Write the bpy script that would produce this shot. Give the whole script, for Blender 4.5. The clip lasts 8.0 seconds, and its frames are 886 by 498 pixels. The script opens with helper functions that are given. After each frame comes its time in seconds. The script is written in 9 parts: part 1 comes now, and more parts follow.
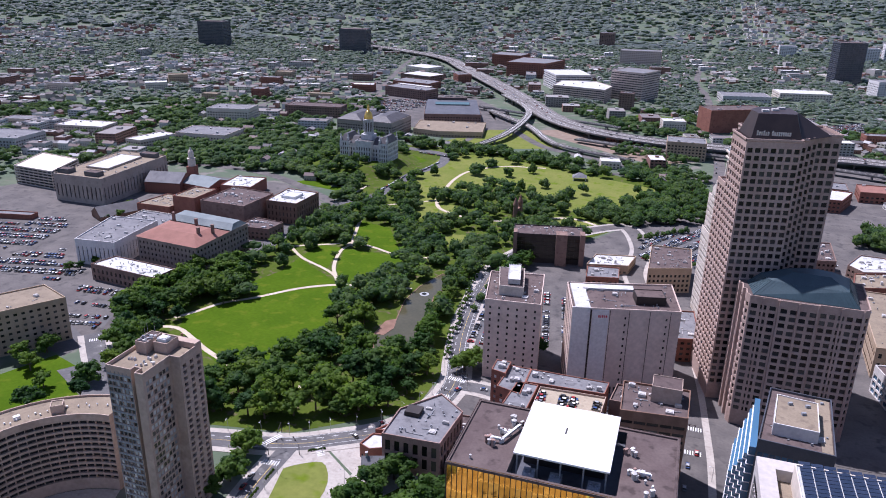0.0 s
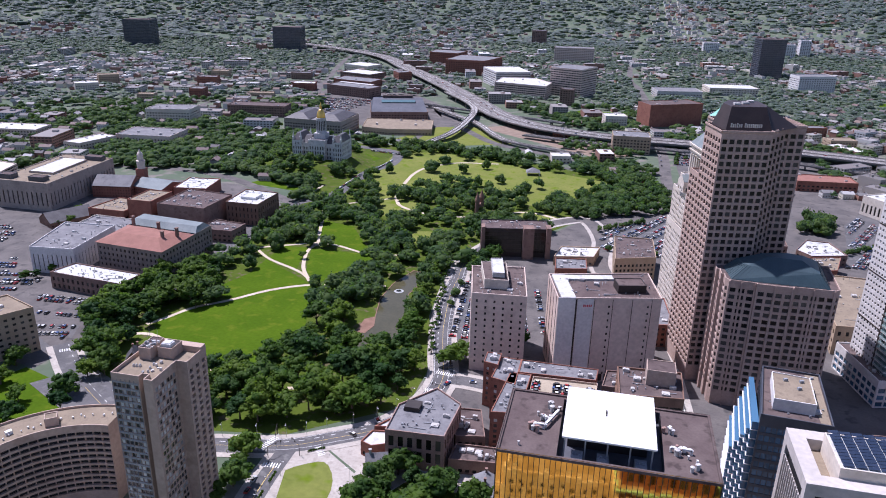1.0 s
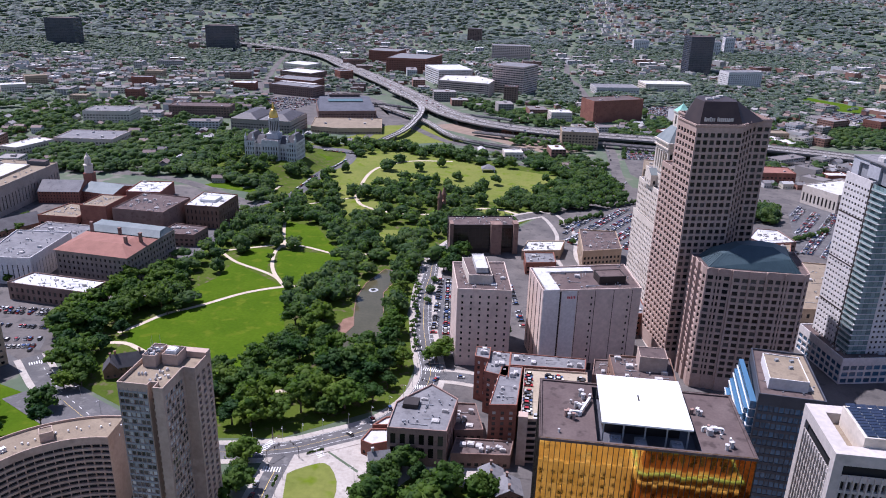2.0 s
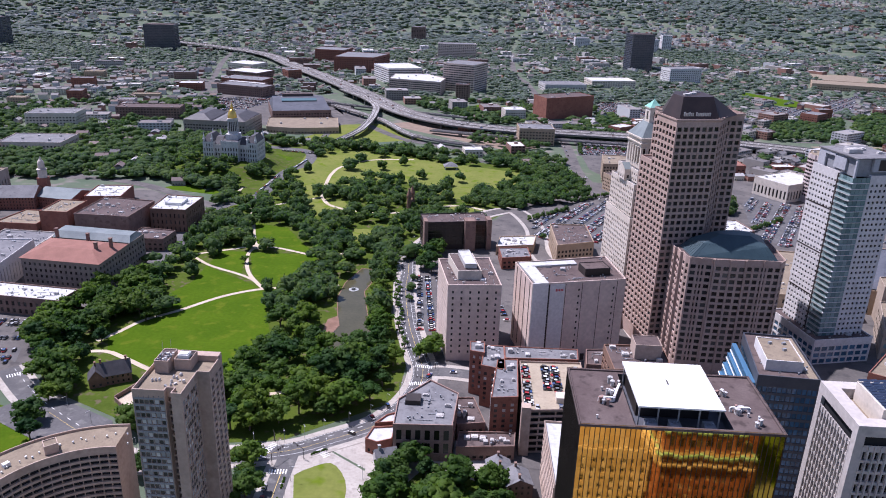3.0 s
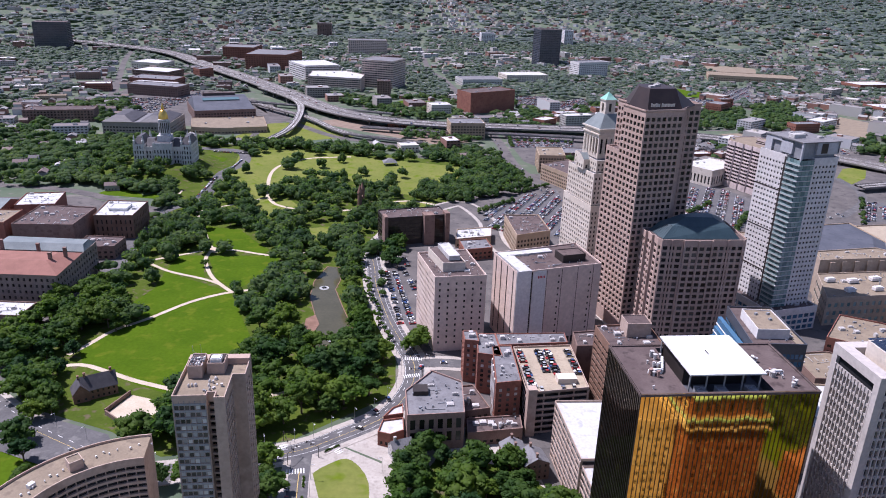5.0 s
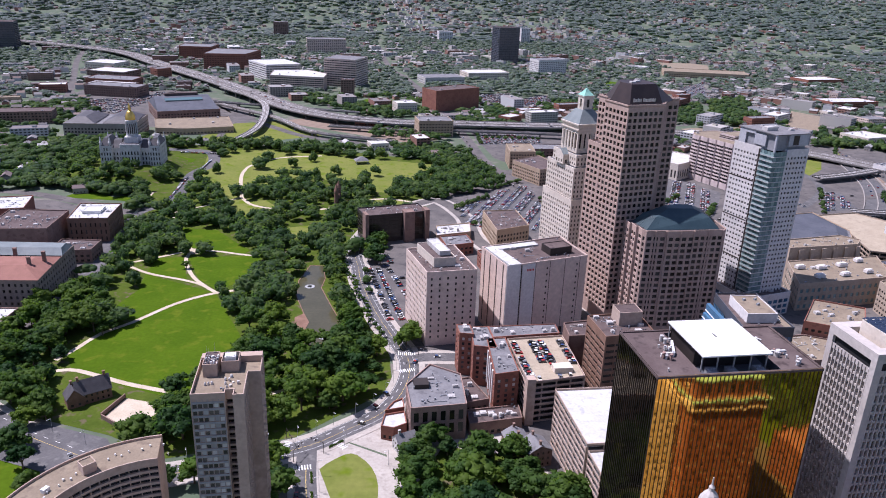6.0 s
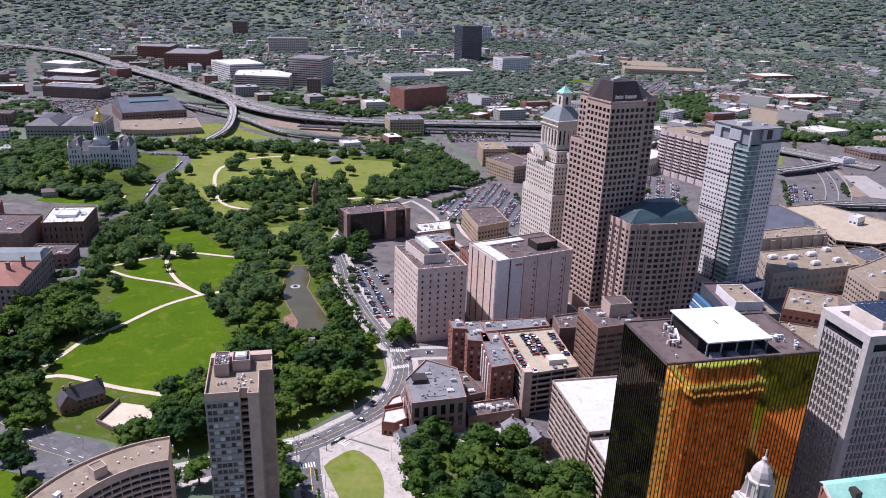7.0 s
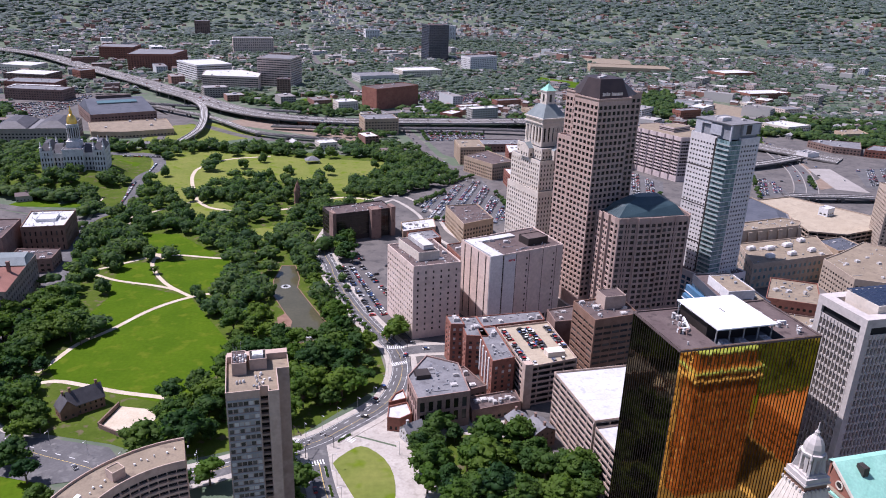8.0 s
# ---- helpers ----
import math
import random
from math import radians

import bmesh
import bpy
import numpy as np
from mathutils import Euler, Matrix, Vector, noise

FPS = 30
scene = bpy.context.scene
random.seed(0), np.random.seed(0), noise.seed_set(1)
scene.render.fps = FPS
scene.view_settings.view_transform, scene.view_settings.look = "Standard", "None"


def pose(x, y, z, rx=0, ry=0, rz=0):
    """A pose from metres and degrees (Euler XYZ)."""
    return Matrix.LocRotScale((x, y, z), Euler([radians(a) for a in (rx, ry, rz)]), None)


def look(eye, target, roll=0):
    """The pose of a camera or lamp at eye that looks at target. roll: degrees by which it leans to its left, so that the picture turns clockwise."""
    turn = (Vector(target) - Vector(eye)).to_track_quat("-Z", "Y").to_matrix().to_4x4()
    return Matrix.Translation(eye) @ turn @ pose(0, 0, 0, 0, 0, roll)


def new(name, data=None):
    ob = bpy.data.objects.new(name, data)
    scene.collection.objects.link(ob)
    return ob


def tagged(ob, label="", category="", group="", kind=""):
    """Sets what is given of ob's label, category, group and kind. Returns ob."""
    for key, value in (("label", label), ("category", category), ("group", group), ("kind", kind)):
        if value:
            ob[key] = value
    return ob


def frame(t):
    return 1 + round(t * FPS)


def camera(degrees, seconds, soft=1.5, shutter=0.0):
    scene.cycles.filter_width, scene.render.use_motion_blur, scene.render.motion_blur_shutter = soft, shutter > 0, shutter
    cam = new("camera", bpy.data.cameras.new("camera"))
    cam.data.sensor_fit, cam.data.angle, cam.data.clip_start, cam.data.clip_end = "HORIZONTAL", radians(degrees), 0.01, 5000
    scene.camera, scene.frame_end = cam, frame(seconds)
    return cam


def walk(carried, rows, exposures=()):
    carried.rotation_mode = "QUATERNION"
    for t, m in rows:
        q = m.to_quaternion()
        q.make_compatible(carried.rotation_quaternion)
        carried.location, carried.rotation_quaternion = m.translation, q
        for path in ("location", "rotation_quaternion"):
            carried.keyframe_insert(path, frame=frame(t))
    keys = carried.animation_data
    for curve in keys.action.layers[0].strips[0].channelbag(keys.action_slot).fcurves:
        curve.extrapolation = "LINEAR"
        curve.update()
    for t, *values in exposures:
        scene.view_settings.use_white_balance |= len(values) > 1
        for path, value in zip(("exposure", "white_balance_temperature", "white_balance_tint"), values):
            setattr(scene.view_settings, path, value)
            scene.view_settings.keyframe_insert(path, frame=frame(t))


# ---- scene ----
cam = camera(62.4, 8.0, soft=1.0)
METRES, EYE, TILT, LEAN, TURN = 196.9, 218.0, 0.0, 0.0, 18.3
ROWS = [
    (0.0, 0.0, 0.0, 0.0, 0.39, -20.2, -1.06),
    (0.5, -0.0784, -0.0088, -0.0018, -2.42, -20.23, -1.18),
    (1.0, -0.1552, -0.014, -0.0028, -5.19, -20.24, -1.3),
    (1.5, -0.2295, -0.0132, -0.0032, -7.93, -20.25, -1.42),
    (3.0, -0.4448, 0.0038, -0.0066, -15.4, -20.23, -1.68),
    (3.5, -0.5095, 0.0141, -0.0054, -17.44, -20.25, -1.75),
    (4.0, -0.573, 0.0257, -0.0063, -19.52, -20.25, -1.82),
    (4.5, -0.6329, 0.0357, -0.0067, -21.5, -20.27, -1.85),
    (6.0, -0.7986, 0.0639, -0.0118, -27.02, -20.28, -1.9),
    (6.5, -0.8458, 0.0737, -0.0117, -28.73, -20.28, -1.9),
    (7.0, -0.8912, 0.0843, -0.0114, -30.3, -20.27, -1.92),
    (7.5, -0.9397, 0.0974, -0.0118, -31.78, -20.25, -1.92),
    (8.0, -0.9868, 0.1131, -0.0122, -33.32, -20.24, -1.91),
]
walk(cam, [(t, pose(0, 0, EYE, TILT, LEAN, TURN) @ pose(METRES * x, METRES * y, METRES * z, 90 + pitch, roll, yaw)) for t, x, y, z, yaw, pitch, roll in ROWS], [(0.0, 0.24, 5600, 27), (8.0, 0.24, 5780, 28)])

# ---- sky and sun: early afternoon, from ahead and to the left ----
SUN = Vector((-0.43, 0.22, 0.875)).normalized()
world = bpy.data.worlds.new("sky")
scene.world = world
world.use_nodes = True
nt = world.node_tree
sky = nt.nodes.new("ShaderNodeTexSky")
sky.sky_type = "NISHITA"
sky.sun_disc = False
sky.sun_elevation = math.asin(SUN.z)
sky.sun_rotation = math.atan2(SUN.x, SUN.y)
sky.dust_density, sky.air_density = 0.9, 1.0
nt.nodes["Background"].inputs["Strength"].default_value = 0.090
nt.links.new(sky.outputs["Color"], nt.nodes["Background"].inputs["Color"])
sun = new("sun", bpy.data.lights.new("sun", "SUN"))
sun.data.energy, sun.data.angle, sun.data.color = 5.5, radians(0.6), (1.0, 0.95, 0.87)
sun.matrix_world = look(SUN * 900, (0, 0, 0))

# ---- materials ----
def nodes_of(name):
    m = bpy.data.materials.new(name)
    m.use_nodes = True
    t = m.node_tree
    return m, t, t.nodes["Principled BSDF"]


def surface(name, a, b, rough=0.85, big=12.0, small=0.8, metal=0.0, bump=0.0, each=0.0, island=False, c=None, spec=0.3, thin=0.0, fuzz=0.0):
    """Two colours mixed by noise at two sizes (metres), with an optional third for stains and a spread from piece to piece."""
    m, t, p = nodes_of(name)
    N, L = t.nodes, t.links
    geo = N.new("ShaderNodeNewGeometry")

    def noise_of(size, detail):
        n = N.new("ShaderNodeTexNoise")
        n.inputs["Scale"].default_value, n.inputs["Detail"].default_value = 1.0 / size, detail
        L.new(geo.outputs["Position"], n.inputs["Vector"])
        return n

    def mix(f, x, y, mode="MIX"):
        n = N.new("ShaderNodeMix")
        n.data_type, n.blend_type = "RGBA", mode
        for k, v in (("Factor", f), ("A", x), ("B", y)):
            s = [i for i in n.inputs if i.name == k and i.type in ("VALUE", "RGBA") and (k == "Factor") == (i.type == "VALUE")][0]
            if isinstance(v, (int, float)):
                s.default_value = v
            elif isinstance(v, tuple):
                s.default_value = (*v, 1)
            else:
                L.new(v, s)
        return [o for o in n.outputs if o.type == "RGBA"][0]

    def ramp(src, lo, hi):
        n = N.new("ShaderNodeMapRange")
        n.inputs["From Min"].default_value, n.inputs["From Max"].default_value = lo, hi
        L.new(src, n.inputs["Value"])
        return n.outputs["Result"]

    n1, n2 = noise_of(big, 3.0), noise_of(small, 4.0)
    col = mix(ramp(n1.outputs["Fac"], 0.35, 0.65), a, b)
    if c:
        n3 = noise_of(big * 0.37, 2.0)
        col = mix(ramp(n3.outputs["Fac"], 0.56, 0.68), col, c)
    col = mix(ramp(n2.outputs["Fac"], 0.3, 0.7), mix(1.0, col, (0.82, 0.82, 0.82), "MULTIPLY"), col)
    if each:
        r = geo.outputs["Random Per Island"] if island else N.new("ShaderNodeObjectInfo").outputs["Random"]
        lo, hi = (1 - each, 1 - each, 1 - each), (1 + each, 1 + each * 0.95, 1 + each * 0.8)
        if thin:
            lo, hi = (1 - each * 1.1, 1 - each * 0.8, 1 - each * 0.1), (1 + each * 0.9, 1 + each * 0.65, 1 - each * 0.3)
        col = mix(ramp(r, 0.0, 1.0), mix(1.0, col, lo, "MULTIPLY"), mix(1.0, col, hi, "MULTIPLY"))
    L.new(col, p.inputs["Base Color"])
    p.inputs["Roughness"].default_value, p.inputs["Metallic"].default_value = rough, metal
    p.inputs["Specular IOR Level"].default_value = spec
    p.inputs["Sheen Weight"].default_value, p.inputs["Sheen Roughness"].default_value = fuzz, 0.5
    if bump:
        bn = N.new("ShaderNodeBump")
        bn.inputs["Strength"].default_value, bn.inputs["Distance"].default_value = 0.6, bump
        L.new(n2.outputs["Fac"], bn.inputs["Height"])
        L.new(bn.outputs["Normal"], p.inputs["Normal"])
    if thin:
        tl, ms = N.new("ShaderNodeBsdfTranslucent"), N.new("ShaderNodeMixShader")
        L.new(mix(1.0, col, (1.25, 1.3, 0.6), "MULTIPLY"), tl.inputs["Color"])
        ms.inputs["Fac"].default_value = thin
        L.new(p.outputs["BSDF"], ms.inputs[1])
        L.new(tl.outputs["BSDF"], ms.inputs[2])
        L.new(ms.outputs["Shader"], N["Material Output"].inputs["Surface"])
    return m


def palette(name, cols, rough=0.6, island=True, metal=0.0, spec=0.4):
    """One of several plain colours for each piece."""
    m, t, p = nodes_of(name)
    N, L = t.nodes, t.links
    src = N.new("ShaderNodeNewGeometry").outputs["Random Per Island"] if island else N.new("ShaderNodeObjectInfo").outputs["Random"]
    r = N.new("ShaderNodeValToRGB")
    r.color_ramp.interpolation = "CONSTANT"
    e = r.color_ramp.elements
    while len(e) < len(cols):
        e.new(0.5)
    for i, k in enumerate(cols):
        e[i].position, e[i].color = i / len(cols), (*k, 1)
    L.new(src, r.inputs["Fac"])
    L.new(r.outputs["Color"], p.inputs["Base Color"])
    p.inputs["Roughness"].default_value, p.inputs["Metallic"].default_value = rough, metal
    p.inputs["Specular IOR Level"].default_value = spec
    return m


DARKGLASS = ((0.015, 0.014, 0.014), (0.028, 0.025, 0.024), (0.012, 0.011, 0.011), (0.045, 0.042, 0.04), (0.02, 0.019, 0.019), (0.075, 0.07, 0.065))
PALEGLASS = ((0.03, 0.03, 0.032), (0.42, 0.42, 0.42), (0.06, 0.055, 0.055), (0.5, 0.5, 0.49), (0.02, 0.02, 0.02), (0.3, 0.3, 0.3), (0.6, 0.6, 0.58), (0.05, 0.045, 0.045), (0.1, 0.09, 0.085))
M = {}
for nm, isl in (("", False), ("_joined", True)):
    M["glass" + nm] = palette("window glass" + nm, DARKGLASS, 0.15, isl, spec=0.3)
    M["blinds" + nm] = palette("window glass with blinds" + nm, PALEGLASS, 0.2, isl, spec=0.5)
    M["green_glass" + nm] = palette("green glass" + nm, ((0.14, 0.22, 0.225), (0.18, 0.27, 0.27), (0.10, 0.17, 0.18), (0.22, 0.31, 0.31)), 0.08, isl, spec=0.6)
    M["blue_glass" + nm] = palette("blue glass" + nm, ((0.05, 0.125, 0.21), (0.07, 0.165, 0.27), (0.04, 0.095, 0.155)), 0.06, isl, spec=1.0)
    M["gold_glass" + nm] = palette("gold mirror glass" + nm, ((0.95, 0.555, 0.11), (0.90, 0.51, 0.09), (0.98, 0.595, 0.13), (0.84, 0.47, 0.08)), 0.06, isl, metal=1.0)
    # same gold glass, darkened for the dark surroundings its sides mirror
    M["dim_gold_glass" + nm] = palette("gold glass dimmed for sides" + nm, ((0.17, 0.125, 0.055), (0.21, 0.15, 0.06), (0.14, 0.105, 0.05), (0.19, 0.145, 0.075)), 0.05, isl, metal=1.0)
    M["tower_glass" + nm] = palette("dark blue grey glass" + nm, ((0.05, 0.06, 0.085), (0.07, 0.08, 0.11), (0.04, 0.048, 0.07)), 0.12, isl, spec=0.9)
    M["bronze_glass" + nm] = palette("bronze dark glass" + nm, ((0.02, 0.017, 0.014), (0.03, 0.025, 0.02)), 0.1, isl, spec=0.5)
# near-black fill: the shade of unlit rooms put into its colour
M["interior"] = surface("painted dark interior", (0.02, 0.02, 0.022), (0.03, 0.03, 0.032))
M["concrete"] = surface("tan concrete", (0.46, 0.345, 0.28), (0.52, 0.40, 0.33), 0.9, 20, 1.5, bump=0.01, c=(0.42, 0.315, 0.255))
M["granite"] = surface("pink brown granite", (0.45, 0.322, 0.268), (0.505, 0.37, 0.313), 0.7, 25, 1.2, c=(0.415, 0.298, 0.25))
M["limestone"] = surface("pale limestone", (0.64, 0.56, 0.47), (0.72, 0.64, 0.55), 0.85, 15, 1.5, c=(0.57, 0.5, 0.42))
M["marble"] = surface("grey white marble", (0.60, 0.585, 0.57), (0.69, 0.675, 0.655), 0.75, 9, 1.5, c=(0.47, 0.455, 0.445))
M["beige"] = surface("beige stone", (0.66, 0.515, 0.44), (0.73, 0.585, 0.505), 0.85, 22, 2.0, c=(0.61, 0.475, 0.405))
M["white_precast"] = surface("white precast", (0.68, 0.65, 0.63), (0.75, 0.72, 0.70), 0.7, 18, 1.5, c=(0.64, 0.62, 0.6))
M["tower_precast"] = surface("warm grey precast", (0.50, 0.455, 0.42), (0.57, 0.52, 0.485), 0.75, 18, 1.5, c=(0.47, 0.43, 0.4))
M["brick"] = surface("red brick", (0.26, 0.105, 0.075), (0.31, 0.135, 0.095), 0.9, 8, 0.6, c=(0.215, 0.09, 0.065))
M["brick_brown"] = surface("brown brick", (0.22, 0.14, 0.115), (0.28, 0.19, 0.155), 0.9, 8, 0.6, c=(0.18, 0.115, 0.095))
M["brick_pink"] = surface("pink brown brick", (0.33, 0.215, 0.18), (0.39, 0.26, 0.22), 0.9, 8, 0.6, c=(0.29, 0.19, 0.16))
M["museum_stone"] = surface("grey brown stone", (0.27, 0.215, 0.18), (0.33, 0.265, 0.225), 0.9, 10, 0.8, c=(0.24, 0.19, 0.16))
M["tan_brick"] = surface("tan brick", (0.42, 0.31, 0.21), (0.48, 0.36, 0.26), 0.9, 8, 0.6)
M["slate_panel"] = surface("dark blue grey panel", (0.06, 0.065, 0.08), (0.085, 0.09, 0.105), 0.45, 10, 1, spec=0.5)
M["state_stone"] = surface("weathered tan stone", (0.36, 0.305, 0.26), (0.42, 0.355, 0.305), 0.9, 14, 1.2, c=(0.31, 0.265, 0.23))
M["band_pink"] = surface("pale pink banded precast", (0.56, 0.46, 0.43), (0.63, 0.52, 0.485), 0.8, 16, 1.4, c=(0.5, 0.41, 0.385))
M["stucco"] = surface("sand stucco", (0.40, 0.32, 0.25), (0.46, 0.37, 0.29), 0.9, 18, 1.8, c=(0.35, 0.28, 0.22))
M["dark_panel"] = surface("dark bronze panel", (0.035, 0.028, 0.026), (0.05, 0.04, 0.036), 0.5, 10, 1)
M["roof_dark"] = surface("dark gravel roof", (0.105, 0.076, 0.072), (0.14, 0.106, 0.098), 0.95, 9, 0.7, c=(0.075, 0.055, 0.052))
M["roof_grey"] = surface("grey membrane roof", (0.17, 0.168, 0.175), (0.225, 0.22, 0.225), 0.9, 10, 1.0, c=(0.135, 0.132, 0.138))
M["roof_tan"] = surface("tan gravel roof", (0.235, 0.188, 0.135), (0.285, 0.23, 0.165), 0.95, 9, 0.8, c=(0.2, 0.158, 0.118))
M["deck_pale"] = surface("pale concrete deck", (0.38, 0.315, 0.23), (0.43, 0.36, 0.265), 0.9, 9, 1.0, c=(0.33, 0.275, 0.2))
M["roof_arena"] = surface("dark blue grey arena roof", (0.085, 0.09, 0.108), (0.11, 0.115, 0.135), 0.6, 14, 1.5, c=(0.075, 0.08, 0.095))
M["roof_white"] = surface("white membrane roof", (0.52, 0.52, 0.51), (0.59, 0.59, 0.58), 0.75, 10, 1.2, c=(0.45, 0.45, 0.44))
M["roof_red"] = surface("red clay tile roof", (0.26, 0.125, 0.095), (0.31, 0.15, 0.115), 0.85, 6, 0.5)
M["slate"] = surface("dark slate roof", (0.07, 0.065, 0.07), (0.1, 0.095, 0.1), 0.6, 5, 0.5)
M["copper_dark"] = surface("dark teal metal roof", (0.028, 0.056, 0.07), (0.04, 0.074, 0.088), 0.5, 8, 0.8, spec=0.5)
M["verdigris"] = surface("green copper", (0.25, 0.52, 0.42), (0.32, 0.6, 0.49), 0.75, 6, 0.8)
M["teal_roof"] = surface("pale teal metal roof", (0.17, 0.20, 0.205), (0.22, 0.25, 0.25), 0.75, 8, 0.8)
M["gold_leaf"] = surface("gold leaf", (0.95, 0.62, 0.16), (0.85, 0.52, 0.12), 0.32, 2, 0.4, metal=0.9)
M["white_paint"] = surface("white painted steel", (0.72, 0.72, 0.71), (0.77, 0.77, 0.76), 0.55, 8, 1, c=(0.66, 0.66, 0.65))
M["metal"] = surface("galvanised metal", (0.42, 0.42, 0.42), (0.52, 0.52, 0.52), 0.45, 3, 0.4, metal=0.4)
M["unit"] = surface("painted roof unit", (0.45, 0.43, 0.41), (0.6, 0.58, 0.56), 0.6, 3, 0.5)
M["solar"] = surface("solar panel", (0.02, 0.03, 0.055), (0.03, 0.04, 0.07), 0.15, 5, 0.5, spec=0.6)
M["plant_grey"] = surface("blue grey cladding", (0.26, 0.27, 0.29), (0.33, 0.34, 0.36), 0.5, 9, 1.2)
M["plant_pale"] = surface("pale grey cladding", (0.42, 0.43, 0.46), (0.5, 0.51, 0.54), 0.5, 9, 1.2)
M["balcony_glass"] = surface("pale green balcony glass", (0.34, 0.46, 0.45), (0.42, 0.54, 0.53), 0.12, 9, 1.2, spec=0.6)
M["sign_red"] = surface("red sign", (0.55, 0.04, 0.05), (0.6, 0.05, 0.06), 0.4, 3, 0.5)
M["crown_metal"] = surface("dark brown standing metal", (0.04, 0.028, 0.028), (0.055, 0.038, 0.036), 0.5, 8, 0.7)
M["asphalt"] = surface("asphalt", (0.10, 0.098, 0.10), (0.135, 0.13, 0.13), 0.95, 14, 1.2, c=(0.17, 0.165, 0.16))
M["asphalt_old"] = surface("worn pale asphalt", (0.105, 0.096, 0.092), (0.155, 0.14, 0.13), 0.95, 20, 1.5, c=(0.08, 0.075, 0.073))
M["pavement"] = surface("concrete pavement", (0.40, 0.36, 0.315), (0.46, 0.42, 0.37), 0.9, 10, 1.4, c=(0.35, 0.315, 0.275))
M["path"] = surface("park path", (0.50, 0.42, 0.31), (0.58, 0.5, 0.38), 0.95, 8, 1.0)
M["paint"] = surface("road paint", (0.7, 0.7, 0.68), (0.8, 0.8, 0.78), 0.8, 4, 0.4)
M["paint_yellow"] = surface("yellow road paint", (0.7, 0.5, 0.14), (0.75, 0.55, 0.18), 0.8, 4, 0.4)
M["lawn"] = surface("mown lawn", (0.056, 0.108, 0.004), (0.072, 0.127, 0.005), 0.95, 26, 2.2, bump=0.05, c=(0.094, 0.136, 0.008), spec=0.04)
M["lawn_dry"] = surface("dry lawn", (0.15, 0.18, 0.038), (0.19, 0.205, 0.052), 0.95, 30, 3.0, bump=0.05, c=(0.12, 0.17, 0.012), spec=0.05)
M["parkfloor"] = surface("shaded park grass", (0.062, 0.095, 0.012), (0.085, 0.118, 0.017), 0.95, 14, 1.6, c=(0.125, 0.108, 0.06), spec=0.05)
M["soil"] = surface("red clay soil", (0.22, 0.16, 0.12), (0.28, 0.21, 0.16), 0.95, 10, 1)
M["ground"] = surface("town ground", (0.085, 0.12, 0.075), (0.12, 0.145, 0.095), 0.95, 60, 9, c=(0.19, 0.175, 0.15))
M["water"] = surface("pond water", (0.075, 0.07, 0.038), (0.09, 0.082, 0.046), 0.12, 20, 2, spec=0.28)
M["spray"] = surface("fountain spray", (0.36, 0.37, 0.36), (0.46, 0.47, 0.46), 0.8, 2, 0.4)
M["stone_dark"] = surface("brown stone", (0.20, 0.115, 0.08), (0.26, 0.155, 0.11), 0.9, 5, 0.7)
M["bark"] = surface("tree bark", (0.10, 0.075, 0.055), (0.15, 0.115, 0.085), 0.95, 2, 0.3, bump=0.03)
M["leaf"] = surface("tree leaves", (0.062, 0.132, 0.026), (0.118, 0.19, 0.04), 0.6, 30, 1.6, each=0.48, c=(0.052, 0.112, 0.032), spec=0.15, thin=0.56)
M["leaf_far"] = surface("distant tree leaves", (0.07, 0.14, 0.046), (0.125, 0.192, 0.06), 0.65, 20, 3.0, each=0.26, island=True, c=(0.062, 0.12, 0.05), spec=0.15, thin=0.58, fuzz=0.08)
# far leaves: pale blue tint and strong sheen put distance haze into the colour
M["leaf_hills_hazed"] = surface("hill woods with haze tint", (0.095, 0.158, 0.125), (0.12, 0.18, 0.14), 0.6, 160, 14, each=0.1, island=True, spec=0.5, thin=0.58, fuzz=0.9)
M["leaf_mid_hazed"] = surface("suburb tree leaves with haze tint", (0.075, 0.138, 0.082), (0.112, 0.17, 0.10), 0.55, 60, 6, each=0.16, island=True, c=(0.078, 0.13, 0.09), spec=0.45, thin=0.55, fuzz=0.7)
M["hwy"] = surface("worn highway concrete", (0.165, 0.15, 0.14), (0.205, 0.188, 0.175), 0.9, 30, 3, c=(0.13, 0.12, 0.113))
M["barrier"] = surface("weathered barrier concrete", (0.30, 0.275, 0.25), (0.36, 0.33, 0.305), 0.9, 16, 2)
CAR_COLS = ((0.75, 0.75, 0.75), (0.03, 0.03, 0.035), (0.4, 0.41, 0.42), (0.16, 0.17, 0.18), (0.35, 0.03, 0.03), (0.7, 0.7, 0.68), (0.04, 0.08, 0.2), (0.06, 0.06, 0.06), (0.3, 0.28, 0.24))
M["car"] = palette("car paint", CAR_COLS, 0.3, False, spec=0.6)
M["car_joined"] = palette("car paint far", CAR_COLS, 0.35, True, spec=0.5)
M["tyre"] = surface("tyre rubber", (0.02, 0.02, 0.02), (0.03, 0.03, 0.03), 0.9, 1, 0.1)
M["house_wall"] = palette("house walls", ((0.55, 0.53, 0.5), (0.3, 0.16, 0.12), (0.42, 0.4, 0.37), (0.25, 0.13, 0.1), (0.6, 0.56, 0.46), (0.33, 0.3, 0.27), (0.5, 0.5, 0.5)), 0.8, True)
M["house_roof"] = palette("house roofs", ((0.12, 0.105, 0.1), (0.17, 0.155, 0.15), (0.22, 0.205, 0.2), (0.16, 0.115, 0.1), (0.24, 0.225, 0.215), (0.1, 0.09, 0.088), (0.19, 0.14, 0.12), (0.14, 0.125, 0.12), (0.3, 0.29, 0.28)), 0.85, True)
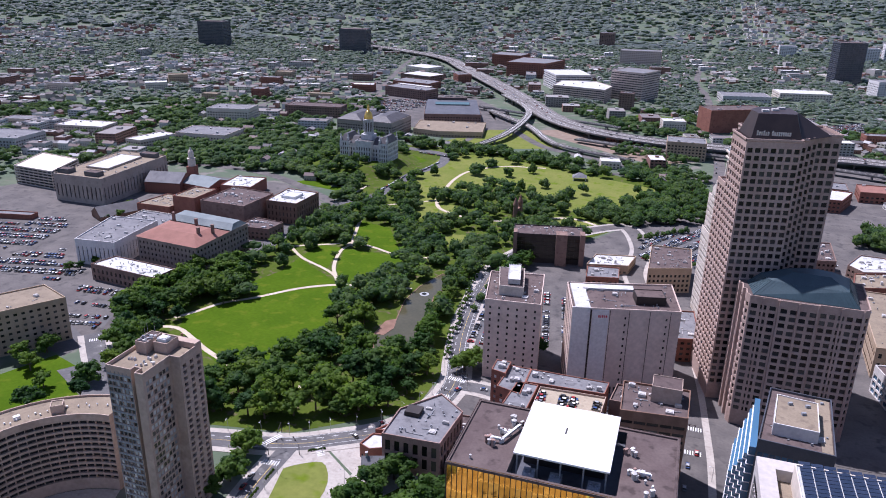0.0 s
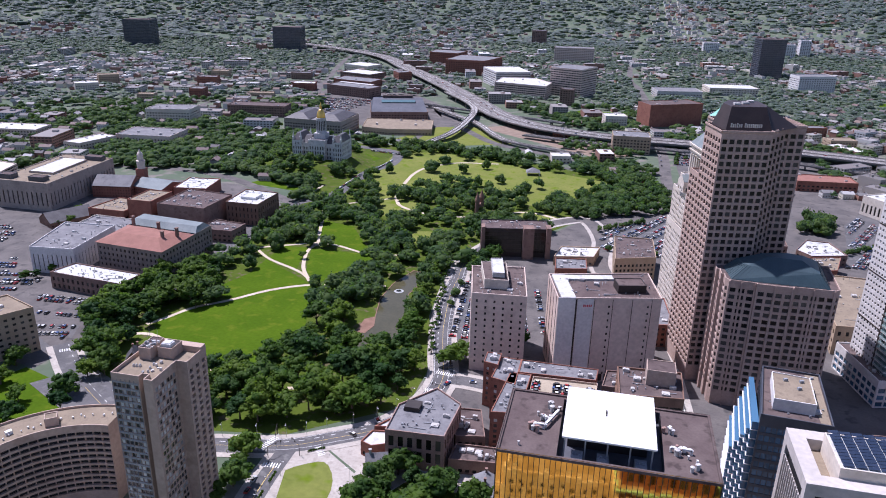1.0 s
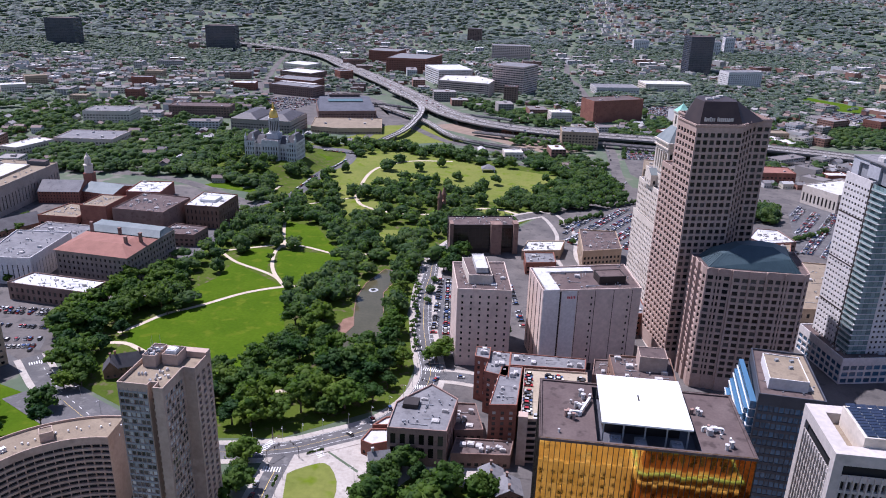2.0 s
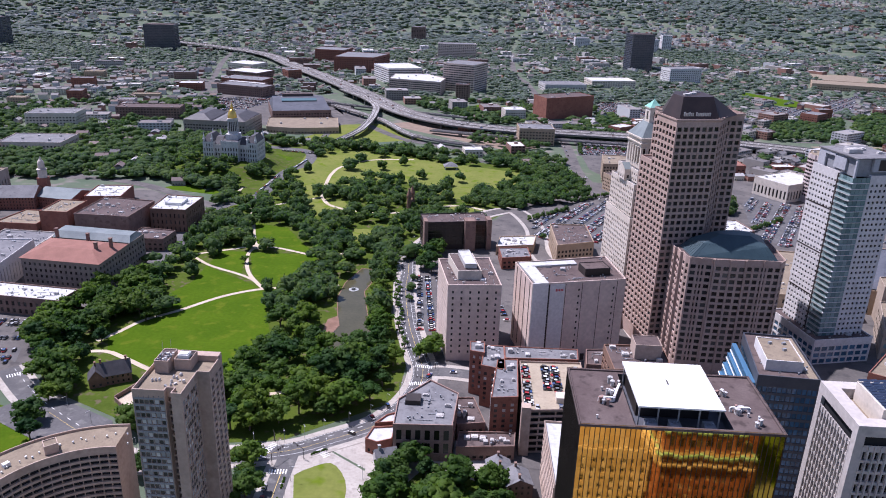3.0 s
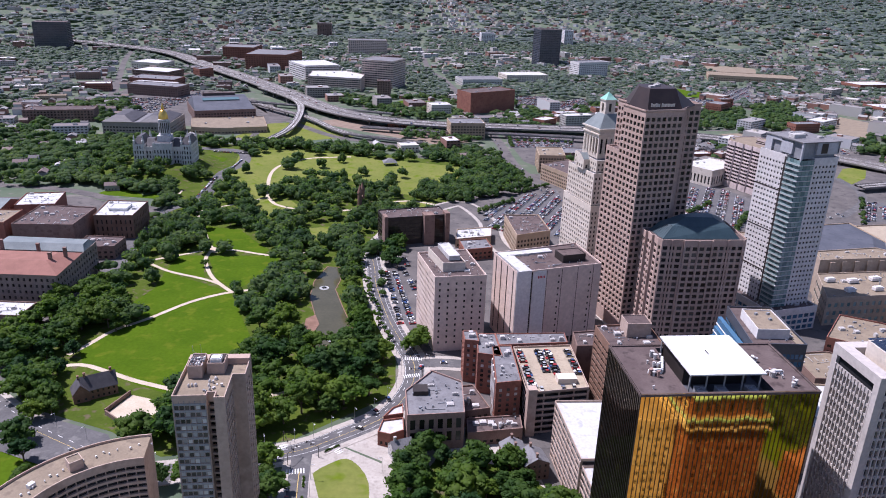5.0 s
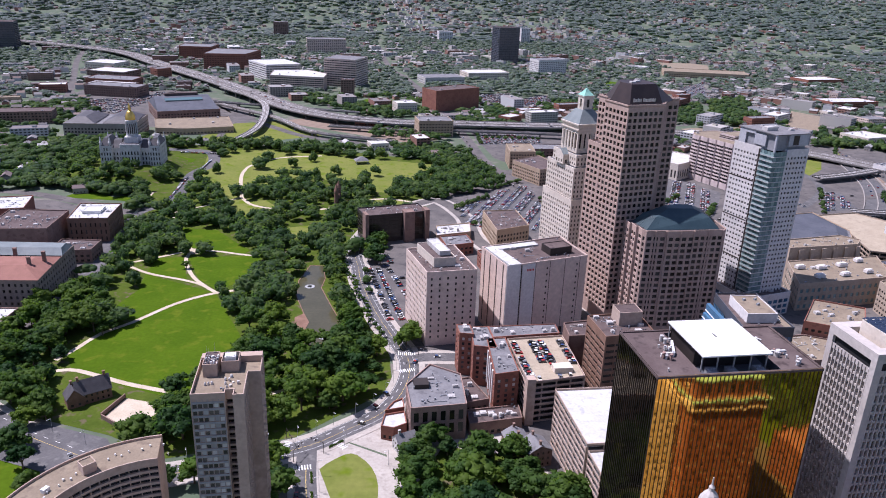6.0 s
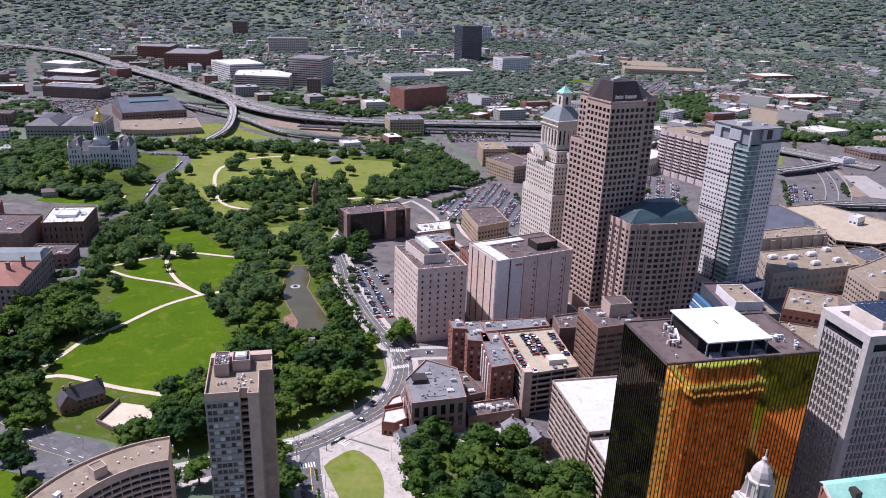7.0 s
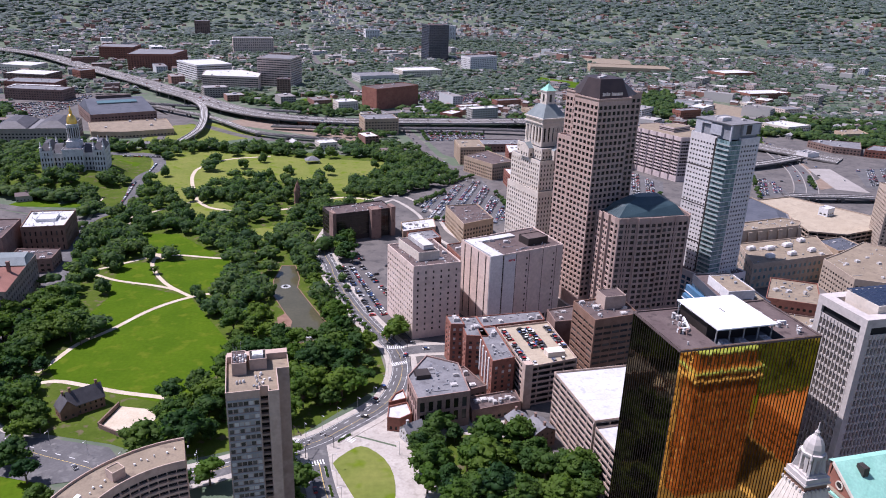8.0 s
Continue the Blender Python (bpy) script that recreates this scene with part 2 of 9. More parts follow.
M["flat_roof"] = palette("flat roofs", ((0.18, 0.165, 0.16), (0.26, 0.245, 0.235), (0.5, 0.49, 0.47), (0.14, 0.13, 0.125), (0.36, 0.335, 0.31), (0.22, 0.2, 0.19), (0.16, 0.14, 0.135)), 0.85, True)

# ---- building tools ----
class Shape:
    """Gathers faces for one mesh."""
    def __init__(self):
        self.v, self.f = [], []

    def quad(self, a, b, c, d):
        n = len(self.v)
        self.v += [tuple(a), tuple(b), tuple(c), tuple(d)]
        self.f.append((n, n + 1, n + 2, n + 3))

    def poly(self, pts):
        n = len(self.v)
        self.v += [tuple(p) for p in pts]
        self.f.append(tuple(range(n, n + len(pts))))

    def prism(self, pts, z0, z1, cap=True, floor=False):
        """An upright block over a polygon given counter-clockwise."""
        n, k = len(self.v), len(pts)
        self.v += [(x, y, z0) for x, y in pts] + [(x, y, z1) for x, y in pts]
        for i in range(k):
            j = (i + 1) % k
            self.f.append((n + i, n + j, n + k + j, n + k + i))
        if cap:
            self.f.append(tuple(n + k + i for i in range(k)))
        if floor:
            self.f.append(tuple(n + k - 1 - i for i in range(k)))

    def box(self, x0, y0, z0, x1, y1, z1):
        self.prism([(x0, y0), (x1, y0), (x1, y1), (x0, y1)], z0, z1, True, True)

    def hull(self, low, high):
        """Sides between two rings of the same length, and a lid."""
        n, k = len(self.v), len(low)
        self.v += [tuple(p) for p in low] + [tuple(p) for p in high]
        for i in range(k):
            j = (i + 1) % k
            self.f.append((n + i, n + j, n + k + j, n + k + i))
        self.f.append(tuple(n + k + i for i in range(k)))

    def lathe(self, x, y, prof, sides=16):
        """A turned form from (radius, height) pairs."""
        n = len(self.v)
        for r, z in prof:
            for i in range(sides):
                a = 2 * math.pi * i / sides
                self.v.append((x + r * math.cos(a), y + r * math.sin(a), z))
        for k in range(len(prof) - 1):
            for i in range(sides):
                j = (i + 1) % sides
                self.f.append((n + k * sides + i, n + k * sides + j, n + (k + 1) * sides + j, n + (k + 1) * sides + i))
        self.f.append(tuple(n + (len(prof) - 1) * sides + i for i in range(sides)))

    def mesh(self, name, material):
        me = bpy.data.meshes.new(name)
        me.from_pydata(self.v, [], self.f)
        me.materials.append(material)
        me.update()
        return me


def part(name, shape, material, parent=None, label="", smooth=False):
    me = shape.mesh(name, material)
    if smooth:
        me.polygons.foreach_set("use_smooth", [True] * len(me.polygons))
    ob = new(name, me)
    if parent is not None:
        ob.parent = parent
    if label:
        ob["label"] = label
    return ob


def thing(name, label, category, group="", kind="", at=(0, 0, 0)):
    ob = new(name)
    ob.location = at
    ob.empty_display_size = 1.0
    return tagged(ob, label, category, group, kind)


def ccw(pts):
    a = sum(p[0] * q[1] - q[0] * p[1] for p, q in zip(pts, pts[1:] + pts[:1]))
    return list(pts) if a > 0 else list(pts)[::-1]


def inset(pts, d):
    """The polygon, counter-clockwise, drawn in by d."""
    out, n = [], len(pts)
    for i in range(n):
        p, q, r = Vector(pts[i - 1]), Vector(pts[i]), Vector(pts[(i + 1) % n])
        a, b = (q - p).normalized(), (r - q).normalized()
        na, nb = Vector((-a.y, a.x)), Vector((-b.y, b.x))
        m = na + nb
        m = m / max(0.3, m.dot(na)) if m.length > 1e-6 else na
        out.append(tuple(q + m * d))
    return out


def rect(x0, y0, x1, y1):
    return [(x0, y0), (x1, y0), (x1, y1), (x0, y1)]


def turned(cx, cy, w, d, deg):
    """A rectangle w wide and d deep about a centre."""
    c, s = math.cos(radians(deg)), math.sin(radians(deg))
    return [(cx + c * u - s * v, cy + s * u + c * v) for u, v in ((-w / 2, -d / 2), (w / 2, -d / 2), (w / 2, d / 2), (-w / 2, d / 2))]


def inside(x, y, pts):
    hit, j = False, len(pts) - 1
    for i in range(len(pts)):
        if (pts[i][1] > y) != (pts[j][1] > y) and x < (pts[j][0] - pts[i][0]) * (y - pts[i][1]) / (pts[j][1] - pts[i][1]) + pts[i][0]:
            hit = not hit
        j = i
    return hit


def facade(sh, panes, p, q, z0, z1, bay, floor, ww, wh, sill, depth, edge=0.0):
    """One wall from p to q (its outside on the right hand) with a grid of recessed openings. Notes each opening in panes."""
    p, q = Vector((*p, 0)), Vector((*q, 0))
    length = (q - p).length
    u = (q - p) / length
    inn = Vector((-u.y, u.x, 0))
    n = int(max(0, round((length - 2 * edge) / bay))) if bay else 0
    rows = int((z1 - z0) / floor + 0.01)
    at = lambda s, z, d=0.0: p + u * s + inn * d + Vector((0, 0, z))
    if n == 0 or rows == 0:
        sh.quad(at(0, z0), at(length, z0), at(length, z1), at(0, z1))
        return
    b = (length - 2 * edge) / n
    w = ww if ww > 1 else b * ww
    cuts = [(edge + i * b + (b - w) / 2, edge + i * b + (b + w) / 2) for i in range(n)]
    low = z0
    for k in range(rows):
        zb, zt = z0 + k * floor + sill, z0 + k * floor + sill + wh
        sh.quad(at(0, low), at(length, low), at(length, zb), at(0, zb))
        s = 0.0
        for a, c in cuts:
            sh.quad(at(s, zb), at(a, zb), at(a, zt), at(s, zt))
            sh.quad(at(a, zb), at(a, zb, depth), at(a, zt, depth), at(a, zt))
            sh.quad(at(c, zb, depth), at(c, zb), at(c, zt), at(c, zt, depth))
            sh.quad(at(a, zb), at(c, zb), at(c, zb, depth), at(a, zb, depth))
            sh.quad(at(a, zt, depth), at(c, zt, depth), at(c, zt), at(a, zt))
            panes.append((at((a + c) / 2, (zb + zt) / 2, depth), u, c - a, wh))
            s = c
        sh.quad(at(s, zb), at(length, zb), at(length, zt), at(s, zt))
        low = zt
    sh.quad(at(0, low), at(length, low), at(length, z1), at(0, z1))


def pane_shape(w, h):
    sh = Shape()
    sh.box(-w / 2, -0.02, -h / 2, w / 2, 0.05, h / 2)
    return sh


def set_panes(panes, parent, mat, limit, name="window", near=(-90.0, 0.0, 160.0)):
    """The first panes by distance from a fixed place become parts; the rest are joined."""
    limit = int(limit * 0.40)
    panes = sorted(panes, key=lambda s: (s[0] - Vector(near)).length)
    made = {}
    for mid, u, w, h in panes[:limit]:
        key = (round(w, 1), round(h, 1))
        if key not in made:
            made[key] = pane_shape(*key).mesh(name, M[mat])
        ob = new(name, made[key])
        ob.parent = parent
        ob.matrix_basis = Matrix.Translation(mid) @ Matrix.Rotation(math.atan2(u.y, u.x), 4, "Z")
    rest = panes[limit:]
    if rest:
        sh = Shape()
        for mid, u, w, h in rest:
            a = u * (w / 2 + 0.03)
            e, z = Vector((-u.y, u.x, 0)) * 0.05, Vector((0, 0, h / 2 + 0.03))
            m = mid
            c = [m - a - z, m + a - z, m + a + z, m - a + z]
            n = len(sh.v)
            sh.v += [tuple(k) for k in c] + [tuple(k + e) for k in c]
            sh.f += [(n, n + 1, n + 2, n + 3), (n, n + 4, n + 5, n + 1), (n + 3, n + 2, n + 6, n + 7)]
        ob = part("glazing", sh, M[mat + "_joined"], parent)
        ob["kind"] = "stuff"


def building(name, pts, h, wall, roof, label, category="building", z0=0.0, floor=3.6, bay=4.0, ww=0.55, wh=1.8, sill=1.0, depth=0.35,
             base=0.0, top=1.2, glass="glass", limit=0, blank=(), parapet=0.9, units=0, group="", seed=1, edge=0.6, parent=None, bays=None):
    """A building with recessed windows on every wall but those listed in blank, a parapet, a sunk roof and roof units."""
    pts = ccw(list(pts))
    b = parent or thing(name, label, category, group)
    panes, sh, core, rf = [], Shape(), Shape(), Shape()
    n = len(pts)
    for i in range(n):
        p, q = pts[i], pts[(i + 1) % n]
        if base:
            sh.quad((*p, z0), (*q, z0), (*q, z0 + base), (*p, z0 + base))
        facade(sh, panes, p, q, z0 + base, z0 + h - top, 0 if i in blank else (bays or {}).get(i, bay), floor, ww, wh, sill, depth, edge)
        sh.quad((*p, z0 + h - top), (*q, z0 + h - top), (*q, z0 + h), (*p, z0 + h))
    ins = inset(pts, 0.45)
    for i in range(n):
        j = (i + 1) % n
        sh.quad((*pts[i], z0 + h), (*pts[j], z0 + h), (*ins[j], z0 + h), (*ins[i], z0 + h))
        sh.quad((*ins[j], z0 + h - parapet), (*ins[i], z0 + h - parapet), (*ins[i], z0 + h), (*ins[j], z0 + h))
    part("wall", sh, M[wall], b)
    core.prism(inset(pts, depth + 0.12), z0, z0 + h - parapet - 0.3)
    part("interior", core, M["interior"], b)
    rf.poly([(x, y, z0 + h - parapet) for x, y in inset(pts, 0.3)])
    part("roof", rf, M[roof], b)
    set_panes(panes, b, glass, limit)
    rnd = random.Random(seed)
    xs, ys = [p[0] for p in pts], [p[1] for p in pts]
    made = 0
    for _ in range(units * 12):
        if made >= units:
            break
        x, y = rnd.uniform(min(xs), max(xs)), rnd.uniform(min(ys), max(ys))
        w, d, t = rnd.uniform(1.2, 3.6), rnd.uniform(1.2, 3.2), rnd.uniform(0.8, 2.2)
        if all(inside(x + i * w, y + j * d, ins) for i in (-1, 1) for j in (-1, 1)):
            u = Shape()
            zb = z0 + h - parapet
            u.box(x - w / 2, y - d / 2, zb, x + w / 2, y + d / 2, zb + t)
            u.box(x - w / 3, y - d / 3, zb + t, x + w / 3, y + d / 3, zb + t + 0.25)
            part("roof_unit", u, M["unit"], b)
            made += 1
    if units and sum(ys) / n < 720:
        clutter(b, ins, z0 + h - parapet, seed + int(abs(xs[0])))
    return b


def clutter(b, pts, z, seed):
    """Small vents, curbs and pipe runs scattered over a flat roof, too small to tell apart."""
    r = random.Random(seed)
    xs, ys = [p[0] for p in pts], [p[1] for p in pts]
    area = inset(pts, 1.6)
    n = int(min(60, (max(xs) - min(xs)) * (max(ys) - min(ys)) / 26))
    sh = Shape()
    for _ in range(n):
        x, y = r.uniform(min(xs), max(xs)), r.uniform(min(ys), max(ys))
        if not inside(x, y, area):
            continue
        k = r.random()
        if k < 0.55:
            w = r.uniform(0.3, 0.9)
            sh.prism(turned(x, y, w * r.uniform(1, 1.8), w, r.choice((0, 12, 90))), z, z + r.uniform(0.3, 1.1))
        elif k < 0.8:
            w = r.uniform(0.15, 0.35)
            sh.lathe(x, y, [(w, z), (w, z + r.uniform(0.5, 1.2)), (w * 1.7, z + 1.2), (w * 1.2, z + 1.5)], 6)
        else:
            L, deg = r.uniform(3, 9), r.choice((0, 90, 12))
            ends = [(x + math.cos(radians(deg)) * L * e, y + math.sin(radians(deg)) * L * e) for e in (-0.5, 0.5)]
            if all(inside(*e, area) for e in ends):
                sh.prism(turned(x, y, L, 0.22, deg), z + 0.15, z + 0.4, True, True)
    if sh.f:
        ob = part("roof_clutter", sh, M[r.choice(("unit", "plant_grey", "metal"))], b)
        ob["kind"] = "stuff"


def roof_house(b, pts, z, h, wall="unit", roof="roof_grey", name="penthouse"):
    """A plant room on a roof, with a low kerb."""
    pts = ccw(list(pts))
    sh = Shape()
    sh.prism(pts, z, z + h, False)
    ins = inset(pts, 0.3)
    for i in range(len(pts)):
        j = (i + 1) % len(pts)
        sh.quad((*pts[i], z + h), (*pts[j], z + h), (*ins[j], z + h), (*ins[i], z + h))
        sh.quad((*ins[j], z + h - 0.4), (*ins[i], z + h - 0.4), (*ins[i], z + h), (*ins[j], z + h))
    ob = part(name, sh, M[wall], b)
    lid = Shape()
    lid.poly([(x, y, z + h - 0.4) for x, y in inset(pts, 0.2)])
    part("lid", lid, M[roof], ob)
    return ob


def smooth_line(pts, step=8.0):
    """A rounded line through points (Catmull-Rom)."""
    P = [Vector(p) for p in pts]
    P = [P[0] * 2 - P[1]] + P + [P[-1] * 2 - P[-2]]
    out = []
    for i in range(1, len(P) - 2):
        a, b, c, d = P[i - 1:i + 3]
        k = max(2, int((c - b).length / step))
        for s in range(k):
            t = s / k
            out.append(0.5 * (2 * b + (c - a) * t + (2 * a - 5 * b + 4 * c - d) * t * t + (3 * b - a - 3 * c + d) * t ** 3))
    return out + [P[-2]]


def sides(line, off):
    out = []
    for i, p in enumerate(line):
        d = line[min(i + 1, len(line) - 1)] - line[max(i - 1, 0)]
        d = Vector((d.x, d.y)).normalized()
        out.append(Vector((p.x - d.y * off, p.y + d.x * off, p.z if len(p) > 2 else 0)))
    return out


def ribbon(name, pts, width, z, mat, thick=0.0, parent=None, step=8.0, label="", off=0.0):
    line = smooth_line(pts, step)
    l, r = sides(line, off + width / 2), sides(line, off - width / 2)
    sh = Shape()
    zz = lambda p: Vector((p.x, p.y, p.z + z))
    for i in range(len(line) - 1):
        a, b, c, d = zz(r[i]), zz(r[i + 1]), zz(l[i + 1]), zz(l[i])
        sh.quad(a, b, c, d)
        if thick:
            t = Vector((0, 0, thick))
            sh.quad(a - t, b - t, b, a)
            sh.quad(d, c, c - t, d - t)
            sh.quad(d - t, c - t, b - t, a - t)
    return part(name, sh, M[mat], parent, label)


def flat(name, pts, z, mat, thick=0.0, parent=None):
    pts = ccw(list(pts))
    sh = Shape()
    if thick:
        sh.prism(pts, z - thick, z)
    else:
        sh.poly([(x, y, z) for x, y in pts])
    return part(name, sh, M[mat], parent)

# ---- ground ----
def rise(x, y):
    """The land is flat round the park and climbs to wooded hills far behind."""
    d = math.hypot(x + 90, y)
    t = min(1.0, max(0.0, (d - 2400) / 2300))
    return 200 * t * t * (3 - 2 * t) + 6 * t * math.sin(x * 0.0031) + 5 * t * math.sin(y * 0.004 + x * 0.0012)


sh = Shape()
xs = [-6500 + 160 * i for i in range(88)]
ys = [-2400 + 160 * i for i in range(57)]
for y in ys:
    for x in xs:
        sh.v.append((x, y, rise(x, y)))
for j in range(len(ys) - 1):
    for i in range(len(xs) - 1):
        a = j * len(xs) + i
        sh.f.append((a, a + 1, a + len(xs) + 1, a + len(xs)))
tagged(part("ground", sh, M["ground"], smooth=True), "town ground of grass, dirt and pale lots", "ground", kind="structure")


def setting(ob, label, category):
    return tagged(ob, label, category, kind="structure")


# town paving, under the downtown blocks
setting(flat("pavement_downtown", [(-125, 250), (-60, 195), (-45, 60), (330, 60), (420, 420), (330, 640), (200, 800), (20, 810), (-55, 660), (-128, 520), (-108, 350)], 0.03, "asphalt_old"), "worn grey paving between downtown buildings", "pavement")
setting(flat("pavement_museum", [(-332, 400), (-332, 640), (-420, 700), (-640, 690), (-700, 560), (-640, 400), (-470, 330), (-340, 300)], 0.03, "asphalt_old"), "pale worn lots and streets by the museum blocks", "pavement")
setting(flat("pavement_north", [(60, 870), (150, 640), (330, 560), (420, 420), (720, 560), (760, 760), (600, 960), (240, 1045), (60, 1045)], 0.045, "asphalt_old"), "worn grey yards and streets by the arena", "pavement")
setting(flat("pavement_fork", [(-132, 196), (-128, 258), (-148, 272), (-122, 302), (-98, 302), (-60, 290), (-50, 200)], 0.055, "pavement"), "pale paving round the shops at the fork", "pavement")
# the park floor
def hill(x, y):
    """The low rise that carries the capitol."""
    r = math.hypot((x + 376) / 68, (y - 815) / 84)
    t = min(1.0, max(0.0, (1.0 - r) / 0.5))
    return 10 * t * t * (3 - 2 * t)


PARK = [(-172, 277), (-232, 266), (-262, 288), (-312, 312), (-342, 350), (-330, 420), (-328, 640), (-338, 720), (-440, 760), (-470, 860), (-430, 930), (-340, 950), (-200, 945), (-30, 860), (8, 800), (-40, 690), (-70, 640), (-128, 560), (-142, 500), (-136, 430), (-118, 372), (-120, 318)]
setting(flat("ground_park", PARK, 0.06, "parkfloor"), "shaded park grass under the trees", "ground")
sh = Shape()
for j in range(25):
    for i in range(25):
        x, y = -376 + (i - 12) * 5.8, 815 + (j - 12) * 7.1
        sh.v.append((x, y, hill(x, y) - 0.05 + (0.13 if hill(x, y) > 0.05 else 0)))
sh.f = [(j * 25 + i, j * 25 + i + 1, j * 25 + i + 26, j * 25 + i + 25) for j in range(24) for i in range(24)]
setting(part("ground_hill", sh, M["parkfloor"], smooth=True), "low grassy rise round the capitol", "ground")
LAWNS = [
    [(-309, 377), (-300, 357), (-265, 334), (-243, 322), (-222, 330), (-212, 352), (-208, 385), (-222, 425), (-234, 458), (-258, 440), (-280, 413), (-298, 396)],
    [(-301, 432), (-281, 419), (-258, 446), (-238, 462), (-256, 475), (-290, 499), (-289, 467)],
    [(-290, 501), (-258, 486), (-269, 533), (-288, 532)],
    [(-265, 533), (-208, 532), (-208, 490), (-233, 464), (-250, 486)],
    [(-284, 608), (-250, 598), (-234, 570), (-218, 545), (-222, 537), (-256, 548), (-274, 563)],
]
for i, p in enumerate(LAWNS):
    setting(flat("lawn_%d" % (i + 1), p, 0.10, "lawn"), "bright green mown park lawn", "lawn")
CAPLAWN = [(-301, 905), (-248, 925), (-216, 915), (-97, 866), (-11, 832), (-40, 772), (-92, 712), (-137, 735), (-168, 790), (-222, 745), (-236, 690), (-262, 690), (-293, 778)]
setting(flat("lawn_capitol", CAPLAWN, 0.10, "lawn_dry"), "dry yellow-green lawn below the capitol", "lawn")
for i, p in enumerate(([(-338, 889), (-310, 868), (-315, 839), (-338, 850)], [(-327, 824), (-307, 812), (-316, 770)], [(-414, 708), (-398, 736), (-364, 706), (-334, 726), (-336, 690)], [(-520, 790), (-470, 800), (-455, 860), (-500, 850)])):
    setting(flat("lawn_small_%d" % (i + 1), p, 0.11, "lawn"), "small green lawn by the capitol drive", "lawn")
setting(flat("lawn_court", [(-118, 232), (-60, 200), (-52, 232), (-66, 250), (-100, 262)], 0.07, "parkfloor"), "shaded churchyard grass", "lawn")
for i, p in enumerate(([(-262, 690), (-215, 690), (-198, 655), (-236, 636)], [(-200, 600), (-160, 610), (-170, 570), (-205, 572)], [(-120, 690), (-70, 690), (-80, 660), (-120, 665)])):
    setting(flat("lawn_clearing_%d" % (i + 1), p, 0.09, "lawn_dry"), "sunlit grass clearing among park trees", "lawn")
# pond
POND = [(-168, 508), (-158, 506), (-157, 480), (-160, 463), (-153, 430), (-146, 400), (-143, 388), (-150, 378), (-168, 374), (-176, 392), (-171, 420), (-177, 450), (-176, 478)]
setting(flat("water_pond", POND, 0.14, "water"), "still olive-brown park pond", "water")
rim = Shape()
pp = ccw(POND)
oo = inset(pp, -0.6)
for i in range(len(pp)):
    j = (i + 1) % len(pp)
    rim.quad((*pp[i], 0.22), (*oo[i], 0.22), (*oo[j], 0.22), (*pp[j], 0.22))
    rim.quad((*pp[j], 0.1), (*pp[i], 0.1), (*pp[i], 0.22), (*pp[j], 0.22))
setting(part("trim_pond", rim, M["stone_dark"]), "brown stone pond edge", "kerb")
# paths
PATHS = [
    ([(-312, 368), (-305, 381), (-296, 400), (-280, 416), (-258, 443), (-234, 459), (-205, 466), (-180, 472)], 3.2),
    ([(-234, 460), (-246, 475), (-262, 486), (-288, 500), (-310, 520)], 2.8),
    ([(-234, 460), (-243, 472), (-254, 490), (-263, 515), (-266, 532), (-264, 546)], 3.0),
    ([(-312, 520), (-288, 534), (-264, 547), (-245, 545), (-210, 532), (-185, 540)], 3.0),
    ([(-264, 547), (-271, 564), (-286, 610), (-300, 650)], 3.0),
    ([(-318, 352), (-301, 356), (-284, 348), (-265, 337), (-243, 327), (-226, 318)], 3.4),
    ([(-190, 318), (-173, 324), (-154, 331), (-138, 335)], 3.0),
    ([(-240, 700), (-248, 771), (-248, 812), (-240, 840), (-211, 874), (-160, 885)], 4.0),
    ([(-240, 700), (-225, 672), (-190, 655), (-150, 660), (-100, 690), (-60, 672)], 4.0),
    ([(-332, 650), (-331, 724)], 3.0),
    ([(-300, 650), (-240, 700)], 3.0),
]
for i, (p, w) in enumerate(PATHS):
    setting(ribbon("path_%d" % (i + 1), p, w, 0.16 + 0.004 * i, "path", step=5), "pale gravel park path", "path")
setting(flat("pavement_path_crossing", [(-270, 541), (-258, 540), (-255, 549), (-266, 553)], 0.215, "path"), "pale paved crossing of park paths", "pavement")
setting(flat("pavement_deck", [(-177, 394), (-170, 394), (-167.5, 406), (-171, 420), (-177, 414)], 0.30, "stone_dark", 0.25), "brown paved terrace by the pond", "pavement")

